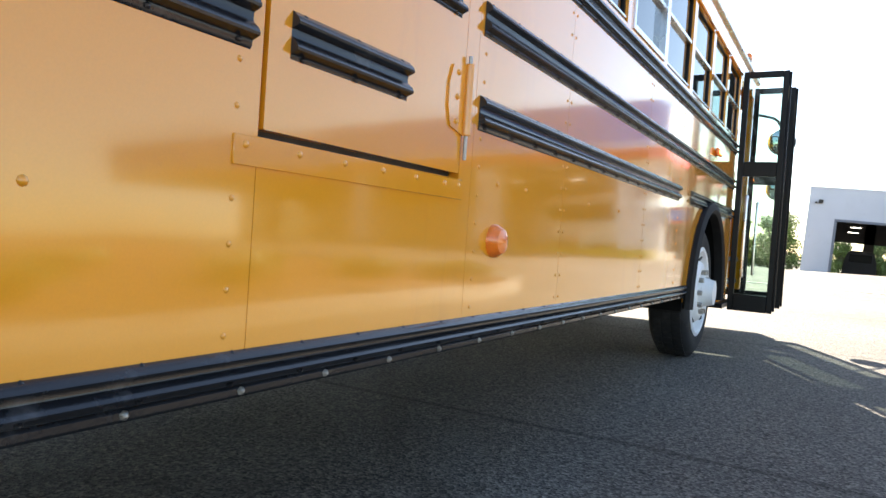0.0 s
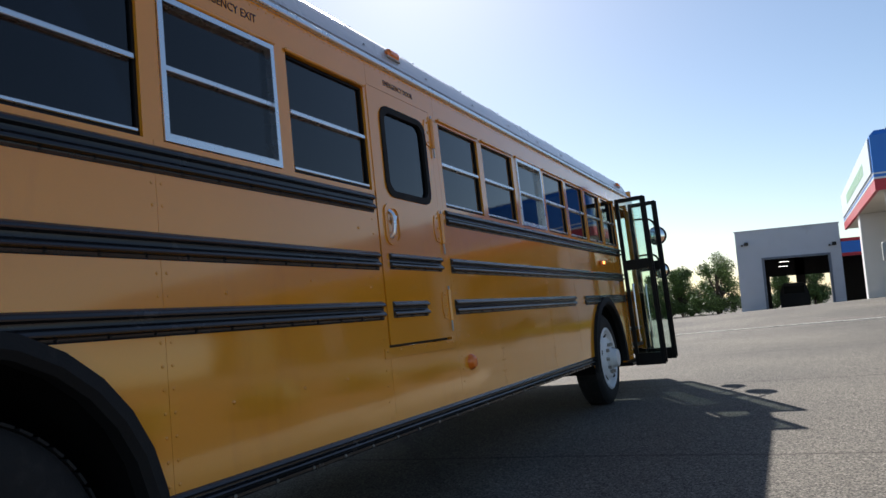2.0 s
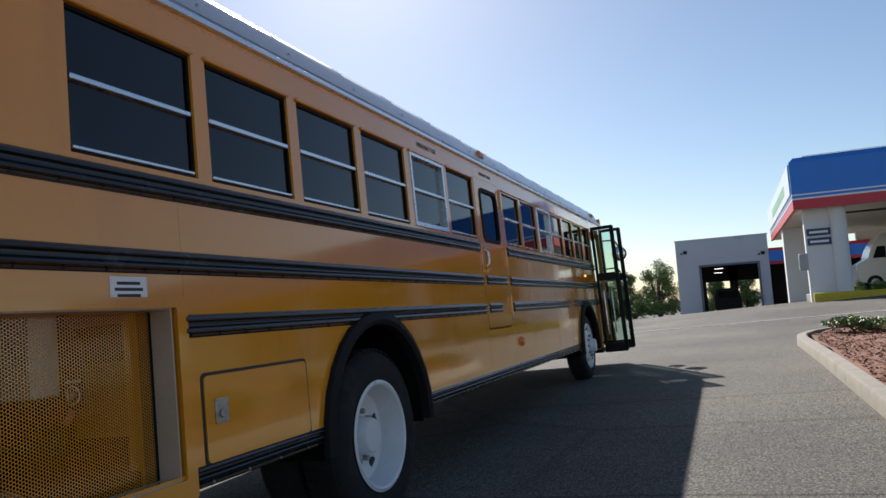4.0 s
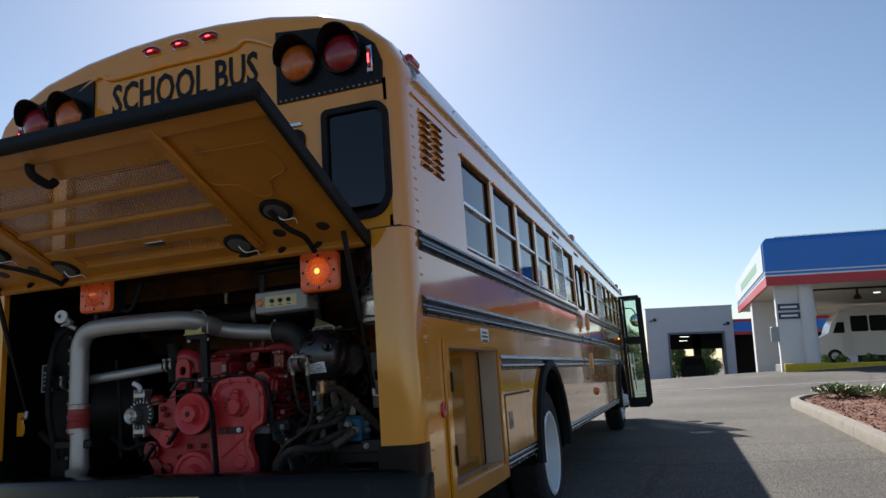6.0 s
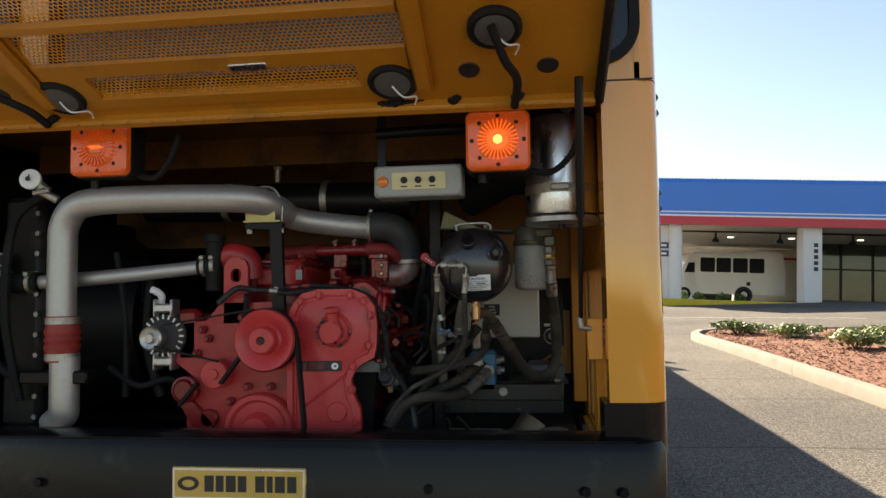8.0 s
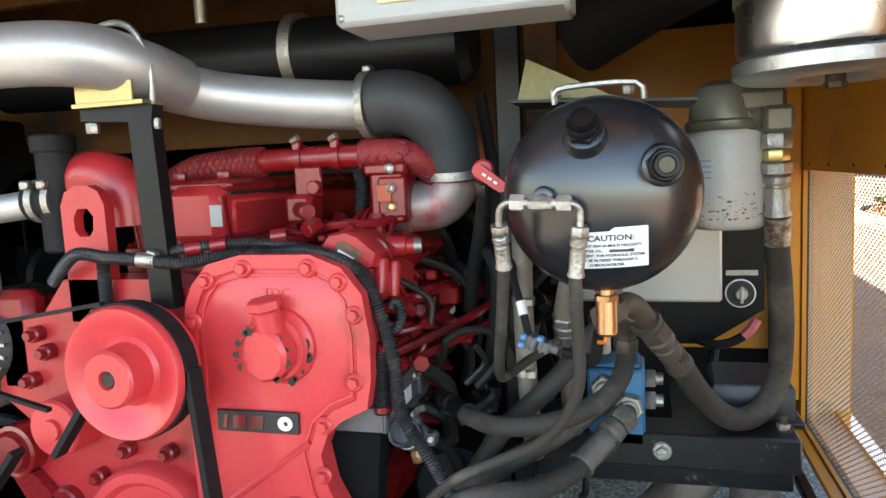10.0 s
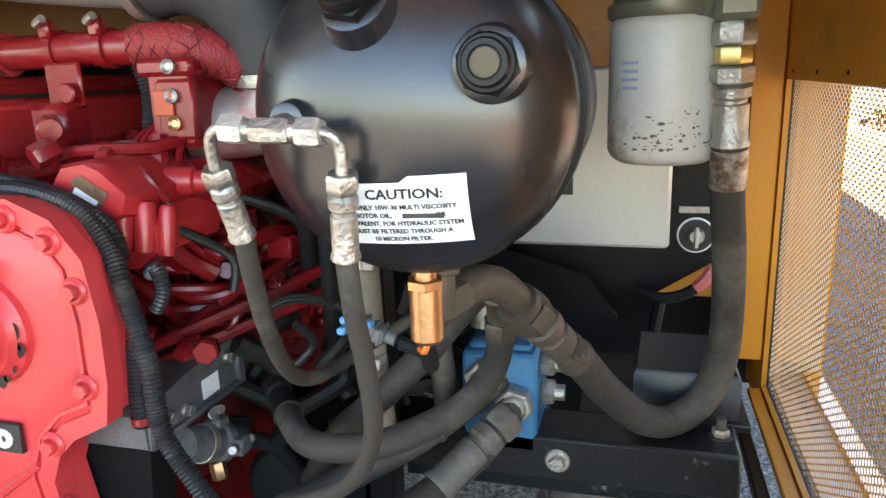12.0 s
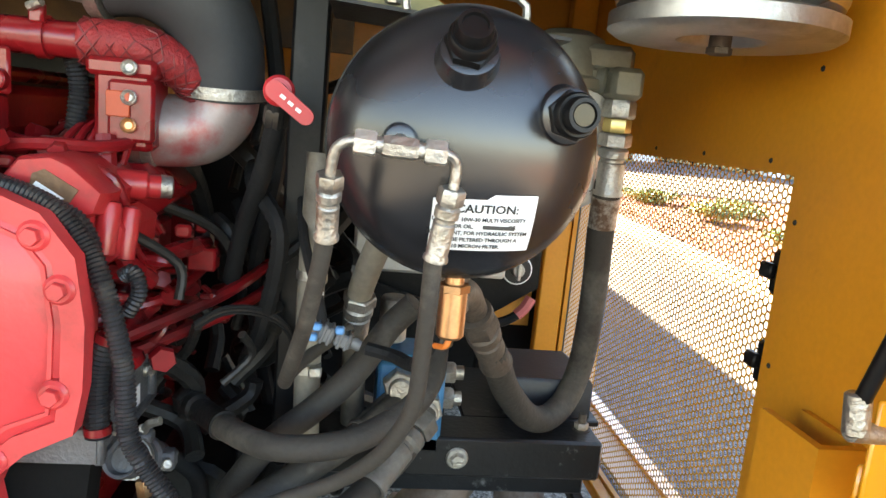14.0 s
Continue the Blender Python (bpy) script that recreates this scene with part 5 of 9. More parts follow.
for z in (0.735, 1.065):
    part("hinge", Mesh().cyl((S + 0.019, 0.423, z - 0.045), (S + 0.019, 0.423, z + 0.045), 0.006, 8).box(S + 0.008, S + 0.017, 0.414, 0.43, z - 0.045, z + 0.045), BLACK, gd)
# small locker door
lk = part("locker_door", Mesh().slab(rounded(1.45, 2.16, 0.615, 0.955, 0.02), 0, S + 0.001, S + 0.007), YELLOW, bus)
part("locker_seam", rim(rounded(1.436, 2.174, 0.602, 0.968, 0.024), rounded(1.45, 2.16, 0.615, 0.955, 0.02), 0, S + 0.0005, S + 0.0015), INK, lk)
part("paddle_latch", Mesh().slab(rounded(1.5, 1.58, 0.76, 0.86, 0.01), 0, S + 0.007, S + 0.012).cyl((S + 0.012, 1.54, 0.8), (S + 0.02, 1.54, 0.8), 0.018, 10), STEEL, lk)

# wheel arch trims
for pts in (ARCH, ARCH_F):
    c = sum(p[0] for p in pts) / len(pts)
    rings = []
    for (y, z) in [(c + 0.6, 0.46)] + pts + [(c - 0.6, 0.46)]:
        d = Vector((y - c, max(z - 0.5, 0.0) * 0.97))
        d = d.normalized() if d.length > 0 else Vector((1, 0))
        rings.append([(x, y + d.x * o, z + d.y * o) for x, o in ((S - 0.03, -0.015), (S + 0.03, -0.015), (S + 0.045, 0.01), (S + 0.03, 0.055), (S + 0.001, 0.06))])
    part("wheel_arch_trim", Mesh().ring(rings, True, True), RUBBER, bus)
    part("wheel_well", Mesh().ring([[(x, y, z) for x in (0.55, S - 0.03)] for y, z in [(c + 0.6, 0.44)] + pts + [(c - 0.6, 0.44)]], False, False).slab([(c + 0.6, 0.44)] + pts + [(c - 0.6, 0.44)], 0, 0.545, 0.55), WELL, bus)


def wheel(y, z, dished, x=S - 0.02, sgn=1, size=0.5):
    """A wheel under the side; dished rear wheels are hollow, front ones stand proud."""
    w = part("wheel", Mesh().lathe((sgn * (x - 0.27), y, z), (sgn, 0, 0), [(a, b if b < 0.301 else 0.3 + (b - 0.3) * (size - 0.3) / 0.2) for a, b in ((0.0, 0.3), (0.0, 0.42), (0.02, 0.465), (0.05, 0.492), (0.09, 0.5), (0.18, 0.5), (0.22, 0.492), (0.25, 0.465), (0.265, 0.42), (0.262, 0.35), (0.25, 0.305), (0.2, 0.295))], 56, False), TYRE, bus, "large black truck tyre")
    tr = Mesh()
    for k in range(56):
        a = 2 * math.pi * k / 56
        for xx in (0.07, 0.135, 0.2):
            mtx = Matrix.Translation((sgn * (x - 0.27 + xx), y + size * math.cos(a), z + size * math.sin(a))) @ Matrix.Rotation(a, 4, "X")
            tr.box(-0.026, 0.026, -0.003, 0.005, -0.02, 0.02, 0, mtx)
    part("tread_block", tr, TYRE, w, kind="stuff")
    if dished:
        prof = [(0.262, 0.318), (0.27, 0.3), (0.262, 0.288), (0.2, 0.272), (0.12, 0.262), (0.1, 0.2), (0.1, 0.12), (0.14, 0.11), (0.2, 0.1), (0.21, 0.09), (0.21, 0.0)]
    else:
        prof = [(0.26, 0.318), (0.268, 0.3), (0.262, 0.288), (0.22, 0.272), (0.21, 0.24), (0.265, 0.2), (0.275, 0.17), (0.268, 0.12), (0.3, 0.1), (0.36, 0.085), (0.37, 0.0)]
    rm = part("wheel_rim", Mesh().lathe((sgn * (x - 0.27), y, z), (sgn, 0, 0), prof, 48, False), WHEEL, w, "white enamelled steel rim")
    hh, nt = Mesh(), Mesh()
    for k in range(10):
        a = 2 * math.pi * k / 10
        b = 0.1 if dished else 0.268
        nt.nut((sgn * (x - 0.27 + b), y + 0.145 * math.cos(a), z + 0.145 * math.sin(a)), (sgn * (x - 0.27 + b + 0.035), y + 0.145 * math.cos(a), z + 0.145 * math.sin(a)), 0.018)
    for k in range(5):
        a = 2 * math.pi * (k + 0.25) / 5
        b, r = (0.103, 0.225) if dished else (0.238, 0.225)
        hh.lathe((sgn * (x - 0.27 + b), y + r * math.cos(a), z + r * math.sin(a)), (sgn, -math.cos(a) * (0 if dished else 0.7), -math.sin(a) * (0 if dished else 0.7)) if not dished else (sgn, 0, 0), [(0, 0.034), (0.008, 0.034)], 12)
    part("lug_nut", nt, STEEL, rm, kind="stuff")
    part("hand_hole", hh, INK, rm, kind="stuff")


for s in (1, -1):
    wheel(2.93, 0.459, True, sgn=s)
    wheel(9.33, 0.545, False, sgn=s, size=0.46)
    part("inner_tyre", Mesh().lathe((s * 0.66, 2.93, 0.459), (s, 0, 0), [(0, 0.3), (0, 0.46), (0.05, 0.5), (0.2, 0.5), (0.25, 0.46), (0.25, 0.3)], 40), TYRE, bus)

# ---- rear end ----
def post(z0, z1, x0, mt=YELLOW, name="corner_post", sgn=1):
    o = [(x0, 0.0), (1.15, 0.0), (1.185, 0.008), (1.208, 0.028), (1.219, 0.06), (S, 0.13)]
    o += [(x0, 0.13)] if sgn > 0 else [(1.19, 0.13), (1.18, 0.03), (x0, 0.03)]
    return part(name, Mesh().slab([(sgn * x, y) for x, y in o], 2, z0, z1), mt, bus)


for s in (1, -1):
    post(0.83, 1.738, 1.055, sgn=s)
    post(1.742, 2.42, 1.165, sgn=s)
    post(0.7, 0.828, 1.04, BUMPER, "corner_cap", sgn=s)
    part("post_seam", Mesh().box(*sorted((s * 1.06, s * 1.2)), -0.0015, 0.002, 1.7375, 1.7425), INK, bus)
# rear wall above the hatch, with three window openings
for a, b, c, d in ((-1.165, 1.165, 1.742, 1.79), (-1.165, 1.165, 2.315, 2.42), (0.75, 0.845, 1.79, 2.315), (-0.755, -0.64, 1.79, 2.315)):
    part("rear_panel", Mesh().box(a, b, 0.0, 0.04, c, d), YELLOW, bus)
for a, b, c, d, rs in ((0.845, 1.165, 1.79, 2.315, (0.03, 0.11, 0.07, 0.03)), (-1.165, -0.755, 1.79, 2.315, (0.11, 0.03, 0.03, 0.07)), (-0.64, 0.75, 1.79, 2.25, (0.04, 0.04, 0.04, 0.04))):
    def shrink(e):
        return cornered(a + e, b - e, c + e, d - e, [max(0.006, r - e * 0.6) for r in rs])
    part("corner_filler", rim(cornered(a, b, c, d, (0.003,) * 4), shrink(0.004), 1, 0.002, 0.04), YELLOW, bus)
    w = part("rear_window", rim(shrink(-0.004), shrink(0.024), 1, -0.012, 0.02), RUBBER, bus)
    part("pane", Mesh().slab(shrink(0.016), 1, 0.006, 0.012), TINT, w)
part("rear_panel", Mesh().box(-0.64, 0.75, 0.0, 0.04, 2.25, 2.316), YELLOW, bus)
part("rear_trim_bar", Mesh().box(-0.62, 0.74, -0.012, 0.0, 2.268, 2.29, 0.004), SILVER, bus)
# domed cap
def inset(d):
    return [(x * (1 - d / 1.3), 2.42 + (z - 2.42) * (1 - d * 1.7)) for x, z in [(1.22, 2.42)] + FULL + [(-1.22, 2.42)]]


m = Mesh()
m.ring([[(x, y, z) for x, z in inset(d)] for y, d in ((0.004, 0.075), (0.006, 0.06), (0.02, 0.035), (0.05, 0.015), (0.1, 0.003), (0.2, 0.0))])
part("rear_cap", m, YELLOW, bus, "rounded yellow rear cap")
CAPX = 0.065
WARN_AMBER = mat("dull amber warning lens", (0.5, 0.11, 0.012), 0.2, var=0.25, scale=25, grain=160, bump=0.05, coat=0.5)
WARN_RED = mat("dull red warning lens", (0.26, 0.012, 0.016), 0.2, var=0.25, scale=25, grain=160, bump=0.05, coat=0.5)
for s in (1, -1):
    lp = part("lamp_panel", Mesh().slab([(CAPX + s * x, z) for x, z in ((0.55, 2.395), (1.085, 2.395), (1.09, 2.5), (1.06, 2.59), (0.97, 2.67), (0.82, 2.725), (0.55, 2.76))], 1, -0.008, 0.012), BLACK, bus, "black panel behind the warning lamps")
    bl = Mesh()
    for k in range(18):
        bl.dome((CAPX + s * (0.57 + 0.029 * k), -0.008, 2.405), (0, -1, 0), 0.006, 0.005, 6)
    part("bolt_head", bl, STEEL, lp, kind="stuff")
    for dx, mt, nm in ((0.68, WARN_AMBER, "amber_warning_lamp"), (0.905, WARN_RED, "red_warning_lamp")):
        x = CAPX + s * dx
        la = part(nm, Mesh().lathe((x, -0.008, 2.565), (0, -1, 0), [(0, 0.092), (0.026, 0.092), (0.03, 0.086), (0.044, 0.08), (0.058, 0.058), (0.066, 0.02)], 30), mt, bus)
        part("bezel", Mesh().lathe((x, -0.008, 2.565), (0, -1, 0), [(0, 0.098), (0.034, 0.098), (0.036, 0.09), (0.03, 0.088)], 30, False), BLACK, la)
        v = []
        for yy, r in ((-0.008, 0.1), (-0.13, 0.105), (-0.13, 0.101), (-0.012, 0.096)):
            v.append([(x + r * math.cos(radians(a)), yy + (0.0 if yy > -0.1 else 0.06 * (1 - math.sin(radians(a)))), 2.565 + r * math.sin(radians(a))) for a in range(0, 181, 10)])
        part("visor", Mesh().ring(v + [v[0]], False, False), BLACK, la)
    mx = CAPX + s * 1.035
    bm2 = part("marker_lamp", Mesh().box(mx - 0.014, mx + 0.014, -0.022, -0.008, 2.45, 2.58, 0.004), SILVER, bus)
    part("marker_lens", Mesh().box(mx - 0.008, mx + 0.008, -0.03, -0.022, 2.47, 2.56, 0.004), REDLENS, bm2)
    part("marker_diode", Mesh().box(mx - 0.003, mx + 0.003, -0.033, -0.03, 2.49, 2.535), BULB_RED, bm2)
for x in (-0.11, 0.065, 0.24):
    il = part("identity_lamp", Mesh().slab(rounded(x - 0.05, x + 0.05, 2.808, 2.842, 0.016, 5), 1, -0.002, 0.014), SILVER, bus)
    part("identity_lens", Mesh().ring([[(px, yy, pz) for px, pz in rounded(x - e, x + e, 2.825 - h, 2.825 + h, h * 0.95, 5)] for yy, e, h in ((-0.002, 0.044, 0.0125), (-0.016, 0.042, 0.011), (-0.024, 0.034, 0.006))]), REDLENS, il)
    part("lamp_hood", Mesh().ring([[(x + e * math.cos(radians(a)), yy, 2.825 + h * math.sin(radians(a))) for a in range(15, 166, 15)] for yy, e, h in ((0.0, 0.05, 0.019), (-0.03, 0.052, 0.021), (-0.03, 0.049, 0.018), (0.0, 0.047, 0.016))], False, False), SILVER, il)
    part("identity_diode", Mesh().box(x - 0.012, x + 0.012, -0.027, -0.023, 2.822, 2.828), BULB_RED, il)
FACE = Matrix(((1, 0, 0, 0), (0, 0, -1, 0), (0, 1, 0, 0), (0, 0, 0, 1)))
word("SCHOOL BUS", 0.228, BLACK, Matrix.Translation((0.07, 0.001, 2.605)) @ FACE, bus, "school_bus_lettering", 0.64, "black lettering", 0.0045)
# pressed ridge above the lettering
part("sign_ridge", Mesh().tube([(-0.6, 0.004, 2.7), (-0.45, 0.0, 2.765), (-0.35, -0.002, 2.73), (0, -0.002, 2.735), (0.35, -0.002, 2.73), (0.45, 0.0, 2.765), (0.6, 0.004, 2.7)], 0.012, 8, 5), YELLOW, bus)

# rear bumper with its plate
bp = Mesh()
out = [(-1.2, 0.36), (-1.225, 0.1), (-1.2, 0.0), (-1.14, -0.045), (1.14, -0.045), (1.2, 0.0), (1.225, 0.1), (1.2, 0.36)]
rings = []
for z, o in ((0.4, 0.0), (0.7, 0.0), (0.725, -0.012), (0.738, -0.04), (0.738, -0.1)):
    rings.append([(x * (1 + o * 0.5), y - o * (1 if y < 0.05 else 0), z) for x, y in out])
bp.ring(rings, False, False)
rings = [[(x * 0.985, y + 0.02, z) for x, y in out] for z in (0.4, 0.72)]
bp.ring(rings, False, False)
bumper = part("rear_bumper", bp, BUMPER, bus, "black painted steel rear bumper")
part("bumper_lip", Mesh().slab([(-1.12, -0.03), (1.12, -0.03), (1.1, 0.12), (-1.1, 0.12)], 2, 0.716, 0.73), BUMPER, bumper)
bb = Mesh()
for x in (-1.08, -0.62, 0.55, 0.98, 1.08):
    for z in (0.6, 0.48):
        bb.nut((x, -0.045, z), (x, -0.058, z), 0.014)
part("bumper_bolt", bb, BUMPER, bumper, kind="stuff")
PLATE = mat("gold plate", (0.6, 0.42, 0.12), 0.35, 0.4, var=0.08, scale=12, bump=0.01)
pl = part("maker_plate", Mesh().box(-0.2, 0.2, -0.052, -0.045, 0.558, 0.652, 0.003), PLATE, bus, "gold and black maker's plate")
part("plate_border", rim(rounded(-0.197, 0.197, 0.561, 0.649, 0.002), rounded(-0.191, 0.191, 0.567, 0.643, 0.002), 1, -0.0535, -0.0518), SILVER, pl)
part("emblem", rim([(-0.15 + 0.032 * math.cos(a * 0.2618), 0.605 + 0.02 * math.sin(a * 0.2618)) for a in range(24)], [(-0.15 + 0.02 * math.cos(a * 0.2618), 0.605 + 0.011 * math.sin(a * 0.2618)) for a in range(24)], 1, -0.0545, -0.052), INK, pl)
k = -0.1
for w in (0.026, 0.022, 0.028, 0.024, 0, 0.026, 0.016, 0.028, 0.026):
    if w:
        part("plate_mark", Mesh().box(k, k + w, -0.0545, -0.052, 0.583, 0.628), INK, pl)
    k += (w + 0.008) if w else 0.02

# ---- open hatch ----
HX = Vector((1, 0, 0))
HS = Vector((0, -0.9127, 0.4086))
HN = Vector((0, 0.4086, 0.9127))
HATCH = Matrix.Translation((0, -0.035, 1.70)) @ Matrix((HX, HS, HN)).transposed().to_4x4()


def hz(m):
    return m.move(HATCH)


TOP = 0.865
DISC_GREY = mat("dusty dark grey lamp back", (0.1, 0.1, 0.095), 0.6, var=0.2, scale=14, grain=90, bump=0.03)
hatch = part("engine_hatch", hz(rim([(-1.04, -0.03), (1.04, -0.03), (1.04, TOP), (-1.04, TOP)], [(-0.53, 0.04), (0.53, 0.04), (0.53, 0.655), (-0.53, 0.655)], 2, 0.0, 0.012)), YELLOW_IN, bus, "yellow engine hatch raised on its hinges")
part("lower_screen_frame", hz(rim([(-0.53, 0.036), (0.53, 0.036), (0.53, 0.22), (-0.53, 0.22)], [(-0.4, 0.075), (0.385, 0.075), (0.385, 0.17), (-0.4, 0.17)], 2, -0.006, 0.009)), YELLOW_IN, hatch)
part("perforated_sheet", hz(perforated(-0.54, 0.545, 0.205, 0.67, 0.0138, lambda u, v, w: (u, v, w + 0.014), 0.001, 0.43)), YELLOW, hatch, "yellow honeycomb screen")
part("perforated_sheet", hz(perforated(-0.42, 0.4, 0.06, 0.19, 0.0138, lambda u, v, w: (u, v, w + 0.006), 0.001, 0.4)), YELLOW, hatch)
for s0 in (0.343, 0.504):
    part("cross_bar", hz(Mesh().box(-0.53, 0.53, s0, s0 + 0.028, -0.012, 0.012, 0.003)), YELLOW_IN, hatch)
for a in (-0.588, 0.538):
    part("rib", hz(Mesh().box(a, a + 0.05, 0.06, 0.83, -0.025, 0.0, 0.008)), YELLOW_IN, hatch)
part("hinge_rail", hz(Mesh().box(-1.04, 1.04, -0.035, 0.0, -0.03, 0.02, 0.008)), YELLOW_IN, hatch)
part("edge_seal", hz(Mesh().box(-1.06, -1.035, -0.03, TOP + 0.03, -0.03, 0.03, 0.008).box(1.035, 1.06, -0.03, TOP + 0.03, -0.03, 0.03, 0.008).box(-1.06, 1.06, TOP - 0.01, TOP + 0.035, -0.035, 0.03, 0.01)), RUBBER, hatch, "black rubber edging")
part("outer_skin_lip", hz(Mesh().box(-1.04, 1.04, TOP - 0.09, TOP - 0.01, -0.02, 0.0, 0.006)), YELLOW_IN, hatch)
for a, s0 in ((0.475, 0.09), (0.767, 0.27), (-0.515, 0.095), (-0.769, 0.28)):
    lb = part("lamp_back", hz(Mesh().lathe((a, s0, 0.0), (0, 0, -1), [(0, 0.07), (0.012, 0.07), (0.02, 0.062), (0.014, 0.05)], 24)), RUBBER, hatch, "black rubber ring")
    part("lamp_disc", hz(Mesh().lathe((a, s0, 0.0), (0, 0, -1), [(0, 0.054), (0.018, 0.05), (0.022, 0.02)], 20)), DISC_GREY, lb)
    c = Mesh().tube([(a, s0, -0.022), (a + 0.03, s0 - 0.02, -0.045), (a + 0.06, s0 - 0.05, -0.02), (a + 0.05, s0 - 0.09, -0.015)], 0.0028, 6, 4)
    part("lamp_wire", hz(c), LABEL, lb)
for a, s0 in ((0.691, 0.115), (0.903, 0.118), (-0.7, 0.115), (-0.901, 0.11)):
    part("port_hole", hz(Mesh().lathe((a, s0, 0.0), (0, 0, -1), [(0, 0.03), (0.003, 0.028)], 16)), INK, hatch)
for pts in ([(0.76, 0.3, -0.03), (0.79, 0.2, -0.05), (0.82, 0.11, -0.04), (0.81, 0.0, -0.04)], [(-0.83, 0.36, -0.03), (-0.77, 0.25, -0.045), (-0.7, 0.18, -0.04), (-0.62, 0.09, -0.04), (-0.61, 0.0, -0.03)]):
    part("loom", hz(Mesh().tube(pts, 0.012, 8, 6, 0.06, 0.012)), RUBBER, hatch)
part("hook_handle", hz(Mesh().tube([(-0.03, 0.78, -0.01), (-0.02, 0.76, -0.05), (-0.005, 0.69, -0.05), (0.0, 0.675, -0.02)], 0.018, 8, 4)), RUBBER, hatch)
part("latch_handle", hz(Mesh().box(0.035, 0.145, 0.168, 0.196, -0.012, -0.006, 0.003)), SILVER, hatch)
for k in range(6):
    part("latch_slot", hz(Mesh().box(0.042 + 0.0168 * k, 0.053 + 0.0168 * k, 0.176, 0.19, -0.0135, -0.0122)), INK, hatch)
for a in (0.61, -0.94):
    part("pressed_bead", hz(Mesh().tube([(a, 0.66, 0.0), (a + 0.15, 0.655, -0.004), (a + 0.33, 0.645, 0.0)], 0.003, 8, 4)), YELLOW_IN, hatch)
    part("pressed_bead", hz(Mesh().tube([(a, 0.66, 0.0), (a - 0.01, 0.56, -0.003), (a, 0.48, -0.003), (a + 0.1, 0.45, -0.004), (a + 0.14, 0.37, -0.003), (a + 0.2, 0.37, -0.003), (a + 0.24, 0.45, -0.003), (a + 0.33, 0.5, -0.002), (a + 0.33, 0.64, 0.0)], 0.003, 8, 4)), YELLOW_IN, hatch)
for k in range(26):
    part("screw", hz(Mesh().dome((-1.0 + 0.08 * k, -0.005, -0.03), (0, 0, -1), 0.006, 0.004, 6)), YELLOW_IN, hatch)
    part("screw", hz(Mesh().dome((-0.52 + 0.0416 * k, 0.672, -0.0), (0, 0, -1), 0.005, 0.004, 6)), YELLOW_IN, hatch)
for s in (1, -1):
    g = part("gas_strut", Mesh().cyl((s * 0.99, 0.103, 1.05), (s * 0.989, -0.005, 1.37), 0.007, 10), BLACK, bus, "gas strut")
    part("strut_barrel", Mesh().cyl((s * 0.989, 0.0, 1.35), (s * 0.985, -0.12, 1.72), 0.012, 12, 0.003), BLACK, g)
    part("strut_bracket", Mesh().box(s * 1.03 - 0.022, s * 1.03 + 0.022, 0.1, 0.106, 0.94, 1.06, 0.002).box(s * 1.03 - 0.022, s * 1.03 + 0.022, 0.107, 0.113, 0.95, 1.0, 0.002), YELLOW, g)
    part("ball_socket", Mesh().cyl((s * 0.991, 0.1, 1.03), (s * 0.989, 0.103, 1.066), 0.0105, 12, 0.002).cyl((s * 0.984, 0.1, 1.034), (s * 1.02, 0.105, 1.03), 0.009, 10, 0.002), STEEL, g)

# seats seen through the glass
def seat(x, y):
    t = thing("bus_seat", (x, y, 0.93), "dark blue vinyl bench seat", "seat", "bus seats")
    part("backrest", Mesh().box(x - 0.42, x + 0.42, y, y + 0.1, 1.25, 2.0, 0.06), SEATS, t)
    part("cushion", Mesh().box(x - 0.42, x + 0.42, y + 0.1, y + 0.5, 1.22, 1.36, 0.04), SEATS, t)
    for a in (-0.3, 0.3):
        part("leg", Mesh().box(x + a - 0.02, x + a + 0.02, y + 0.1, y + 0.3, 0.93, 1.22, 0.005), BLACK, t)
    return t


s0 = seat(0.68, 1.9)
for k in range(12):
    for x in (0.68, -0.68):
        y = 1.9 + 0.72 * k
        if (k, x) != (0, 0.68) and not (4.6 < y < 5.8 and x > 0):
            copy_thing(s0, CANT @ Matrix.Translation((x, y, 0.93)))


# ---- engine bay of the bus ----
part("bay_wall", rim([(0.13, 0.52), (1.5, 0.52), (1.5, 1.8), (0.13, 1.8)], [(0.405, 0.585), (1.24, 0.585), (1.24, 1.225), (0.405, 1.225)], 0, 1.098, 1.108), BAY_WALL, bus, "yellow inner wall")
# Added black sheet: makes the space behind the side grille look shaded.
part("wall_shade_sheet", rim([(0.34, 0.53), (1.5, 0.53), (1.5, 1.3), (0.34, 1.3)], [(0.403, 0.583), (1.242, 0.583), (1.242, 1.227), (0.403, 1.227)], 0, 1.109, 1.113), INK, bus)
# Left wall is black instead of yellow to stand for its deep shadow.
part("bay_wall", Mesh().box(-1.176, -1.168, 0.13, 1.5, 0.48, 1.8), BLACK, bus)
part("bay_ceiling", Mesh().box(-1.165, 1.165, 0.05, 1.5, 1.735, 1.75), YELLOW_SHADE, bus)
part("bay_header", Mesh().box(-1.05, 1.05, 0.5, 0.52, 1.63, 1.735), YELLOW_SHADE, bus)
# Back wall is blackened too, for the shade deep in the bay.
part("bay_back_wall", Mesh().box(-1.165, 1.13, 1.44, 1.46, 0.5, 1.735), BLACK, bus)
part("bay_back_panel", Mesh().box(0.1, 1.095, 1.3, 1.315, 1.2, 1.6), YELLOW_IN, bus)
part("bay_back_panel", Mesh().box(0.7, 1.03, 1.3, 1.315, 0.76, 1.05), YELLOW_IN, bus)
part("bay_upper_panel", Mesh().box(-0.95, 0.55, 0.86, 0.875, 1.35, 1.735), YELLOW_SHADE, bus)
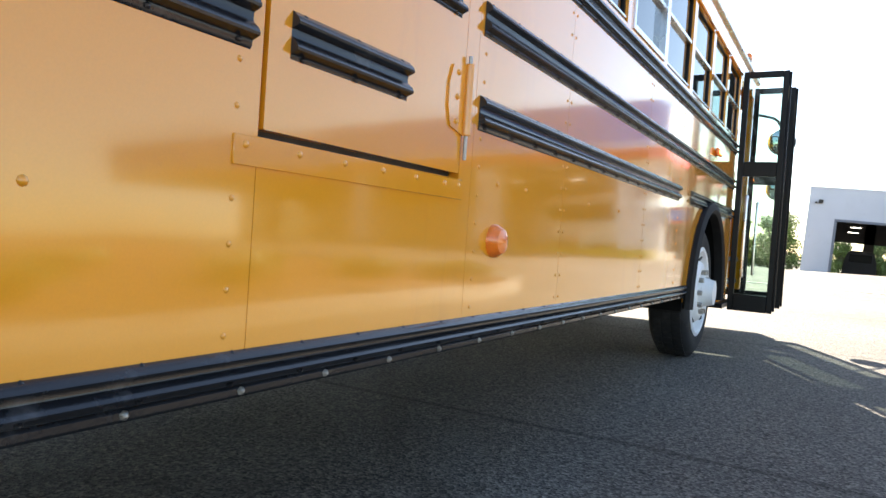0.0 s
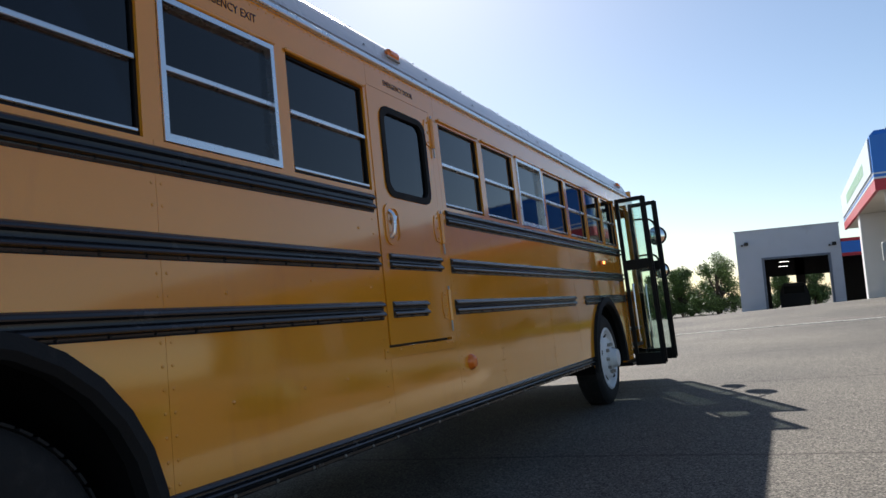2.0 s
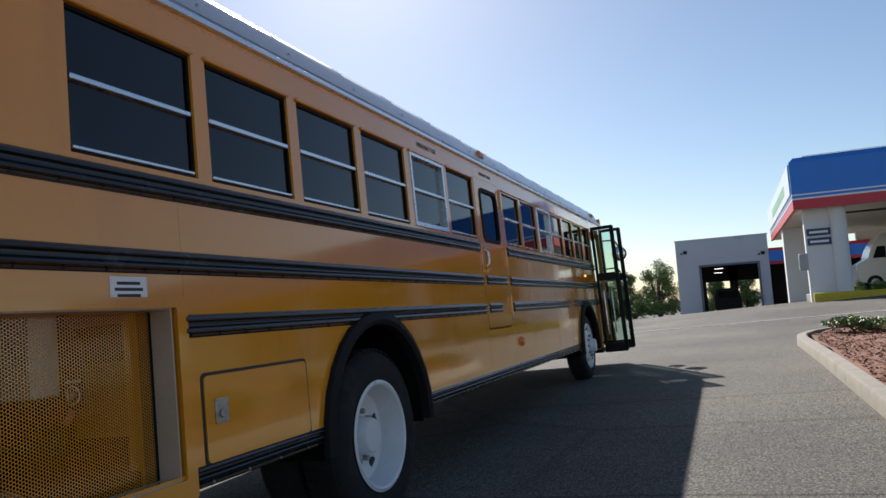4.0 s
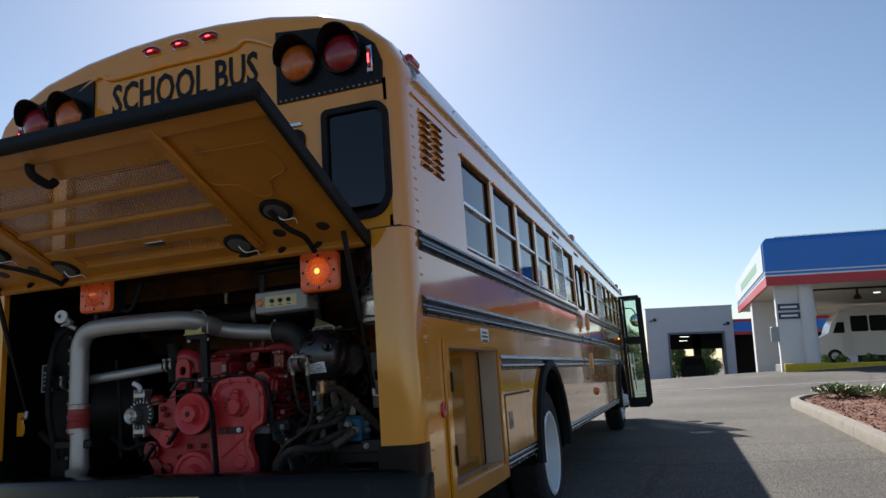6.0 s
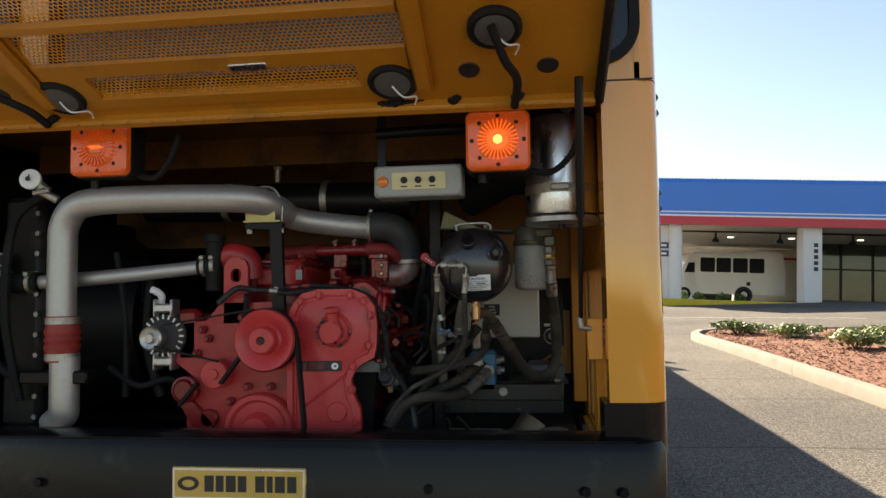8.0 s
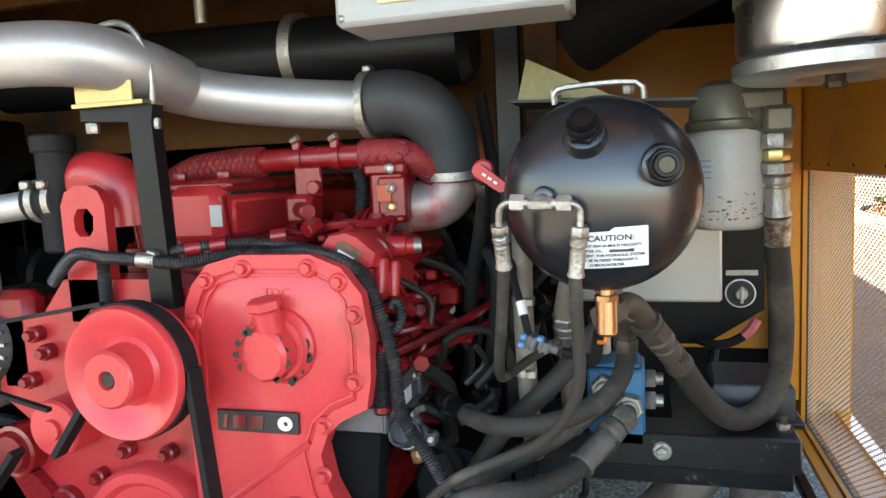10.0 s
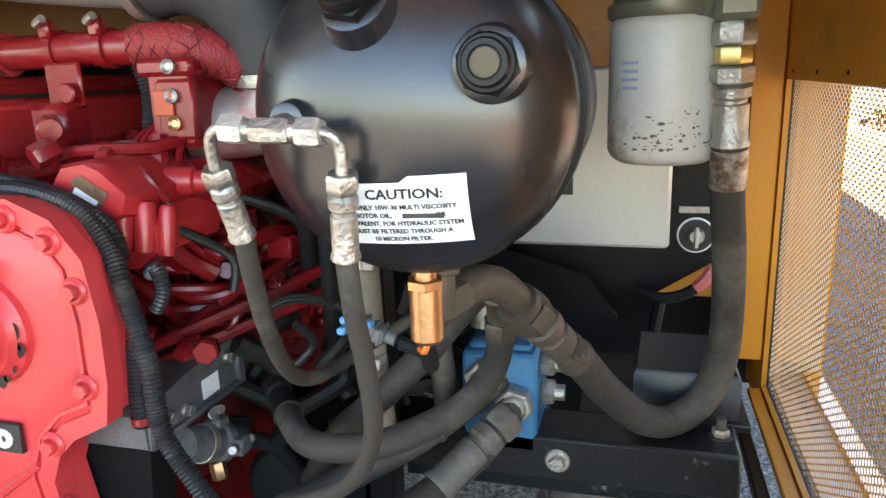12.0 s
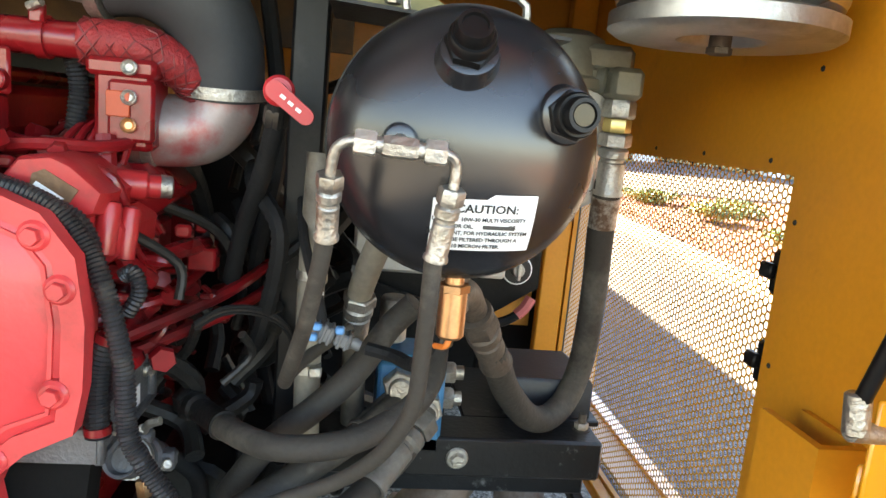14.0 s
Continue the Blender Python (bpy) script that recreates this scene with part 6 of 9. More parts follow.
part("bay_gusset", Mesh().slab([(1.04, 0.2), (1.096, 0.2), (1.096, 0.3), (1.088, 0.3), (1.088, 0.21), (1.05, 0.21), (1.05, 0.3), (1.04, 0.3)], 2, 0.52, 0.97), BAY_WALL, bus)
part("bay_post", Mesh().box(1.035, 1.096, 1.243, 1.275, 0.64, 1.73, 0.004), BAY_WALL, bus)
part("bay_side_sill", Mesh().box(1.035, 1.06, 0.31, 1.45, 0.53, 0.552, 0.004), BLACK, bus)
part("grille_sill", Mesh().box(1.07, 1.097, 0.31, 1.24, 0.568, 0.58, 0.003), BAY_WALL, bus)
for k in range(0, 14, 3):
    part("screw", Mesh().dome((1.098, 0.46 + 0.06 * k, 1.24), (-1, 0, 0), 0.0038, 0.0025, 8), DARK_STEEL, bus)
    part("screw", Mesh().dome((1.098, 0.388, 0.99 + 0.06 * k), (-1, 0, 0), 0.0038, 0.0025, 8), DARK_STEEL, bus)
for y, z in ((0.38, 0.98), (0.38, 1.1)):
    part("latch_body", Mesh().box(1.112, 1.13, y + 0.035, y + 0.065, z - 0.03, z + 0.03, 0.006).box(1.1, 1.112, y + 0.045, y + 0.07, z - 0.008, z + 0.012, 0.003), BLACK, bus)
part("hinge_loom", Mesh().tube([(-0.9, -0.02, 1.69), (-0.6, 0.0, 1.7), (0.3, 0.0, 1.705), (0.45, -0.03, 1.69), (0.7, 0.0, 1.71), (0.9, 0.0, 1.7), (0.97, 0.01, 1.66)], 0.016, 8, 6, 0.08, 0.02), RUBBER, bus)
for x in (0.45, 0.62, 0.8, -0.62, -0.85):
    part("loom_clip", Mesh().tube([(x, -0.01, 1.7), (x + 0.02, -0.05, 1.69), (x + 0.035, -0.02, 1.715)], 0.012, 8, 4), RUBBER, bus)

# Added black plates that block the sunlit ground below the bay.
part("ground_blocker", Mesh().box(-1.16, -0.26, 0.16, 1.43, 0.5, 0.506), BLACK, bus)
part("ground_blocker", Mesh().box(-0.255, 0.3, 0.36, 1.43, 0.5, 0.506), BLACK, bus)
CASTING = mat("grimy grey casting", (0.035, 0.034, 0.033), 0.6, 0.2, var=0.35, scale=10, grain=150, bump=0.05, stain=(0.025, 0.022, 0.02), stain_at=0.56, stain_scale=12)

# ---- engine ----
eng = thing("engine", (0.0, 0.7, 0.4), "red painted six cylinder diesel engine with ribbed belts", "engine")
COVER = [(0.05, 0.62), (0.047, 0.92), (0.051, 1.05), (0.056, 1.084), (0.069, 1.112), (0.096, 1.141), (0.15, 1.154), (0.262, 1.153), (0.305, 1.135), (0.332, 1.1), (0.34, 1.04), (0.338, 0.98), (0.331, 0.94), (0.29, 0.92), (0.266, 0.897), (0.252, 0.863), (0.262, 0.809), (0.282, 0.77), (0.288, 0.62)]


def grown(poly, d):
    """The outline pushed outwards by d."""
    out = []
    n = len(poly)
    for i in range(n):
        a, b, c = Vector(poly[i - 1]), Vector(poly[i]), Vector(poly[(i + 1) % n])
        t = (c - a).normalized()
        out.append((b.x - t.y * d, b.y + t.x * d))
    return out


gc = part("gear_cover", Mesh().ring([[(x, y, z) for x, z in grown(COVER, o)] for y, o in ((0.29, 0.0), (0.262, 0.0), (0.25, -0.006), (0.246, -0.012))]), RED_LIT, eng, "smooth red cover with bolted flange")
part("cover_flange", rim(grown(COVER, 0.006), grown(COVER, -0.014), 1, 0.24, 0.262), RED_LIT, gc)
part("cover_bead", rim(grown(COVER, -0.022), grown(COVER, -0.026), 1, 0.2425, 0.25), RED_LIT, gc)
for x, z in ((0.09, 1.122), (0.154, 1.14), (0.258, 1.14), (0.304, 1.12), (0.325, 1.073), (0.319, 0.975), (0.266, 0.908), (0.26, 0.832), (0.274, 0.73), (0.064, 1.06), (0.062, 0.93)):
    part("flange_bolt", Mesh().cyl((x, 0.25, z), (x, 0.236, z), 0.014, 14, 0.003).nut((x, 0.237, z), (x, 0.229, z), 0.0085), RED_LIT, gc)
part("cast_rib", Mesh().tube([(0.1, 0.246, 0.78), (0.24, 0.244, 0.88)], 0.005, 6, 2), RED_LIT, gc)
part("plug", Mesh().lathe((0.21, 0.247, 0.76), (0, -1, 0), [(0, 0.034), (0.006, 0.034), (0.01, 0.03), (0.01, 0.0)], 20), RED_LIT, gc)
word("TDC", 0.019, RED_LIT, Matrix.Translation((0.2025, 0.2455, 1.1025)) @ Matrix.Rotation(radians(90), 4, "X"), gc, "cast_letters", 1.15, "raised cast letters")
kn = part("filler_neck", Mesh().lathe((0.203, 0.247, 1.025), (0, -1, 0), [(0, 0.058), (0.008, 0.056), (0.012, 0.05), (0.02, 0.046)], 28), RED_LIT, eng, "chipped red filler cap")
part("filler_cap", Mesh().lathe((0.199, 0.232, 1.021), (-0.18, -1, -0.05), [(0, 0.042), (0.022, 0.042), (0.028, 0.036), (0.028, 0.0)], 10), RED_LIT, kn)
part("filler_stub", Mesh().cyl((0.205, 0.225, 1.04), (0.2, 0.215, 1.085), 0.021, 14, 0.003).nut((0.2, 0.215, 1.085), (0.199, 0.213, 1.1), 0.025), RED_LIT, kn)
rc = random.Random(9)
ch = Mesh()
for k in range(26):
    a = rc.uniform(-1.3, 4.2)
    r0, w = rc.choice((0.0385, 0.041, 0.05)), rc.uniform(0.002, 0.008)
    yc = 0.2045 if r0 < 0.045 else 0.2345
    c = Vector((0.199 + r0 * math.cos(a) - (0.005 if r0 < 0.045 else -0.004), yc, 1.021 + r0 * math.sin(a)))
    ch.add([c + Vector((w * rc.uniform(0.5, 1.3) * math.cos(q * 0.9), -0.0005, w * rc.uniform(0.5, 1.5) * math.sin(q * 0.9))) for q in range(7)], [tuple(range(7))])
part("paint_chip", ch, DARK_STEEL, kn, kind="stuff")
bd = part("badge", Mesh().box(0.09, 0.226, 0.2385, 0.2445, 0.892, 0.925, 0.001), INK, eng, "black model badge with red and white marks")
for a, w in ((0.1, 0.006), (0.116, 0.022), (0.145, 0.022)):
    part("badge_mark", Mesh().slab([(a, 0.898), (a + w, 0.898), (a + w + 0.004, 0.919), (a + 0.004, 0.919)], 1, 0.237, 0.2384), RED, bd)
part("badge_emblem", rim([(0.205 + 0.012 * math.cos(k * 0.5236), 0.9085 + 0.011 * math.sin(k * 0.5236)) for k in range(12)], [(0.206 + 0.004 * math.cos(k * 0.5236), 0.9085 + 0.004 * math.sin(k * 0.5236)) for k in range(12)], 1, 0.2365, 0.2384), LABEL, bd)
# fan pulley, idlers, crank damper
pu = part("fan_pulley", Mesh().lathe((-0.005, 0.26, 1.0), (0, -1, 0), [(0, 0.05), (0.05, 0.085), (0.052, 0.098), (0.062, 0.1), (0.1, 0.1), (0.106, 0.096), (0.104, 0.088), (0.092, 0.07), (0.085, 0.052), (0.09, 0.045), (0.128, 0.042), (0.132, 0.038), (0.132, 0.014), (0.124, 0.012), (0.124, 0.0)], 48), RED_LIT, eng, "large dished red belt pulley")
part("pulley_boss", Mesh().lathe((-0.005, 0.137, 1.0), (0, -1, 0), [(0, 0.012), (0.006, 0.01), (0.006, 0.004)], 16), DARK_STEEL, pu)
part("belt", rim([(-0.005 + 0.103 * math.cos(radians(a)), 1.0 + 0.103 * math.sin(radians(a))) for a in range(0, 360, 10)], [(-0.005 + 0.099 * math.cos(radians(a)), 1.0 + 0.099 * math.sin(radians(a))) for a in range(0, 360, 10)], 1, 0.166, 0.196), RUBBER, eng)
dp = part("crank_damper", Mesh().lathe((-0.055, 0.29, 0.7), (0, -1, 0), [(0, 0.12), (0.05, 0.122), (0.06, 0.115), (0.06, 0.1), (0.05, 0.09), (0.05, 0.06), (0.07, 0.05), (0.09, 0.045), (0.09, 0.0)], 40), RED_LIT, eng)
part("damper_grooves", Mesh().lathe((-0.055, 0.325, 0.7), (0, -1, 0), [(0, 0.124)] + [(0.004 + 0.004 * k, 0.124 + 0.003 * (k % 2)) for k in range(9)] + [(0.042, 0.122)], 40), RUBBER, dp)
il = part("idler_pulley", Mesh().lathe((-0.2, 0.27, 0.885), (0, -1, 0), [(0, 0.048), (0.05, 0.048), (0.055, 0.044), (0.055, 0.018), (0.062, 0.016), (0.062, 0.0)], 28), RED_LIT, eng)
tn = part("belt_tensioner", Mesh().lathe((-0.315, 0.3, 0.83), (0, -1, 0), [(0, 0.045), (0.06, 0.045), (0.062, 0.038), (0.058, 0.034), (0.07, 0.03), (0.07, 0.0)], 24), RED, eng)
part("tensioner_arm", Mesh().slab([(-0.34, 0.79), (-0.29, 0.79), (-0.22, 0.72), (-0.23, 0.68), (-0.27, 0.68)], 1, 0.25, 0.3), RED, tn)
part("tensioner_spring", Mesh().cyl((-0.235, 0.29, 0.735), (-0.235, 0.25, 0.735), 0.03, 16, 0.004), RED, tn)


def belt(a, b, y0=0.17, y1=0.195, t=0.005):
    """A straight run of ribbed belt between two points (x, z)."""
    d = Vector((b[0] - a[0], b[1] - a[1])).normalized()
    n = Vector((-d.y, d.x)) * t
    return part("belt", Mesh().slab([(a[0] - n.x, a[1] - n.y), (b[0] - n.x, b[1] - n.y), (b[0] + n.x, b[1] + n.y), (a[0] + n.x, a[1] + n.y)], 1, y0, y1), RUBBER, eng)


belt((0.096, 1.005), (0.122, 0.7), 0.166, 0.196)
belt((-0.09, 0.95), (-0.16, 0.86))
belt((-0.24, 0.86), (-0.3, 0.79))
belt((-0.05, 1.098), (-0.36, 1.05), 0.18, 0.19, 0.003)
belt((-0.17, 0.93), (-0.39, 0.98), 0.18, 0.19, 0.003)
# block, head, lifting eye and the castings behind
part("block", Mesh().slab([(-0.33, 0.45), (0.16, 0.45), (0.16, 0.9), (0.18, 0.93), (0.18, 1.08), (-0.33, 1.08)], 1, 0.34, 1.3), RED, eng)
part("front_plate", Mesh().slab([(-0.3, 0.6), (0.06, 0.6), (0.06, 1.1), (-0.02, 1.12), (-0.2, 1.12), (-0.25, 1.06), (-0.34, 1.05), (-0.36, 0.92), (-0.28, 0.86), (-0.32, 0.72)], 1, 0.27, 0.34), RED_HALF_LIT, eng)
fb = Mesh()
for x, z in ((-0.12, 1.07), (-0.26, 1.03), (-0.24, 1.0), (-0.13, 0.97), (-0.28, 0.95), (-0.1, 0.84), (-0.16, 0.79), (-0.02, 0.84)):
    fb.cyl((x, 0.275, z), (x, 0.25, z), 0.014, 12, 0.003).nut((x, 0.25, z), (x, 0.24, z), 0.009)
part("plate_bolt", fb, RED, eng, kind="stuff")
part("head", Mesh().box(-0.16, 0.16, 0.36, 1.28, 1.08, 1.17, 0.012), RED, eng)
rk = part("rocker_housing", Mesh().box(-0.13, 0.06, 0.37, 1.25, 1.17, 1.245, 0.014), RED_HALF_LIT, eng)
part("rocker_cover", Mesh().box(-0.135, 0.065, 0.365, 1.25, 1.25, 1.272, 0.008), RED, rk)
part("cover_gasket", Mesh().box(-0.13, 0.06, 0.372, 1.25, 1.245, 1.25), INK, rk)
for x in (-0.12, -0.04, 0.045):
    part("cover_bolt", Mesh().cyl((x, 0.372, 1.16), (x, 0.36, 1.245), 0.012, 10).nut((x, 0.38, 1.272), (x, 0.38, 1.285), 0.011), RED, rk)
part("rocker_boss", Mesh().box(-0.045, 0.055, 0.34, 0.5, 1.165, 1.262, 0.016), RED_HALF_LIT, rk)
part("grey_sticker", Mesh().box(0.04, 0.062, 0.338, 0.3395, 1.195, 1.23), GREYBOX, rk)
part("lifting_eye", rim([(-0.19, 1.05), (-0.105, 1.05), (-0.105, 1.24), (-0.115, 1.262), (-0.135, 1.272), (-0.16, 1.272), (-0.18, 1.262), (-0.19, 1.24)], [(-0.157, 1.19), (-0.138, 1.19), (-0.13, 1.2), (-0.128, 1.222), (-0.138, 1.235), (-0.157, 1.235), (-0.166, 1.222), (-0.166, 1.2)], 1, 0.27, 0.29), RED_HALF_LIT, eng)
part("water_outlet", Mesh().tube([(-0.13, 0.36, 1.2), (-0.14, 0.36, 1.27), (-0.2, 0.36, 1.29), (-0.25, 0.36, 1.26)], 0.042, 14, 5), RED_HALF_LIT, eng)
def braid(path, r, n, turns):
    """Crossing strands of a net wound round a path."""
    path = [Vector(p) for p in path]
    m = Mesh()
    steps = 40
    pts, us, ws = [], [], []
    u = Vector((0, 0, 1))
    for k in range(steps + 1):
        f = k / steps * (len(path) - 1)
        i = min(int(f), len(path) - 2)
        pts.append(path[i].lerp(path[i + 1], f - i))
        d = (path[i + 1] - path[i]).normalized()
        u = (u - d * u.dot(d)).normalized()
        us.append(u)
        ws.append(d.cross(u))
    for k in range(n):
        for sg in (1, -1):
            m.tube([pts[q] + (us[q] * math.cos(a) + ws[q] * math.sin(a)) * r for q in range(0, steps + 1) for a in [2 * math.pi * (k / n + sg * turns * q / steps)]], 0.0012, 4, 1)
    return m


# crossover pipe with woven sleeves
xp = part("crossover_pipe", Mesh().tube([(0.05, 0.45, 1.298), (0.2, 0.45, 1.3), (0.33, 0.455, 1.298)], 0.02, 16, 5), RED, eng)
part("woven_sleeve", Mesh().tube([(-0.1, 0.45, 1.27), (-0.05, 0.45, 1.29), (0.08, 0.45, 1.298)], 0.025, 16, 10, 0.03, 0.012), RED_ROUGH, xp)
part("woven_sleeve", Mesh().tube([(0.265, 0.45, 1.3), (0.33, 0.455, 1.298), (0.38, 0.49, 1.27), (0.39, 0.53, 1.23)], 0.025, 16, 8, 0.03, 0.012), RED_ROUGH, xp)
NET = mat("stiff painted netting", (0.16, 0.018, 0.02), 0.5, var=0.3, scale=40, bump=0.02)
for path in ([(-0.1, 0.45, 1.27), (-0.05, 0.45, 1.29), (0.02, 0.45, 1.297), (0.08, 0.45, 1.298)], [(0.265, 0.45, 1.3), (0.33, 0.455, 1.298), (0.37, 0.48, 1.28), (0.385, 0.505, 1.255), (0.39, 0.53, 1.23)]):
    part("braid", braid(path, 0.0262, 7, 2.2), NET, xp, kind="stuff")
for x in (0.155, 0.225):
    part("pipe_clamp", Mesh().lathe((x - 0.006, 0.45, 1.3), (1, 0, 0), [(0, 0.0205), (0.0, 0.0235), (0.012, 0.0235), (0.012, 0.0205)], 24).box(x - 0.008, x + 0.008, 0.427, 0.44, 1.312, 1.335, 0.003), RED, xp)
    part("clamp_screw", Mesh().tube([(x - 0.005, 0.425, 1.328), (x + 0.01, 0.42, 1.334)], 0.005, 8, 2), STEEL, xp)
part("pipe_bracket", Mesh().box(0.15, 0.2, 0.425, 0.432, 1.235, 1.285, 0.003).cyl((0.19, 0.425, 1.25), (0.19, 0.41, 1.25), 0.012, 12, 0.002), RED, xp)
# fuel and air castings on the right flank
ic = part("intake_casting", Mesh().box(0.2, 0.36, 0.42, 0.62, 1.1, 1.17, 0.03), RED, eng)
PUMP = [(0.232, 1.115), (0.3, 1.117), (0.33, 1.128), (0.338, 1.15), (0.306, 1.177), (0.286, 1.185), (0.254, 1.18), (0.232, 1.152)]
part("fuel_pump_head", Mesh().ring([[(0.285 + (x - 0.285) * f, y, 1.15 + (z - 1.15) * f) for x, z in PUMP] for y, f in ((0.45, 1.0), (0.335, 1.0), (0.323, 0.97), (0.316, 0.88))]), RED_HALF_LIT, ic, "red injection pump head with a worn sticker")
part("pump_body", Mesh().ring([[(0.295 + (x - 0.295) * f, y, z) for x, z in ((0.25, 1.06), (0.318, 1.066), (0.345, 1.085), (0.348, 1.112), (0.335, 1.13), (0.245, 1.125))] for y, f in ((0.45, 1.0), (0.35, 1.0), (0.34, 0.93))]), RED_HALF_LIT, ic)
part("worn_patch", Mesh().slab([(0.27, 1.165), (0.281, 1.17), (0.312, 1.152), (0.304, 1.139), (0.288, 1.135), (0.266, 1.148)], 1, 0.3148, 0.3162), mat("bare oily casting", (0.16, 0.085, 0.045), 0.5, 0.3, var=0.4, scale=40, grain=150, bump=0.05), ic)
part("pump_sticker", Mesh().slab([(0.274, 1.158), (0.299, 1.143), (0.293, 1.135), (0.267, 1.149)], 1, 0.3138, 0.3147), LABEL, ic)
for x, y, z, r in ((0.305, 0.332, 1.118, 0.012), (0.328, 0.337, 1.115, 0.011), (0.343, 0.352, 1.108, 0.01)):
    part("pump_boss", Mesh().lathe((x, y, z - 0.03), (0.1, 0.1, 1), [(0, 0.5 * r), (0.002, r), (0.05, r), (0.055, 0.8 * r), (0.056, 0.5 * r), (0.05, 0.45 * r), (0.05, 0)], 16), RED_HALF_LIT, ic)
part("pump_nozzle", Mesh().lathe((0.318, 0.4, 1.152), (1, 0.35, -0.06), [(0, 0.016), (0.03, 0.016), (0.033, 0.013), (0.045, 0.013), (0.047, 0.0)], 16), RED_HALF_LIT, ic)
part("nozzle_end", Mesh().lathe((0.36, 0.415, 1.15), (1, 0.35, -0.06), [(0, 0.0135), (0.012, 0.0125), (0.014, 0.007), (0.014, 0)], 14), STEEL, ic)
part("delivery_valve", Mesh().cyl((0.237, 0.445, 1.14), (0.237, 0.445, 1.17), 0.022, 14, 0.003).nut((0.237, 0.445, 1.17), (0.237, 0.445, 1.182), 0.018), RED, ic)
part("delivery_nut", Mesh().nut((0.237, 0.445, 1.182), (0.237, 0.445, 1.193), 0.0165), STEEL, ic)
ssp = part("sensor_post", Mesh().box(0.283, 0.345, 0.43, 0.5, 1.185, 1.285, 0.006).box(0.276, 0.35, 0.424, 0.47, 1.265, 1.285, 0.005).box(0.3, 0.35, 0.422, 0.434, 1.195, 1.262, 0.004), RED, ic)
for z in (1.275, 1.243, 1.213):
    part("socket_bolt", Mesh().lathe((0.324, 0.423, z), (0, -1, 0.1), [(0, 0.0085), (0.006, 0.0085), (0.007, 0.007), (0.004, 0.004), (0.004, 0)], 14), BRASS if z < 1.22 else STEEL, ssp)
part("sensor_tag", Mesh().box(0.3, 0.325, 0.4185, 0.4215, 1.222, 1.25, 0.001), mat("orange tag", (0.45, 0.07, 0.025), 0.5, var=0.15, scale=20), ic)
part("injector_body", Mesh().box(0.14, 0.19, 0.4, 0.45, 1.19, 1.24, 0.008).cyl((0.17, 0.4, 1.215), (0.2, 0.37, 1.212), 0.014, 10, 0.002), RED, ic)
rnd = random.Random(21)
for k, pts in enumerate([[(0.26, 0.4, 1.17), (0.33, 0.36, 1.16), (0.34, 0.4, 1.08), (0.36, 0.46, 1.02)], [(0.2, 0.38, 1.18), (0.25, 0.36, 1.19), (0.31, 0.4, 1.19), (0.33, 0.46, 1.2)],
                         [(0.25, 0.42, 1.06), (0.32, 0.42, 1.05), (0.37, 0.46, 1.07), (0.38, 0.56, 1.06)], [(0.24, 0.44, 1.02), (0.31, 0.44, 1.0), (0.36, 0.48, 1.01), (0.38, 0.6, 1.03)],
                         [(0.26, 0.36, 0.95), (0.34, 0.42, 0.98), (0.42, 0.5, 1.01), (0.46, 0.6, 1.03)], [(0.26, 0.37, 0.925), (0.34, 0.43, 0.955), (0.43, 0.52, 0.985), (0.47, 0.62, 1.0)],
                         [(0.3, 0.42, 1.2), (0.31, 0.4, 1.14), (0.33, 0.38, 1.08), (0.35, 0.42, 1.04)], [(0.33, 0.5, 1.12), (0.4, 0.54, 1.08), (0.43, 0.56, 1.0), (0.42, 0.58, 0.94)],
                         [(0.16, 0.42, 1.1), (0.22, 0.4, 1.06), (0.27, 0.42, 1.0), (0.28, 0.46, 0.94)]]):
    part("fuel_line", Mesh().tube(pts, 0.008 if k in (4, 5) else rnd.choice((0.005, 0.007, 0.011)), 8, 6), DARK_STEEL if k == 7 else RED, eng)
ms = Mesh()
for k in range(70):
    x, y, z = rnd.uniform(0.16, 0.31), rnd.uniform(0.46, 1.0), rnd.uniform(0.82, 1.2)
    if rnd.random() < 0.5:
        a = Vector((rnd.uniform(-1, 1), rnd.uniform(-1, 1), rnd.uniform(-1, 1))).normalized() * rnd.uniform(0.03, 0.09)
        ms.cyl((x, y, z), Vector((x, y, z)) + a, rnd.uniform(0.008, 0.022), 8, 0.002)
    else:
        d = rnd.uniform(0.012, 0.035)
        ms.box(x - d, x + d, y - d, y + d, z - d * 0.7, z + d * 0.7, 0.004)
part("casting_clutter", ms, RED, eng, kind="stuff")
mb, dk2 = Mesh(), Mesh()
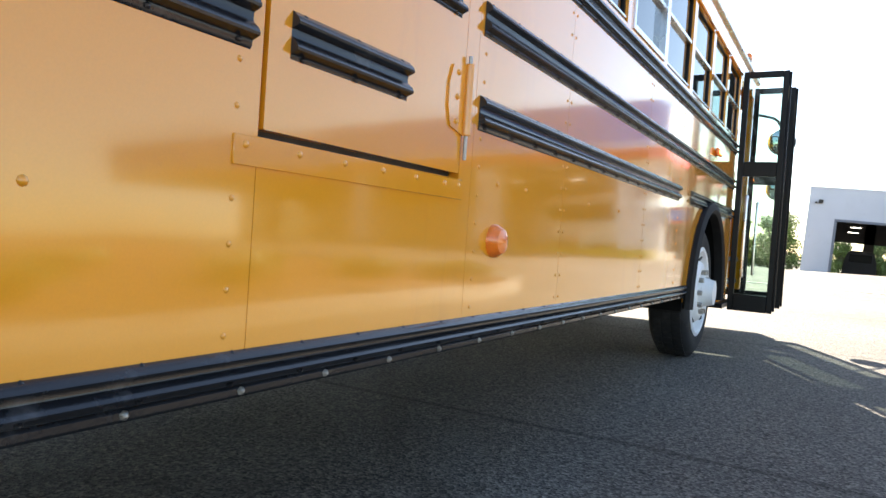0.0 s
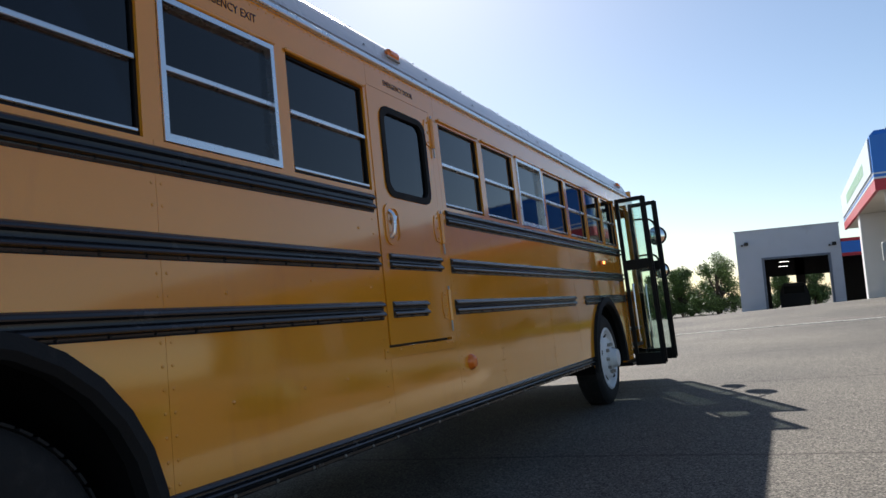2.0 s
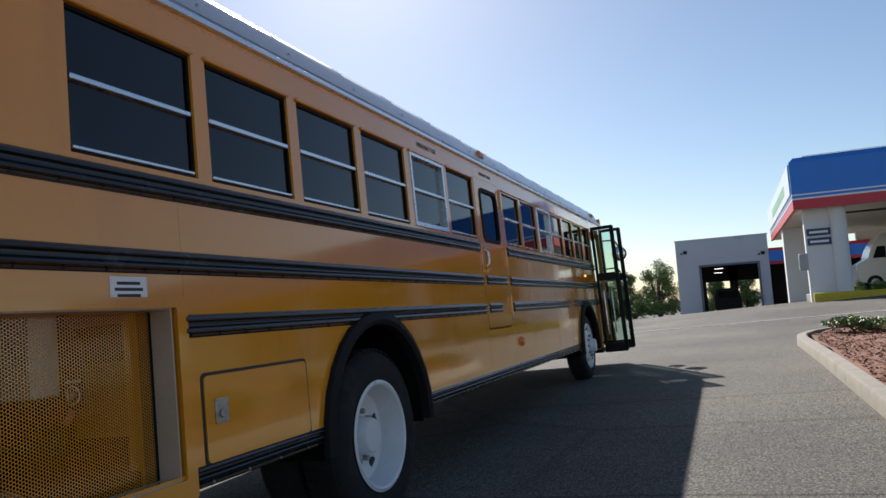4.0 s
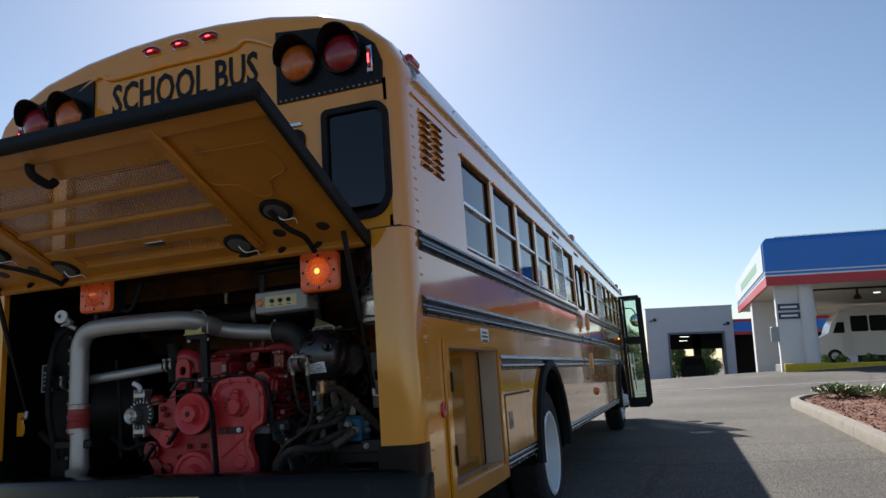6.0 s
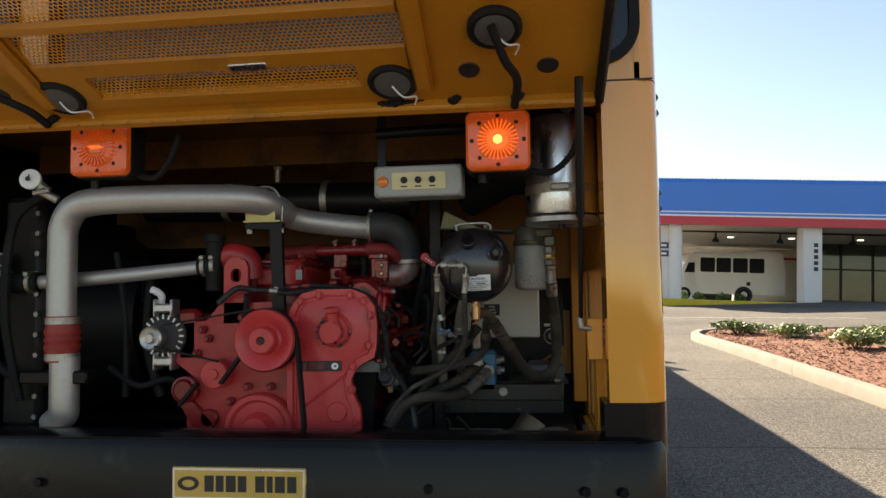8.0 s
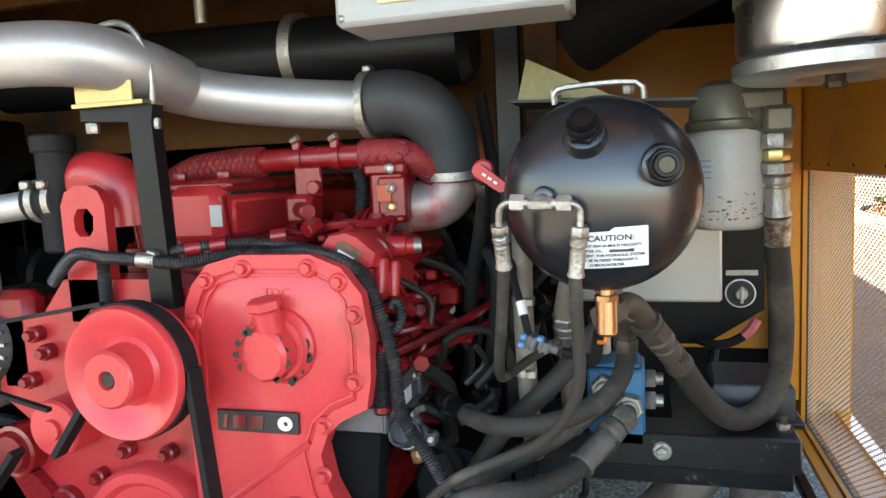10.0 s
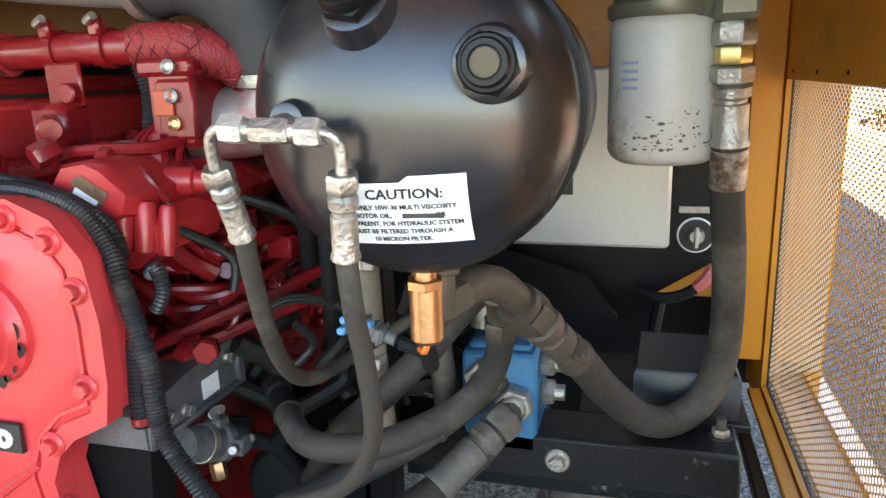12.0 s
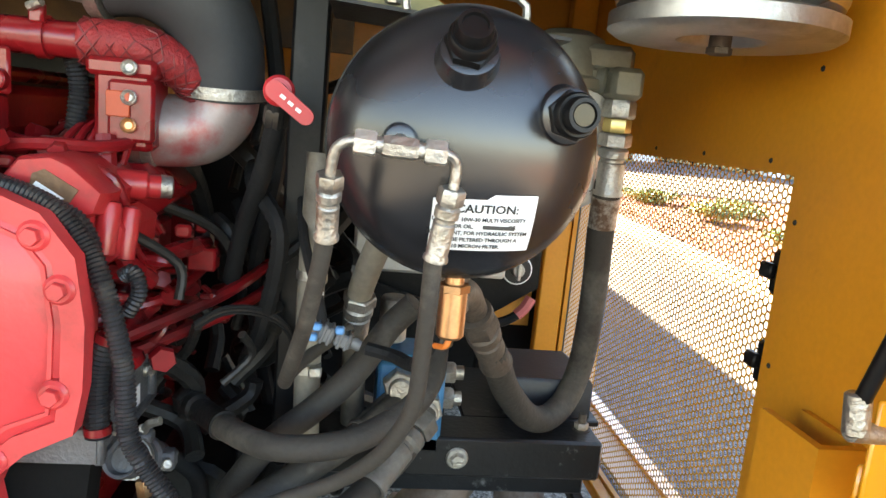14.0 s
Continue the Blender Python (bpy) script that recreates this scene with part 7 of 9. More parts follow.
for k in range(90):
    x, y = rnd.uniform(0.1, 0.4), rnd.uniform(0.33, 0.6)
    z = rnd.uniform(0.93, 1.2)
    if z > 1.1 and x > 0.3:
        continue
    d = rnd.uniform(0.006, 0.016)
    q = rnd.random()
    if q < 0.45:
        mb.nut((x, y, z), (x + rnd.uniform(-0.01, 0.01), y - rnd.uniform(0.01, 0.025), z + rnd.uniform(-0.01, 0.01)), d)
    elif q < 0.7:
        a = Vector((rnd.uniform(-0.06, 0.06), rnd.uniform(-0.03, 0.03), rnd.uniform(-0.06, 0.06)))
        p = Vector((x, y, z))
        mb.tube([p, p + a * 0.5 + Vector((0.015, -0.015, 0)), p + a], d * 0.5, 8, 4)
    else:
        mb.box(x - d, x + d * 1.4, y - d, y + d, z - d, z + d, 0.003)
    if k % 3 == 0:
        p = Vector((rnd.uniform(0.26, 0.5), rnd.uniform(0.4, 0.8), rnd.uniform(0.62, 1.1)))
        a = Vector((rnd.uniform(-0.1, 0.1), rnd.uniform(-0.06, 0.06), rnd.uniform(-0.12, 0.12)))
        dk2.tube([p, p + a * 0.5 + Vector((0.02, 0.02, 0)), p + a], rnd.uniform(0.005, 0.014), 8, 4)
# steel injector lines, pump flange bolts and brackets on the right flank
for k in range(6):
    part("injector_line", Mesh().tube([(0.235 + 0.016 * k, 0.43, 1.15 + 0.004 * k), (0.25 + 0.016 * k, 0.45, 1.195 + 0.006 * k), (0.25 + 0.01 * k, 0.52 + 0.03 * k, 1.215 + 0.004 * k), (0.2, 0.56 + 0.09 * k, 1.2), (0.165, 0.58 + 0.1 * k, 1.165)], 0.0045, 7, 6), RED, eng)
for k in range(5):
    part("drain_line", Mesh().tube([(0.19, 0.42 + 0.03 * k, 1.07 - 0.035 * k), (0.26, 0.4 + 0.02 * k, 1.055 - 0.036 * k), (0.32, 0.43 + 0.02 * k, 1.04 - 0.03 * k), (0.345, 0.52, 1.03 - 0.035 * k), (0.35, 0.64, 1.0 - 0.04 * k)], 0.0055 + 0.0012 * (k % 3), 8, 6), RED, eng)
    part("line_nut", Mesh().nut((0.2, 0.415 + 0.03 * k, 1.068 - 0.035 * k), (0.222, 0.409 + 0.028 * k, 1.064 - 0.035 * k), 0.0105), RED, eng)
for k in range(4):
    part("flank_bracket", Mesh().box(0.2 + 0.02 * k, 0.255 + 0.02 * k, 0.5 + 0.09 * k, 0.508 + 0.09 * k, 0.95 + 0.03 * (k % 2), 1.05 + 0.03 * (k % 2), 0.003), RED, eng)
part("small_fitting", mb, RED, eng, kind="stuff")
for k in range(46):
    p = Vector((rnd.uniform(0.34, 0.6), rnd.uniform(0.55, 1.2), rnd.uniform(0.6, 1.3)))
    a = Vector((rnd.uniform(-0.12, 0.12), rnd.uniform(-0.08, 0.08), rnd.uniform(-0.2, 0.2)))
    dk2.tube([p, p + a * 0.4 + Vector((rnd.uniform(-0.03, 0.03), 0.02, 0)), p + a * 0.8 + Vector((0.02, -0.02, 0)), p + a], rnd.uniform(0.005, 0.016), 8, 5)
part("dark_piping", dk2, DARK_STEEL, eng, kind="stuff")
# Matte black slab in the recess below the right of the gear cover.
part("dark_slab", Mesh().slab([(0.2, 0.6), (0.3, 0.6), (0.33, 0.88), (0.27, 0.9), (0.2, 0.88)], 1, 0.3, 0.34), WELL, eng)
part("water_elbow", Mesh().tube([(0.253, 0.6, 1.119), (0.252, 0.62, 1.139), (0.274, 0.64, 1.144), (0.293, 0.66, 1.122), (0.288, 0.675, 1.087), (0.275, 0.681, 1.063)], 0.021, 12, 5), RUBBER, eng)
part("elbow_clamp", Mesh().lathe((0.277, 0.679, 1.06), (0.1, 0, 1), [(0, 0.021), (0, 0.0235), (0.012, 0.0235), (0.012, 0.021)], 16), STEEL, eng)
part("red_elbow", Mesh().tube([(0.275, 0.681, 1.063), (0.293, 0.622, 1.024), (0.279, 0.6, 1.003), (0.265, 0.58, 0.981), (0.252, 0.57, 0.954)], 0.018, 12, 5), RED, eng)
# cast bracket behind the cover flange, and the solenoid valve under it
GREYCAST = mat("speckled grey cast paint", (0.12, 0.12, 0.128), 0.5, 0.3, var=0.25, scale=18, grain=200, bump=0.06, stain=(0.055, 0.055, 0.058), stain_at=0.6, stain_scale=40)
pb = part("pump_bracket", Mesh().slab([(0.285, 0.884), (0.475, 0.884), (0.475, 0.935), (0.45, 0.945), (0.36, 0.938), (0.3, 0.928), (0.285, 0.92)], 0, 0.25, 0.34).box(0.335, 0.346, 0.287, 0.3, 0.88, 0.925, 0.003).box(0.335, 0.346, 0.455, 0.472, 0.882, 0.94, 0.003).box(0.335, 0.347, 0.29, 0.47, 0.88, 0.888, 0.003), GREYCAST, eng, "speckled grey cast bracket")
part("bracket_sticker", Mesh().box(0.3405, 0.3415, 0.385, 0.418, 0.893, 0.917), LABEL, pb)
for y, z in ((0.32, 0.905), (0.35, 0.898), (0.44, 0.925)):
    part("bracket_bolt", Mesh().cyl((0.338, y, z), (0.345, y, z), 0.008, 12, 0.002).nut((0.345, y, z), (0.351, y, z), 0.0065), STEEL, pb)
part("oil_fitting", Mesh().nut((0.318, 0.405, 0.938), (0.318, 0.405, 0.957), 0.017).cyl((0.318, 0.405, 0.957), (0.318, 0.405, 0.968), 0.011, 12, 0.002).tube([(0.318, 0.405, 0.962), (0.322, 0.425, 0.98), (0.33, 0.46, 0.985)], 0.009, 10, 4), RED, eng)
AX = Vector((0.12, 0.9, -0.42)).normalized()
SO = Vector((0.348, 0.33, 0.866))
sd = part("solenoid", Mesh().lathe(SO, AX, [(0.012, 0.004), (0.012, 0.014), (0.002, 0.016), (0, 0.019), (0.006, 0.0205), (0.012, 0.0195), (0.016, 0.021), (0.05, 0.0215), (0.054, 0.025), (0.066, 0.025), (0.07, 0.02), (0.1, 0.019), (0.112, 0.012), (0.113, 0.001)], 26), GREYCAST, eng, "dull cylindrical solenoid valve")
part("solenoid_band", Mesh().lathe(SO + AX * 0.028, AX, [(0, 0.0215), (0, 0.0228), (0.009, 0.0228), (0.009, 0.0215)], 26), STEEL, sd)
part("solenoid_lug", Mesh().box(-0.011, 0.011, -0.012, 0.012, 0.016, 0.033, 0.003, Matrix.Translation(SO + AX * 0.06)).box(0.016, 0.036, -0.01, 0.012, -0.012, 0.01, 0.003, Matrix.Translation(SO + AX * 0.062)), GREYCAST, sd)
for dx, dy, dz in ((0.0, 0.0, 0.036), (0.03, -0.012, 0.0), (0.026, 0.03, -0.008)):
    q = SO + AX * 0.06 + Vector((dx, dy, dz))
    part("solenoid_screw", Mesh().cyl(q, q + Vector((0.004, -0.012, 0.006)), 0.0055, 10, 0.001), STEEL, sd)
part("solenoid_lever", Mesh().tube([SO + AX * 0.06 + Vector((0, 0, 0.03)), SO + AX * 0.05 + Vector((0.012, -0.008, 0.045)), SO + AX * 0.05 + Vector((0.026, -0.012, 0.052))], 0.005, 8, 3), STEEL, sd)
part("solenoid_brass", Mesh().nut(SO + AX * 0.045 + Vector((0.008, -0.004, -0.022)), SO + AX * 0.045 + Vector((0.012, -0.006, -0.042)), 0.0095), BRASS, sd)
part("solenoid_tail", Mesh().tube([SO + AX * 0.11, SO + AX * 0.14 + Vector((0.01, 0, -0.005)), SO + AX * 0.16 + Vector((0.03, 0.0, -0.03)), SO + AX * 0.17 + Vector((0.03, 0.02, -0.08))], 0.011, 10, 5), RUBBER, sd)
part("starter_motor", Mesh().cyl((0.38, 0.5, 0.7), (0.38, 0.95, 0.7), 0.075, 18, 0.01), DARK_STEEL, eng)
part("sump", Mesh().box(-0.25, 0.24, 0.36, 1.3, 0.28, 0.45, 0.04), DARK_STEEL, eng)
# black support post for the pipe, in front of the head
sp = part("pipe_stand", Mesh().slab([(-0.005, 1.08), (0.035, 1.08), (0.025, 1.36), (0.03, 1.385), (-0.1, 1.385), (-0.1, 1.368), (-0.015, 1.362)], 1, 0.235, 0.26), BLACK, eng, "black bent steel stand")
for a, b, r in (((0.01, 0.235, 1.16), (0.01, 0.222, 1.16), 0.012), ((-0.09, 0.248, 1.366), (-0.09, 0.248, 1.35), 0.01), ((0.02, 0.248, 1.366), (0.02, 0.248, 1.35), 0.01)):
    part("stand_bolt", Mesh().nut(a, b, r), STEEL, sp)
part("saddle", Mesh().box(-0.1, 0.025, 0.22, 0.27, 1.386, 1.392).box(-0.09, 0.01, 0.218, 0.222, 1.392, 1.42), mat("yellow passivated zinc", (0.36, 0.29, 0.13), 0.35, 0.8, var=0.15, scale=15), sp)
ub = Mesh().tube([(0.02, 0.245, 1.37), (0.025, 0.245, 1.44), (0.0, 0.245, 1.495), (-0.04, 0.245, 1.508), (-0.08, 0.245, 1.49), (-0.1, 0.245, 1.44), (-0.095, 0.245, 1.37)], 0.005, 8, 5)
part("u_bolt", ub, STEEL, sp)

# ---- alternator ----
al = thing("alternator", (-0.4, 0.33, 0.9), "silver ribbed alternator beside the engine", "alternator")
part("housing", Mesh().lathe((-0.4, 0.42, 1.01), (0, -1, 0), [(0, 0.07), (0.02, 0.085), (0.14, 0.085), (0.16, 0.07), (0.17, 0.04)], 28), CASTING, al)
fn = Mesh()
for k in range(20):
    a = 2 * math.pi * k / 20
    mtx = Matrix.Translation((-0.4, 0.262, 1.01)) @ Matrix.Rotation(a, 4, "Y")
    fn.box(0.046, 0.074, -0.006, 0.012, -0.003, 0.003, 0, mtx)
part("cooling_fin", fn, ALU, al, kind="stuff")
for z in (1.09, 0.91):
    part("mount_lug", Mesh().box(-0.43, -0.36, 0.24, 0.3, z, z + 0.03, 0.006).box(-0.43, -0.42, 0.24, 0.3, z - 0.015, z + 0.045, 0.004).box(-0.37, -0.36, 0.24, 0.3, z - 0.015, z + 0.045, 0.004), ALU, al)
part("belt_pulley", Mesh().lathe((-0.42, 0.25, 1.005), (0, -1, 0), [(0, 0.038), (0.01, 0.04), (0.04, 0.04), (0.045, 0.034), (0.04, 0.02), (0.05, 0.014), (0.05, 0)], 24), ALU, al)
part("red_mount", Mesh().box(-0.36, -0.28, 0.27, 0.32, 0.92, 1.1, 0.015), RED, al)
part("cable_boot", Mesh().tube([(-0.42, 0.28, 1.12), (-0.41, 0.26, 1.15), (-0.44, 0.25, 1.17)], 0.012, 8, 4), LABEL, al)

# ---- aluminium charge air pipe ----
cp = thing("charge_air_pipe", (-0.7, 0.17, 0.7), "bent satin aluminium charge air pipe with red hose joint", "pipe")
part("tube", Mesh().tube([(-0.705, 0.16, 1.05), (-0.705, 0.16, 1.3), (-0.7, 0.16, 1.385), (-0.66, 0.16, 1.445), (-0.58, 0.165, 1.465), (-0.4, 0.17, 1.468), (-0.2, 0.185, 1.466), (-0.1, 0.19, 1.462), (-0.045, 0.215, 1.456), (-0.01, 0.27, 1.44), (0.0, 0.34, 1.425)], 0.046, 24, 8), ALU_TUBE, cp)
part("rear_tube", Mesh().tube([(-0.015, 0.33, 1.425), (0.04, 0.39, 1.408), (0.14, 0.435, 1.394), (0.255, 0.46, 1.383), (0.29, 0.465, 1.382)], 0.041, 24, 6), ALU_TUBE, cp)
part("lower_tube", Mesh().tube([(-0.69, 0.16, 0.95), (-0.69, 0.16, 0.8), (-0.7, 0.17, 0.76), (-0.75, 0.19, 0.725)], 0.046, 24, 8), ALU_TUBE, cp)
rh = part("red_hose", Mesh().lathe((-0.7, 0.16, 0.935), (0, 0, 1), [(0, 0.049), (0.03, 0.051), (0.05, 0.056), (0.06, 0.051), (0.072, 0.056), (0.084, 0.051), (0.096, 0.056), (0.12, 0.051), (0.15, 0.05)], 28), mat("dark red silicone hose", (0.3, 0.03, 0.025), 0.5, var=0.2, scale=20, bump=0.03), cp)
for z in (0.952, 1.07):
    part("band_clamp", Mesh().lathe((-0.7, 0.16, z - 0.011), (0, 0, 1), [(0, 0.05), (0, 0.053), (0.022, 0.053), (0.022, 0.05)], 28), STEEL, rh)
part("elbow_hose", Mesh().tube([(0.285, 0.465, 1.382), (0.33, 0.468, 1.385), (0.375, 0.48, 1.365), (0.4, 0.5, 1.32), (0.405, 0.512, 1.27), (0.405, 0.515, 1.255)], [0.052, 0.053, 0.053, 0.051, 0.049, 0.049], 24, 8), mat("grey black moulded hose", (0.034, 0.036, 0.039), 0.6, var=0.12, scale=6, grain=150, bump=0.02), cp, "grey-black moulded rubber elbow")
for b, d, r in (((0.272, 0.463, 1.382), (1, 0, 0), 0.053), ((0.405, 0.514, 1.268), (0, 0.1, -1), 0.05)):
    part("band_clamp", Mesh().lathe(b, d, [(0, r), (0, r + 0.003), (0.014, r + 0.003), (0.014, r)], 28).box(b[0] + 0.0, b[0] + 0.016, b[1] - 0.01, b[1] + 0.015, b[2] + (r if d[0] else -0.0), b[2] + (r + 0.012 if d[0] else 0.012), 0.003), STEEL, cp)
part("outlet_elbow", Mesh().tube([(0.405, 0.515, 1.262), (0.4, 0.515, 1.235), (0.375, 0.51, 1.212), (0.33, 0.5, 1.208), (0.3, 0.49, 1.21)], 0.044, 22, 6), mat("oversprayed aluminium", (0.34, 0.28, 0.27), 0.5, 0.5, var=0.15, scale=9, grain=120, bump=0.02, stain=(0.4, 0.07, 0.07), stain_at=0.52, stain_scale=9), cp, "cast aluminium elbow with red overspray")
part("outlet_clamp", Mesh().lathe((0.335, 0.5, 1.208), (-1, 0, 0), [(0, 0.044), (0, 0.048), (0.012, 0.048), (0.012, 0.044)], 24), STEEL, cp)
part("hanger_band", Mesh().box(-0.84, -0.6, 0.14, 0.2, 0.862, 0.905, 0.006), BLACK, cp)

tp = thing("coolant_pipe", (-0.55, 0.35, 1.15), "thin aluminium coolant pipe with black rubber ends", "pipe")
part("tube", Mesh().tube([(-0.85, 0.24, 1.2), (-0.705, 0.242, 1.207), (-0.6, 0.26, 1.215), (-0.4, 0.315, 1.235), (-0.3, 0.33, 1.245)], 0.025, 18, 4), ALU_TUBE, tp)
for a, b, yj, zj in ((-0.97, -0.84, 0.222, 1.2), (-0.31, -0.23, 0.33, 1.249)):
    j = part("rubber_joint", Mesh().cyl((a, yj, zj), (b, yj + 0.012, zj + 0.001), 0.036, 18, 0.004), RUBBER, tp)
    for x in (a + 0.025, b - 0.02):
        part("band_clamp", Mesh().lathe((x - 0.007, yj + 0.004, zj), (1, 0, 0), [(0, 0.036), (0, 0.039), (0.014, 0.039), (0.014, 0.036)], 20).box(x - 0.008, x + 0.01, yj - 0.04, yj - 0.026, zj + 0.02, zj + 0.036, 0.003), STEEL, j)
part("tee", Mesh().cyl((-0.25, 0.33, 1.16), (-0.25, 0.33, 1.36), 0.03, 14, 0.004).cyl((-0.25, 0.33, 1.33), (-0.25, 0.33, 1.36), 0.036, 14, 0.003), RUBBER, tp)

# ---- radiator and dark gear on the far side of the bay ----
rd = thing("radiator", (-0.9, 0.6, 0.6), "tall dark radiator with side tank inside the engine bay", "radiator")
part("core", Mesh().box(-0.98, -0.86, 0.3, 1.3, 0.72, 1.45, 0.01), BLACK, rd)
part("side_tank", Mesh().box(-0.99, -0.84, 0.24, 0.3, 0.7, 1.5, 0.02), DARK_STEEL, rd)
bo = Mesh()
for k in range(11):
    bo.nut((-0.85, 0.24, 0.74 + 0.07 * k), (-0.85, 0.228, 0.74 + 0.07 * k), 0.01)
part("tank_bolt", bo, STEEL, rd, kind="stuff")
part("shroud", Mesh().lathe((-0.86, 0.75, 1.05), (1, 0, 0), [(0, 0.36), (0.1, 0.3), (0.22, 0.28)], 28, False), BLACK, rd)
part("fan_hub", Mesh().cyl((-0.84, 0.75, 1.05), (-0.7, 0.75, 1.05), 0.08, 16, 0.01), DARK_STEEL, rd)
for k in range(7):
    mtx = Matrix.Translation((-0.76, 0.75, 1.05)) @ Matrix.Rotation(2 * math.pi * k / 7, 4, "X") @ Matrix.Rotation(0.5, 4, "Z")
    part("fan_blade", Mesh().box(-0.004, 0.004, -0.05, 0.05, 0.07, 0.26, 0.002, mtx), BLACK, rd)
part("warning_plate", Mesh().box(-1.0, -0.93, 0.2, 0.204, 1.16, 1.3), INK, rd)
part("plate_rim", rim(rounded(-1.003, -0.927, 1.157, 1.303, 0.004), rounded(-0.997, -0.933, 1.163, 1.297, 0.004), 1, 0.197, 0.2), GREYBOX, rd)
for k in range(4):
    part("print_bar", Mesh().box(-0.99, -0.945, 0.197, 0.1985, 1.19 + 0.022 * k, 1.197 + 0.022 * k), GREYBOX, rd)
et = thing("expansion_tank", (-0.75, 0.5, 1.35), "black coolant header tank at the top of the bay", "tank")
part("body", Mesh().cyl((-0.7, 0.66, 1.52), (0.42, 0.66, 1.5), 0.075, 24, 0.02), BLACK, et)
for x in (-0.35, 0.05):
    part("strap", Mesh().lathe((x, 0.66, 1.513), (1, 0, -0.018), [(0, 0.076), (0, 0.079), (0.025, 0.079), (0.025, 0.076)], 24), STEEL, et)
part("valve", Mesh().cyl((-0.12, 0.6, 1.58), (-0.12, 0.6, 1.64), 0.012, 10).nut((-0.12, 0.6, 1.63), (-0.12, 0.6, 1.65), 0.018), STEEL, et)
gg = thing("pressure_gauge", (-0.8, 0.12, 1.5), "small white faced pressure gauge on a valve", "gauge")
part("face", Mesh().lathe((-0.8, 0.13, 1.54), (0.2, -1, 0.1), [(0, 0.034), (0.012, 0.034), (0.014, 0.028), (0.011, 0.0)], 22), LABEL, gg)
part("needle", Mesh().cyl((-0.8, 0.113, 1.541), (-0.796, 0.112, 1.556), 0.002, 6).cyl((-0.8, 0.113, 1.541), (-0.8, 0.109, 1.541), 0.008, 10), INK, gg)
part("valve_body", Mesh().cyl((-0.8, 0.135, 1.54), (-0.76, 0.16, 1.5), 0.018, 10, 0.002).cyl((-0.76, 0.12, 1.5), (-0.71, 0.14, 1.47), 0.014, 10, 0.002).cyl((-0.77, 0.1, 1.49), (-0.72, 0.11, 1.5), 0.008, 8), STEEL, gg)
for i, pts in enumerate([[(-0.8, 0.2, 1.5), (-0.9, 0.18, 1.4), (-0.91, 0.16, 1.1), (-0.88, 0.2, 0.8)], [(-0.6, 0.3, 1.3), (-0.55, 0.28, 1.05), (-0.56, 0.3, 0.8)], [(-0.5, 0.35, 1.2), (-0.48, 0.3, 0.98), (-0.44, 0.32, 0.8)],
                        [(-0.62, 0.3, 0.9), (-0.5, 0.28, 0.84), (-0.4, 0.3, 0.86), (-0.33, 0.35, 0.8)], [(-1.0, 0.2, 0.95), (-0.9, 0.2, 0.88), (-0.78, 0.22, 0.86)], [(0.44, 0.6, 1.4), (0.47, 0.56, 1.2), (0.44, 0.6, 1.0), (0.47, 0.62, 0.8)],
                        [(0.5, 0.7, 1.3), (0.44, 0.66, 1.1), (0.5, 0.62, 0.95), (0.45, 0.66, 0.78)], [(0.55, 0.8, 1.2), (0.5, 0.75, 1.05), (0.53, 0.7, 0.9)], [(0.4, 0.7, 1.1), (0.46, 0.62, 1.02), (0.52, 0.6, 1.06), (0.56, 0.66, 1.1)],
                        [(0.43, 0.62, 1.17), (0.45, 0.5, 1.15), (0.49, 0.44, 1.1), (0.47, 0.48, 0.98), (0.44, 0.55, 0.9)]]):
    solid("cable", Mesh().tube(pts, 0.011 if i % 2 else 0.016, 8, 8, 0.06 if i % 3 == 0 else 0.0, 0.014), RUBBER, "dusty black cable looped in the engine bay", "cable", "bay cables")
part("bay_cross_tube", Mesh().cyl((-1.1, 0.9, 0.62), (0.45, 0.9, 0.62), 0.04, 12), BLACK, bus)

# ---- hydraulic tank ----
TX, TZ, TR, TY = 0.667, 1.23, 0.1185, 0.148
ht = thing("hydraulic_tank", (TX, 0.3, TZ - TR), "satin black domed hydraulic oil tank with two caps", "tank")
part("shell", Mesh().lathe((TX, TY, TZ), (0, 1, 0), [(0.0, 0.004)] + [(0.075 * (1 - math.sqrt(max(0, 1 - (r / TR) ** 2))), r) for r in [TR * k / 14 for k in range(1, 14)]] + [(0.07, TR * 0.998), (0.075, TR), (0.079, TR * 1.004), (0.082, TR), (0.3, TR), (0.34, TR * 0.8), (0.36, 0.02)], 64), TANK, ht)


def dome_y(x, z):
    r = min(math.hypot(x - TX, z - TZ), TR * 0.99)
    return TY + 0.075 * (1 - math.sqrt(1 - (r / TR) ** 2))


def cap(x, z, d, r, big):
    b = Vector((x, dome_y(x, z), z))
    d = Vector(d).normalized()
    c = part("filler_cap", Mesh().lathe(b - d * 0.006, d, [(0, r * 1.45), (0.006, r * 1.36), (0.012, r * 1.3), (0.016, r * 1.24), (0.018, r)], 36), TANK, ht)
    part("cap_nut", Mesh().nut(b + d * 0.012, b + d * 0.02, r * 1.12).lathe(b + d * 0.02, d, [(0, r), (0.007, r * 1.0), (0.009, r * 0.92)], 28).lathe(b + d * 0.026, d, [(0, r * 0.8), (0.01, r * 0.8), (0.014, r * 0.72), (0.014, r * 0.55), (0.011, r * 0.52), (0.011, 0)], 24), BLACK, c)
    return b, d


b, d = cap(0.655, 1.299, (-0.03, -0.82, 0.5), 0.0185, True)
b, d = cap(0.737, 1.262, (0.12, -1, 0.03), 0.0178, False)
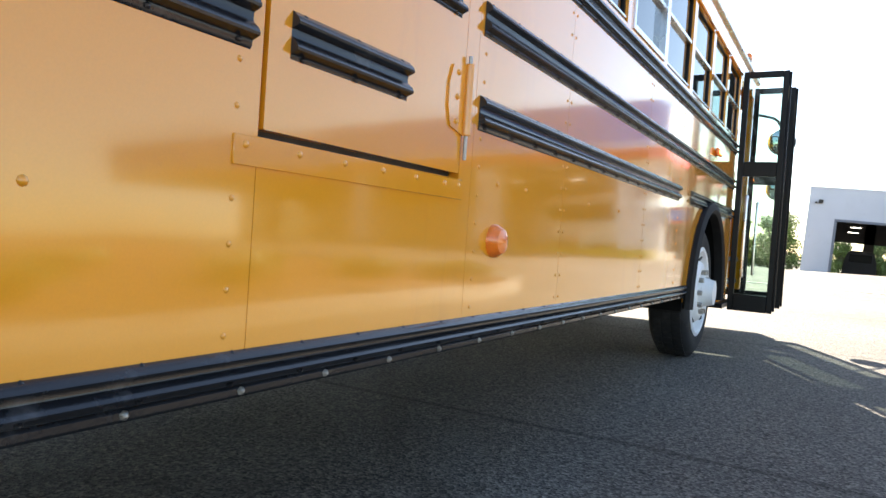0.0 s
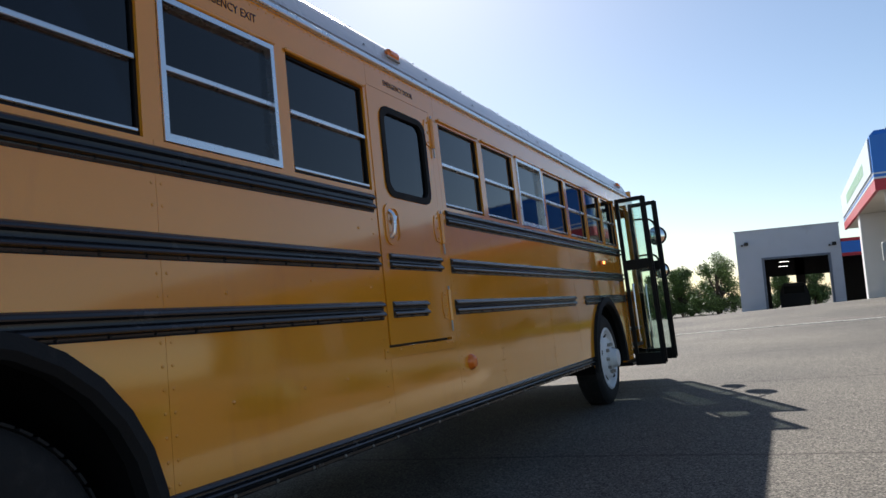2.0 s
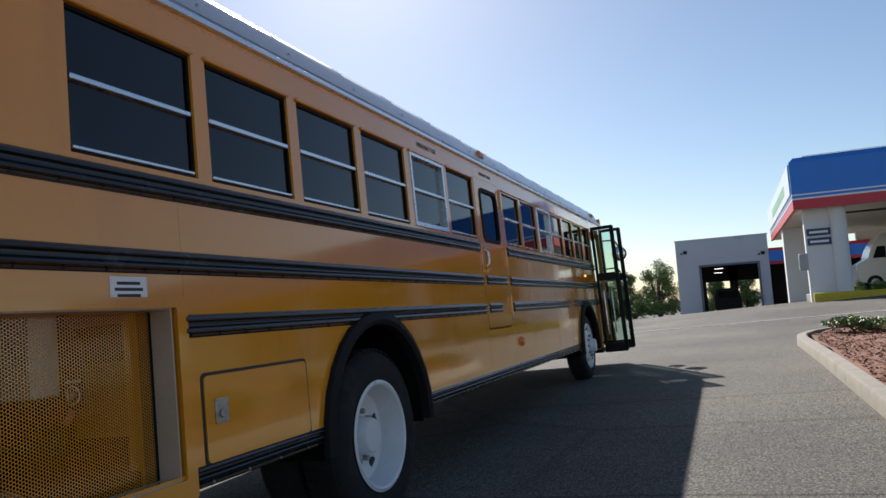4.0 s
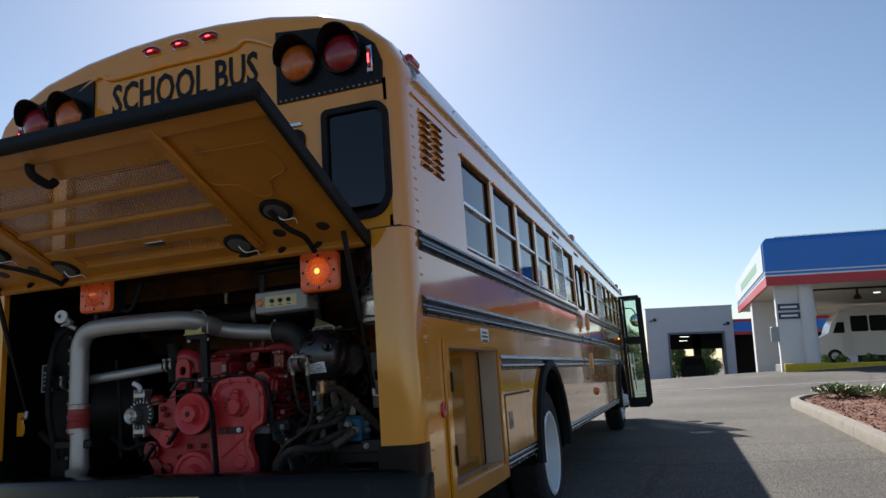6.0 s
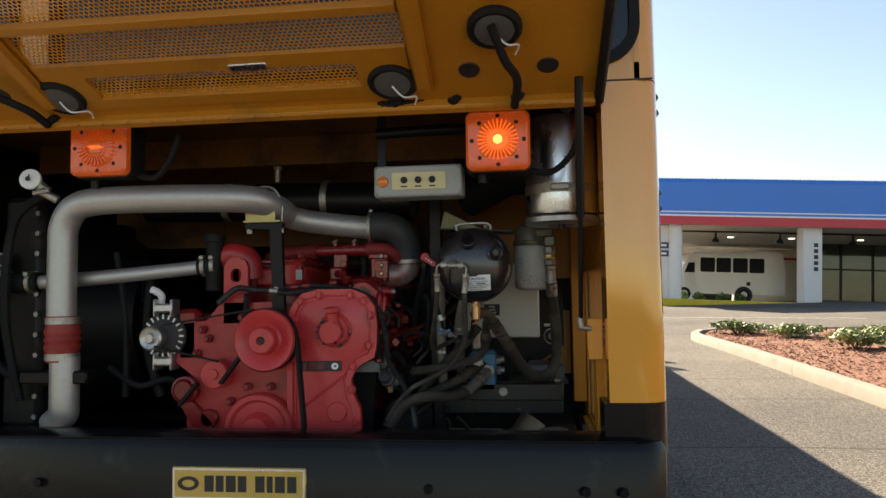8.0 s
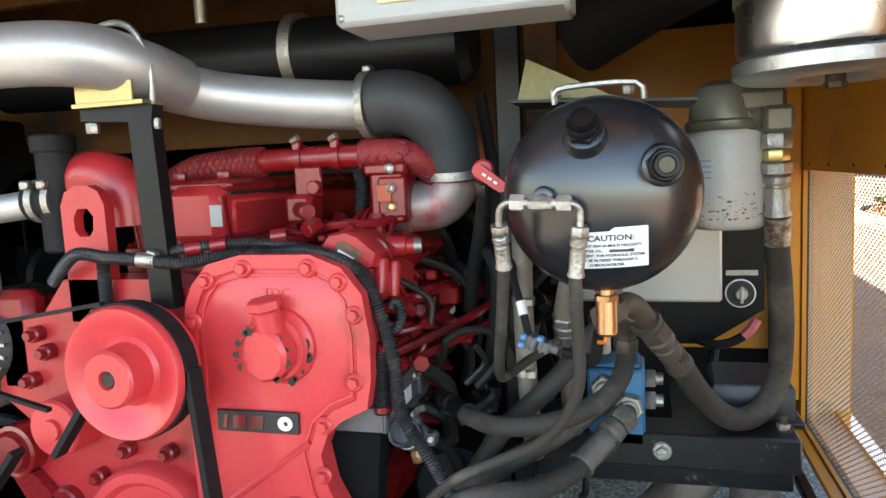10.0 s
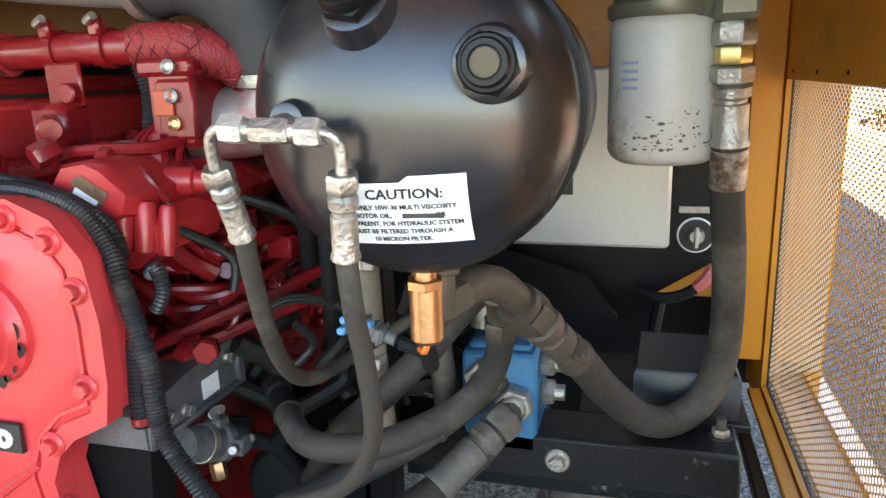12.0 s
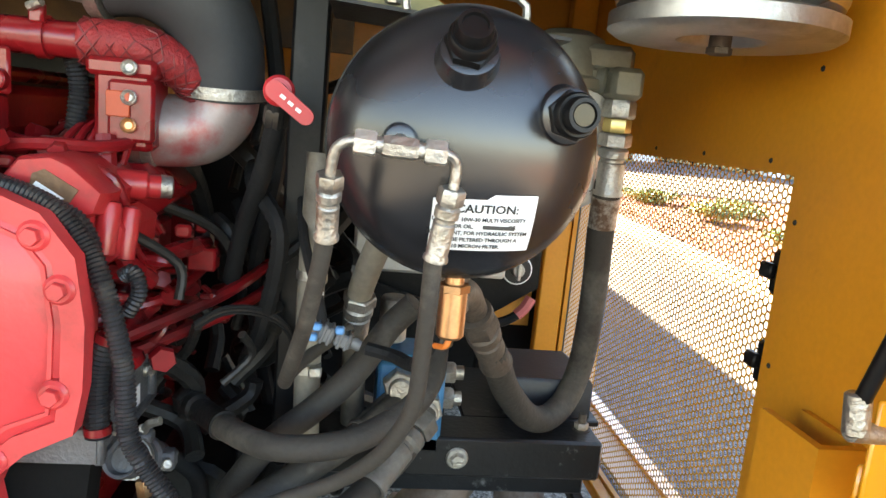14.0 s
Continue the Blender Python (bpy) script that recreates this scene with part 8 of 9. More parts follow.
part("sight_plug", Mesh().lathe(b + d * 0.0365, d, [(0, 0.0088), (0.002, 0.0084), (0.002, 0)], 20), mat("olive sight glass", (0.05, 0.038, 0.017), 0.4, 0.3, var=0.1, scale=30), ht, "olive plug")
# caution label lying on the dome
nx, nz = 14, 8
lx0, lx1, lz0, lz1 = 0.637, 0.722, 1.146, 1.194
lab = Mesh()
lab.v = []
for j in range(nz + 1):
    for i in range(nx + 1):
        x = lx0 + (lx1 - lx0) * i / nx
        z = lz0 + (lz1 - lz0) * j / nz - (0.004 if j == nz and i < 8 else 0) + 0.003 * (i / nx)
        lab.v.append((x, dome_y(x, z) - 0.0015, z))
lab.f = [(j * (nx + 1) + i, j * (nx + 1) + i + 1, (j + 1) * (nx + 1) + i + 1, (j + 1) * (nx + 1) + i) for j in range(nz) for i in range(nx)]
lb = part("caution_label", lab, LABEL, ht, "torn white caution label")


def on_dome(text, cx, cz, size, wide):
    """A printed line wrapped on the domed head."""
    ob = word(text, size, INK, Matrix(), lb, "label_line", wide, "", size * 0.022)
    for v in ob.data.vertices:
        x, z = cx + v.co.x, cz + v.co.y + 0.03 * v.co.x
        v.co = (x, dome_y(x, z) - 0.0022 - v.co.z * 0.2, z)


on_dome("CAUTION:", 0.681, 1.1835, 0.0095, 1.15)
for k, t in enumerate(("USE ONLY 10W-30 MULTI VISCOSITY", "MOTOR OIL,                      OR", "EQUIVALENT, FOR HYDRAULIC SYSTEM", "MUST BE FILTERED THROUGH A", "10 MICRON FILTER.")):
    on_dome(t, 0.676, 1.1745 - 0.0058 * k, 0.0047, 1.0)
bar = Mesh().box(0.679, 0.706, 0, 0.0006, -0.0016, 0.0016)
bar.v = [(x, dome_y(x, 1.1687) - 0.0028 + y, 1.1687 + z) for x, y, z in bar.v]
part("print_bar", bar, INK, lb)
# strap bracket above, and its stand
br = thing("tank_bracket", (0.6, 0.4, 0.8), "black steel post with a plated strap over the oil tank", "bracket")
part("post", Mesh().box(0.485, 0.53, 0.5, 0.545, 0.55, 1.6, 0.004), BLACK, br)
part("shelf", Mesh().add([(0.535, 0.36, 1.36), (0.79, 0.36, 1.345), (0.79, 0.5, 1.345), (0.535, 0.5, 1.36), (0.535, 0.36, 1.364), (0.79, 0.36, 1.349), (0.79, 0.5, 1.349), (0.535, 0.5, 1.364)], [(0, 1, 2, 3), (4, 7, 6, 5), (0, 4, 5, 1), (1, 5, 6, 2), (2, 6, 7, 3), (3, 7, 4, 0)]), DARK_STEEL, br)
part("gusset", Mesh().slab([(0.54, 1.366), (0.68, 1.362), (0.555, 1.425)], 1, 0.4, 0.404), mat("olive zinc plate", (0.17, 0.15, 0.075), 0.5, 0.6, var=0.3, scale=12, grain=120, bump=0.03), br)
part("tab_bolt", Mesh().nut((0.6, 0.37, 1.364), (0.6, 0.37, 1.374), 0.009), STEEL, br)
part("tab_bolt", Mesh().nut((0.7, 0.37, 1.36), (0.7, 0.37, 1.372), 0.009), STEEL, br)
part("bent_rod", Mesh().tube([(0.61, 0.27, 1.345), (0.61, 0.27, 1.36), (0.63, 0.27, 1.366), (0.71, 0.27, 1.366), (0.72, 0.27, 1.345)], 0.004, 6, 3), STEEL, br)
part("strap", Mesh().lathe((TX, 0.26, TZ), (0, 1, 0), [(0, TR + 0.001), (0, TR + 0.004), (0.03, TR + 0.004), (0.03, TR + 0.001)], 48), BLACK, br)
part("beam", Mesh().box(0.52, 0.955, 0.52, 0.6, 0.755, 0.815, 0.004).box(0.52, 0.955, 0.58, 0.6, 0.7, 0.755, 0.003), SCUFFED, br, "scuffed black steel beam")
part("beam_bolt", Mesh().cyl((0.742, 0.52, 0.786), (0.742, 0.514, 0.786), 0.016, 18, 0.002).nut((0.742, 0.514, 0.786), (0.742, 0.505, 0.786), 0.01), STEEL, br)
part("shelf_plate", Mesh().box(0.76, 0.976, 0.601, 0.82, 0.803, 0.813, 0.002), SCUFFED, br)
part("shelf_bolt", Mesh().cyl((0.935, 0.566, 0.815), (0.935, 0.566, 0.84), 0.006, 10).cyl((0.935, 0.566, 0.815), (0.935, 0.566, 0.816), 0.014, 14), RUSTY, br)
part("shelf_nut", Mesh().nut((0.935, 0.566, 0.816), (0.935, 0.566, 0.826), 0.0105), RUST, br)
TRAY = mat("dusty blue black steel", (0.015, 0.017, 0.023), 0.45, var=0.25, scale=7, grain=140, bump=0.02, stain=(0.06, 0.06, 0.062), stain_at=0.6, stain_scale=6, spec=0.6)
part("tray", Mesh().ring([[(0.83, 0.612, z), (0.962, 0.612, z), (0.962, 0.75, z), (0.83, 0.75, z)] for z in (0.813, 0.868)] + [[(0.834, 0.616, 0.874), (0.958, 0.616, 0.874), (0.95, 0.75, 0.876), (0.84, 0.75, 0.876)]]), TRAY, br, "dusty dark steel box")
part("beam_strut", Mesh().box(0.44, 0.5, 0.5, 0.6, 0.5, 0.82, 0.004), BLACK, br)


def fitting(m, a, b, r):
    """Nut, collar and crimped sleeve from a to b."""
    a, b = Vector(a), Vector(b)
    d = b - a
    m.nut(a, a + d * 0.22, r * 1.05)
    m.lathe(a + d * 0.22, d, [(0, r * 0.7), (d.length * 0.05, r * 0.95), (d.length * 0.16, r * 0.95), (d.length * 0.2, r * 0.75), (d.length * 0.24, r * 0.75), (d.length * 0.26, r * 0.86), (d.length * 0.7, r * 0.86), (d.length * 0.74, r * 0.98), (d.length * 0.78, r * 0.98)], 18)
    return m


def hose(label, pts, r, ends=(), metal=STEEL, mt=HOSE, group="hydraulic hoses"):
    t = thing("hydraulic_hose", Vector(pts[-1]), label, "hose", group)
    h = part("hose", Mesh().tube(pts, r, 18, 8), mt, t)
    for a, b, q in ends:
        part("end_fitting", fitting(Mesh(), a, b, q), metal, t)
    return t


# tee on the tank and its two small hoses
te = thing("pipe_tee", (0.607, 0.13, 1.215), "plated hydraulic tee fitting on the front of the tank", "fitting")
ZINC = mat("bright zinc nut", (0.62, 0.61, 0.57), 0.5, 0.85, var=0.25, scale=18, grain=200, bump=0.07, stain=(0.35, 0.3, 0.22), stain_at=0.62, stain_scale=45)
part("tee_body", Mesh().nut((0.594, 0.126, 1.2275), (0.62, 0.126, 1.2265), 0.0086).cyl((0.588, 0.126, 1.228), (0.627, 0.126, 1.226), 0.0064, 12).cyl((0.607, 0.148, 1.23), (0.607, 0.126, 1.227), 0.0075, 12), STEEL, te)
part("weld_boss", Mesh().lathe((0.607, 0.158, 1.232), (0, -1, 0), [(0, 0.0135), (0.008, 0.0125), (0.012, 0.0115), (0.013, 0.009), (0.013, 0)], 22), TANK, te)
part("tee_nut", Mesh().nut((0.573, 0.126, 1.229), (0.589, 0.126, 1.228), 0.0098), ZINC, te)
part("tee_nut", Mesh().nut((0.625, 0.126, 1.226), (0.641, 0.126, 1.2255), 0.0098), ZINC, te)
part("bent_tube", Mesh().tube([(0.58, 0.126, 1.229), (0.57, 0.127, 1.229), (0.561, 0.13, 1.223), (0.558, 0.134, 1.212), (0.557, 0.138, 1.2)], 0.0042, 10, 5), STEEL, te)
part("bent_tube", Mesh().tube([(0.636, 0.126, 1.2255), (0.643, 0.127, 1.225), (0.649, 0.13, 1.219), (0.65, 0.132, 1.21), (0.649, 0.133, 1.198)], 0.0042, 10, 5), STEEL, te)
hose("thin dusty hose dropping from the tee into the bay", [(0.556, 0.163, 1.156), (0.55, 0.18, 1.114), (0.54, 0.21, 1.061), (0.525, 0.262, 1.002), (0.516, 0.32, 0.966), (0.516, 0.39, 0.95), (0.54, 0.44, 0.96), (0.58, 0.48, 0.98)], 0.0076, [((0.557, 0.138, 1.203), (0.556, 0.163, 1.15), 0.0104)])
hose("thin printed hose sweeping down past the label", [(0.641, 0.147, 1.15), (0.641, 0.155, 1.101), (0.641, 0.168, 1.06), (0.64, 0.18, 1.012), (0.631, 0.193, 0.977), (0.61, 0.212, 0.937), (0.575, 0.235, 0.9), (0.52, 0.252, 0.868), (0.46, 0.252, 0.838), (0.41, 0.265, 0.79), (0.37, 0.27, 0.73)], 0.0076, [((0.649, 0.133, 1.2), (0.642, 0.146, 1.142), 0.0104)])
hose("thick grey hose looping from the filter head", [(0.9215, 0.553, 1.19), (0.924, 0.566, 1.119), (0.931, 0.58, 1.057), (0.937, 0.597, 0.976), (0.935, 0.607, 0.9), (0.915, 0.595, 0.85), (0.878, 0.56, 0.834), (0.84, 0.53, 0.848), (0.8, 0.5, 0.894), (0.775, 0.465, 0.94), (0.755, 0.43, 0.978)], 0.0193, [((0.724, 0.383, 1.03), (0.768, 0.452, 0.953), 0.0225)], RUSTY)
hose("thick worn hose crossing below the tank", [(0.385, 0.475, 0.868), (0.41, 0.445, 0.87), (0.45, 0.39, 0.876), (0.497, 0.335, 0.886), (0.541, 0.315, 0.894), (0.585, 0.32, 0.9), (0.623, 0.345, 0.908), (0.659, 0.375, 0.922), (0.681, 0.405, 0.944), (0.688, 0.435, 0.968), (0.687, 0.44, 0.995)], 0.0148, [((0.375, 0.49, 0.87), (0.44, 0.405, 0.874), 0.0185)], DARK_STEEL)
hose("thick hose with a plated crimped end at the blue valve", [(0.69, 0.5, 0.862), (0.66, 0.455, 0.825), (0.622, 0.41, 0.803), (0.59, 0.36, 0.797), (0.555, 0.31, 0.8), (0.52, 0.275, 0.808), (0.467, 0.262, 0.8), (0.418, 0.27, 0.77), (0.38, 0.28, 0.71)], 0.0172, [((0.688, 0.487, 0.858), (0.618, 0.405, 0.801), 0.0225)], DULL_CRIMP)
hose("middle hose with a plated crimped end at the blue valve", [(0.675, 0.54, 0.885), (0.64, 0.49, 0.868), (0.58, 0.44, 0.835), (0.5, 0.39, 0.8), (0.42, 0.34, 0.765), (0.36, 0.3, 0.7)], 0.017, [((0.682, 0.55, 0.892), (0.6, 0.458, 0.845), 0.02)], DULL_CRIMP)
hose("thick hose running behind the bronze valve", [(0.66, 0.47, 1.02), (0.63, 0.475, 0.985), (0.6, 0.44, 0.95), (0.572, 0.42, 0.922), (0.54, 0.42, 0.89), (0.49, 0.43, 0.84), (0.44, 0.45, 0.76)], 0.0165)
hose("upright tan hose from the tank to the pump", [(0.615, 0.44, 1.12), (0.597, 0.47, 1.06), (0.586, 0.505, 1.0), (0.588, 0.54, 0.92), (0.592, 0.56, 0.8)], 0.0165, [((0.59, 0.492, 1.022), (0.5855, 0.53, 0.95), 0.021)], mt=TAN_PIPE)
vp = thing("breather_pipe", (0.53, 0.46, 0.8), "upright tan breather pipe with a worm clamp", "pipe")
part("tube", Mesh().tube([(0.531, 0.455, 1.2), (0.529, 0.45, 1.05), (0.531, 0.46, 0.9), (0.535, 0.48, 0.78)], 0.0165, 16, 4), TAN_PIPE, vp)
for z in (1.048, 0.93):
    part("worm_clamp", Mesh().lathe((0.529, 0.451, z), (0, 0, 1), [(0, 0.0165), (0, 0.0185), (0.011, 0.0185), (0.011, 0.0165)], 20).box(0.533, 0.549, 0.428, 0.438, z - 0.001, z + 0.012, 0.002), STEEL, vp)
fo = thing("tank_outlet", (0.73, 0.38, 1.0), "cast elbow and coupling under the oil tank", "fitting")
part("elbow", Mesh().tube([(0.672, 0.275, 1.072), (0.688, 0.31, 1.076), (0.703, 0.345, 1.066), (0.716, 0.37, 1.044), (0.724, 0.383, 1.031)], 0.0168, 18, 6), RUSTY, fo)
part("collar_nut", Mesh().nut((0.664, 0.258, 1.069), (0.68, 0.292, 1.074), 0.0205), RUSTY, fo)
part("collar_ring", Mesh().lathe((0.7166, 0.372, 1.04), (0.4, 0.6, -0.7), [(0, 0.0168), (0, 0.0225), (0.009, 0.0235), (0.012, 0.0168)], 24), RUSTY, fo)
part("tank_nipple", Mesh().cyl((0.672, 0.262, 1.115), (0.672, 0.262, 1.06), 0.013, 16, 0.002).nut((0.672, 0.262, 1.112), (0.672, 0.262, 1.1), 0.019), RUSTY, fo)
part("lower_elbow", Mesh().tube([(0.7, 0.35, 1.058), (0.695, 0.39, 1.04), (0.69, 0.425, 1.015), (0.688, 0.437, 0.985)], 0.0145, 16, 5).nut((0.689, 0.432, 1.0), (0.688, 0.438, 0.978), 0.0195), RUSTY, fo)
bz = thing("bronze_valve", (0.671, 0.226, 1.07), "bright copper bronze drain valve under the tank", "valve")
part("body", Mesh().lathe((0.671, 0.226, 1.112), (0, 0, -1), [(0, 0.009), (0.012, 0.009), (0.013, 0.013), (0.055, 0.013), (0.058, 0.0105), (0.058, 0)], 22), BRASS, bz)
part("hexagon", Mesh().nut((0.671, 0.226, 1.106), (0.671, 0.226, 1.0975), 0.015), BRASS, bz)
part("wire_tail", Mesh().tube([(0.671, 0.226, 1.053), (0.668, 0.226, 1.045), (0.66, 0.24, 1.041)], 0.003, 6, 3), mat("orange wire", (0.7, 0.18, 0.03), 0.5, var=0.05, bump=0), bz)
cn = thing("connector", (0.575, 0.37, 0.99), "grey multi-pin connector with blue clips on a cable", "connector")
PL = Matrix.Translation((0.564, 0.368, 1.004)) @ Matrix.Rotation(0.35, 4, "Y")
PLUGGREY = mat("grey connector plastic", (0.13, 0.135, 0.14), 0.5, var=0.2, scale=30, bump=0.03)
part("plug", Mesh().box(-0.02, -0.002, -0.012, 0.012, -0.009, 0.009, 0.002, PL).box(-0.016, -0.012, -0.014, 0.014, -0.011, 0.011, 0.001, PL).box(-0.008, -0.004, -0.013, 0.013, -0.0105, 0.0105, 0.001, PL), PLUGGREY, cn)
part("socket", Mesh().box(0.0, 0.019, -0.011, 0.011, -0.008, 0.008, 0.002, PL).box(0.004, 0.008, -0.013, 0.013, -0.01, 0.01, 0.001, PL).box(0.013, 0.016, -0.0125, 0.0125, -0.0095, 0.0095, 0.001, PL).cyl(PL @ Vector((0.019, 0, 0)), PL @ Vector((0.03, 0, 0)), 0.007, 10), PLUGGREY, cn)
for dx, dz in ((-0.02, 0.014), (0.005, 0.011), (-0.024, 0.002)):
    part("clip", Mesh().box(0.564 + dx - 0.005, 0.564 + dx + 0.005, 0.348, 0.36, 1.004 + dz - 0.004, 1.004 + dz + 0.004, 0.002), mat("blue clip", (0.1, 0.3, 0.6), 0.45, var=0.05, bump=0), cn)
part("cable", Mesh().tube([(0.6, 0.365, 0.992), (0.63, 0.35, 0.99), (0.65, 0.3, 1.0), (0.66, 0.25, 1.05)], 0.008, 8, 6), RUBBER, cn)
part("cable", Mesh().tube([(0.55, 0.37, 1.012), (0.54, 0.38, 1.05), (0.52, 0.42, 1.1), (0.51, 0.48, 1.14)], 0.006, 8, 6), RUBBER, cn)
part("cable_tag", Mesh().cyl((0.541, 0.379, 1.045), (0.536, 0.385, 1.065), 0.0075, 10), LABEL, cn)

# blue valve block
vb = thing("valve_block", (0.668, 0.57, 0.78), "blue hydraulic valve block with steel ports", "valve")
part("block", Mesh().box(0.622, 0.716, 0.52, 0.62, 0.79, 0.922, 0.005), BLUE, vb)
part("cap_plate", Mesh().box(0.63, 0.708, 0.53, 0.61, 0.922, 0.93, 0.003), BLUE, vb)
for x, z in ((0.652, 0.893), (0.69, 0.862)):
    part("front_port", Mesh().nut((x, 0.52, z), (x, 0.498, z), 0.024).cyl((x, 0.498, z), (x, 0.488, z), 0.016, 14, 0.002), STEEL, vb)
for z in (0.858, 0.897):
    part("side_port", Mesh().nut((0.716, 0.56, z), (0.734, 0.56, z), 0.0165).cyl((0.734, 0.56, z), (0.746, 0.56, z), 0.0105, 12), STEEL, vb)
part("top_port", Mesh().cyl((0.64, 0.58, 0.934), (0.64, 0.58, 1.0), 0.02, 14, 0.003), STEEL, vb)

# spin-on filter with head and pipework
of = thing("oil_filter", (0.853, 0.6, 1.155), "cream spin-on oil filter with chipped dirty paint", "filter")
part("canister", Mesh().lathe((0.853, 0.6, 1.147), (0, 0, 1), [(0, 0.03), (0.002, 0.05), (0.008, 0.059), (0.016, 0.063), (0.153, 0.063), (0.159, 0.061), (0.163, 0.058)], 40), CREAM, of)
part("filter_head", Mesh().lathe((0.853, 0.6, 1.31), (0, 0, 1), [(0, 0.064), (0.004, 0.066), (0.014, 0.066), (0.018, 0.06), (0.05, 0.058), (0.07, 0.05), (0.08, 0.03)], 32), HEAD, of)
part("head_block", Mesh().box(0.86, 0.935, 0.545, 0.6, 1.335, 1.372, 0.008), HEAD, of)
part("head_elbow", Mesh().box(0.896, 0.941, 0.517, 0.566, 1.3, 1.342, 0.007).cyl((0.86, 0.585, 1.325), (0.905, 0.555, 1.325), 0.021, 16, 0.003).nut((0.885, 0.572, 1.325), (0.897, 0.56, 1.325), 0.027), HEAD, of)
part("head_nut", Mesh().nut((0.918, 0.54, 1.3), (0.918, 0.54, 1.276), 0.0225), STEEL, of)
part("brass_band", Mesh().nut((0.918, 0.54, 1.276), (0.9182, 0.541, 1.257), 0.0192), mat("yellow plated nut", (0.62, 0.5, 0.2), 0.35, 0.9, var=0.15, scale=14, bump=0.02), of)
part("hose_tail", fitting(Mesh(), (0.9182, 0.541, 1.257), (0.9215, 0.552, 1.172), 0.0215), STEEL, of)
BLUEINK = mat("faded blue print", (0.35, 0.38, 0.55), 0.5, var=0.1, bump=0)
for k in range(4):
    a = radians(-128)
    part("print_bar", Mesh().box(-0.011 + 0.002 * (k % 2), 0.011, -0.0003, 0.0003, -0.0015, 0.0015, 0, Matrix.Translation((0.853 + 0.0632 * math.cos(a), 0.6 + 0.0632 * math.sin(a), 1.262 - 0.009 * k)) @ Matrix.Rotation(a + math.pi / 2, 4, "Z")), BLUEINK, of)
fc = Mesh()
for k in range(90):
    a, z = radians(rc.gauss(-75, 32)), 1.168 + 0.045 * rc.random() ** 2.2
    c, d = Vector((0.853 + 0.063 * math.cos(a), 0.6 + 0.063 * math.sin(a), z)), Vector((math.cos(a), math.sin(a), 0))
    u = Vector((-d.y, d.x, 0))
    w, h = rc.uniform(0.0006, 0.0055) * rc.random(), rc.uniform(0.0004, 0.0022)
    fc.add([c + d * 0.0004 + u * (w * math.cos(q * 1.05) * rc.uniform(0.6, 1.2)) + Vector((0, 0, h * math.sin(q * 1.05) * rc.uniform(0.6, 1.2))) for q in range(6)], [tuple(range(6))])
part("paint_chip", fc, mat("bare rusty metal", (0.16, 0.1, 0.075), 0.6, var=0.3, scale=60, bump=0.02), of, kind="stuff")
part("hose_band", Mesh().tube([(0.9222, 0.5565, 1.168), (0.923, 0.5605, 1.148), (0.9242, 0.565, 1.124)], 0.0199, 22, 4), mat("worn foil label", (0.5, 0.46, 0.4), 0.4, 0.4, var=0.1, scale=20, bump=0.02, stain=(0.12, 0.07, 0.045), stain_at=0.5, stain_scale=30), of)

# air cleaner drum
ac = thing("air_cleaner", (0.955, 0.36, 1.385), "shiny steel air cleaner drum hung under the bay roof", "air cleaner")
part("drum", Mesh().lathe((0.955, 0.36, 1.39), (0, 0, 1), [(0, 0.098), (0.004, 0.115), (0.012, 0.118), (0.07, 0.118), (0.3, 0.118), (0.325, 0.113)], 48), SILVER, ac)
part("end_cover", Mesh().lathe((0.955, 0.36, 1.362), (0, 0, 1), [(0.016, 0.001), (0.016, 0.036), (0.004, 0.042), (0.0, 0.047), (0.0, 0.113), (0.006, 0.122), (0.022, 0.122), (0.026, 0.113)], 48), ALU, ac)
part("wing_bolt", Mesh().cyl((0.955, 0.36, 1.385), (0.955, 0.36, 1.352), 0.012, 12, 0.003).nut((0.955, 0.36, 1.356), (0.955, 0.36, 1.348), 0.014), RUSTY, ac)
part("band", Mesh().lathe((0.955, 0.36, 1.46), (0, 0, 1), [(0, 0.1185), (0, 0.121), (0.03, 0.121), (0.03, 0.1185)], 48).box(0.915, 0.975, 0.228, 0.242, 1.465, 1.485, 0.003), STEEL, ac)
part("inlet_hose", Mesh().tube([(0.93, 0.45, 1.62), (0.9, 0.6, 1.62), (0.75, 0.75, 1.58), (0.6, 0.85, 1.52)], 0.07, 18, 6), RUBBER, ac)

# fuse box and its switch
fz = thing("fuse_box", (0.73, 1.0, 0.8), "pale metal fuse box cover on a black backing board", "fuse box")
part("cover", Mesh().box(0.575, 0.884, 0.97, 1.09, 0.948, 1.26, 0.006), PANEL, fz)
part("backing_board", Mesh().slab([(0.56, 0.93), (0.62, 0.82), (0.86, 0.82), (0.99, 0.905), (0.99, 1.12), (0.885, 1.25), (0.56, 1.25)], 1, 1.1, 1.112), BLACK, fz)
part("lower_board", Mesh().slab([(0.46, 0.56), (0.79, 0.56), (0.8, 0.8), (0.74, 0.88), (0.5, 0.95), (0.46, 0.95)], 1, 1.02, 1.03), BLACK, fz)
fl = part("fuse_label", Mesh().box(0.652, 0.718, 0.9675, 0.9695, 1.042, 1.09, 0.0), INK, fz, "black label with white words")
for k, t in enumerate(("FUSE", "PANEL", "INSIDE")):
    word(t, 0.0115, LABEL, Matrix.Translation((0.685, 0.967, 1.079 - 0.0135 * k)) @ FACE, fl, "label_word", 1.0)
ds = part("dial", Mesh().lathe((0.937, 1.1, 0.945), (0, -1, 0), [(0, 0.034), (0.004, 0.034), (0.005, 0.031)], 28), LABEL, fz, "round battery switch dial")
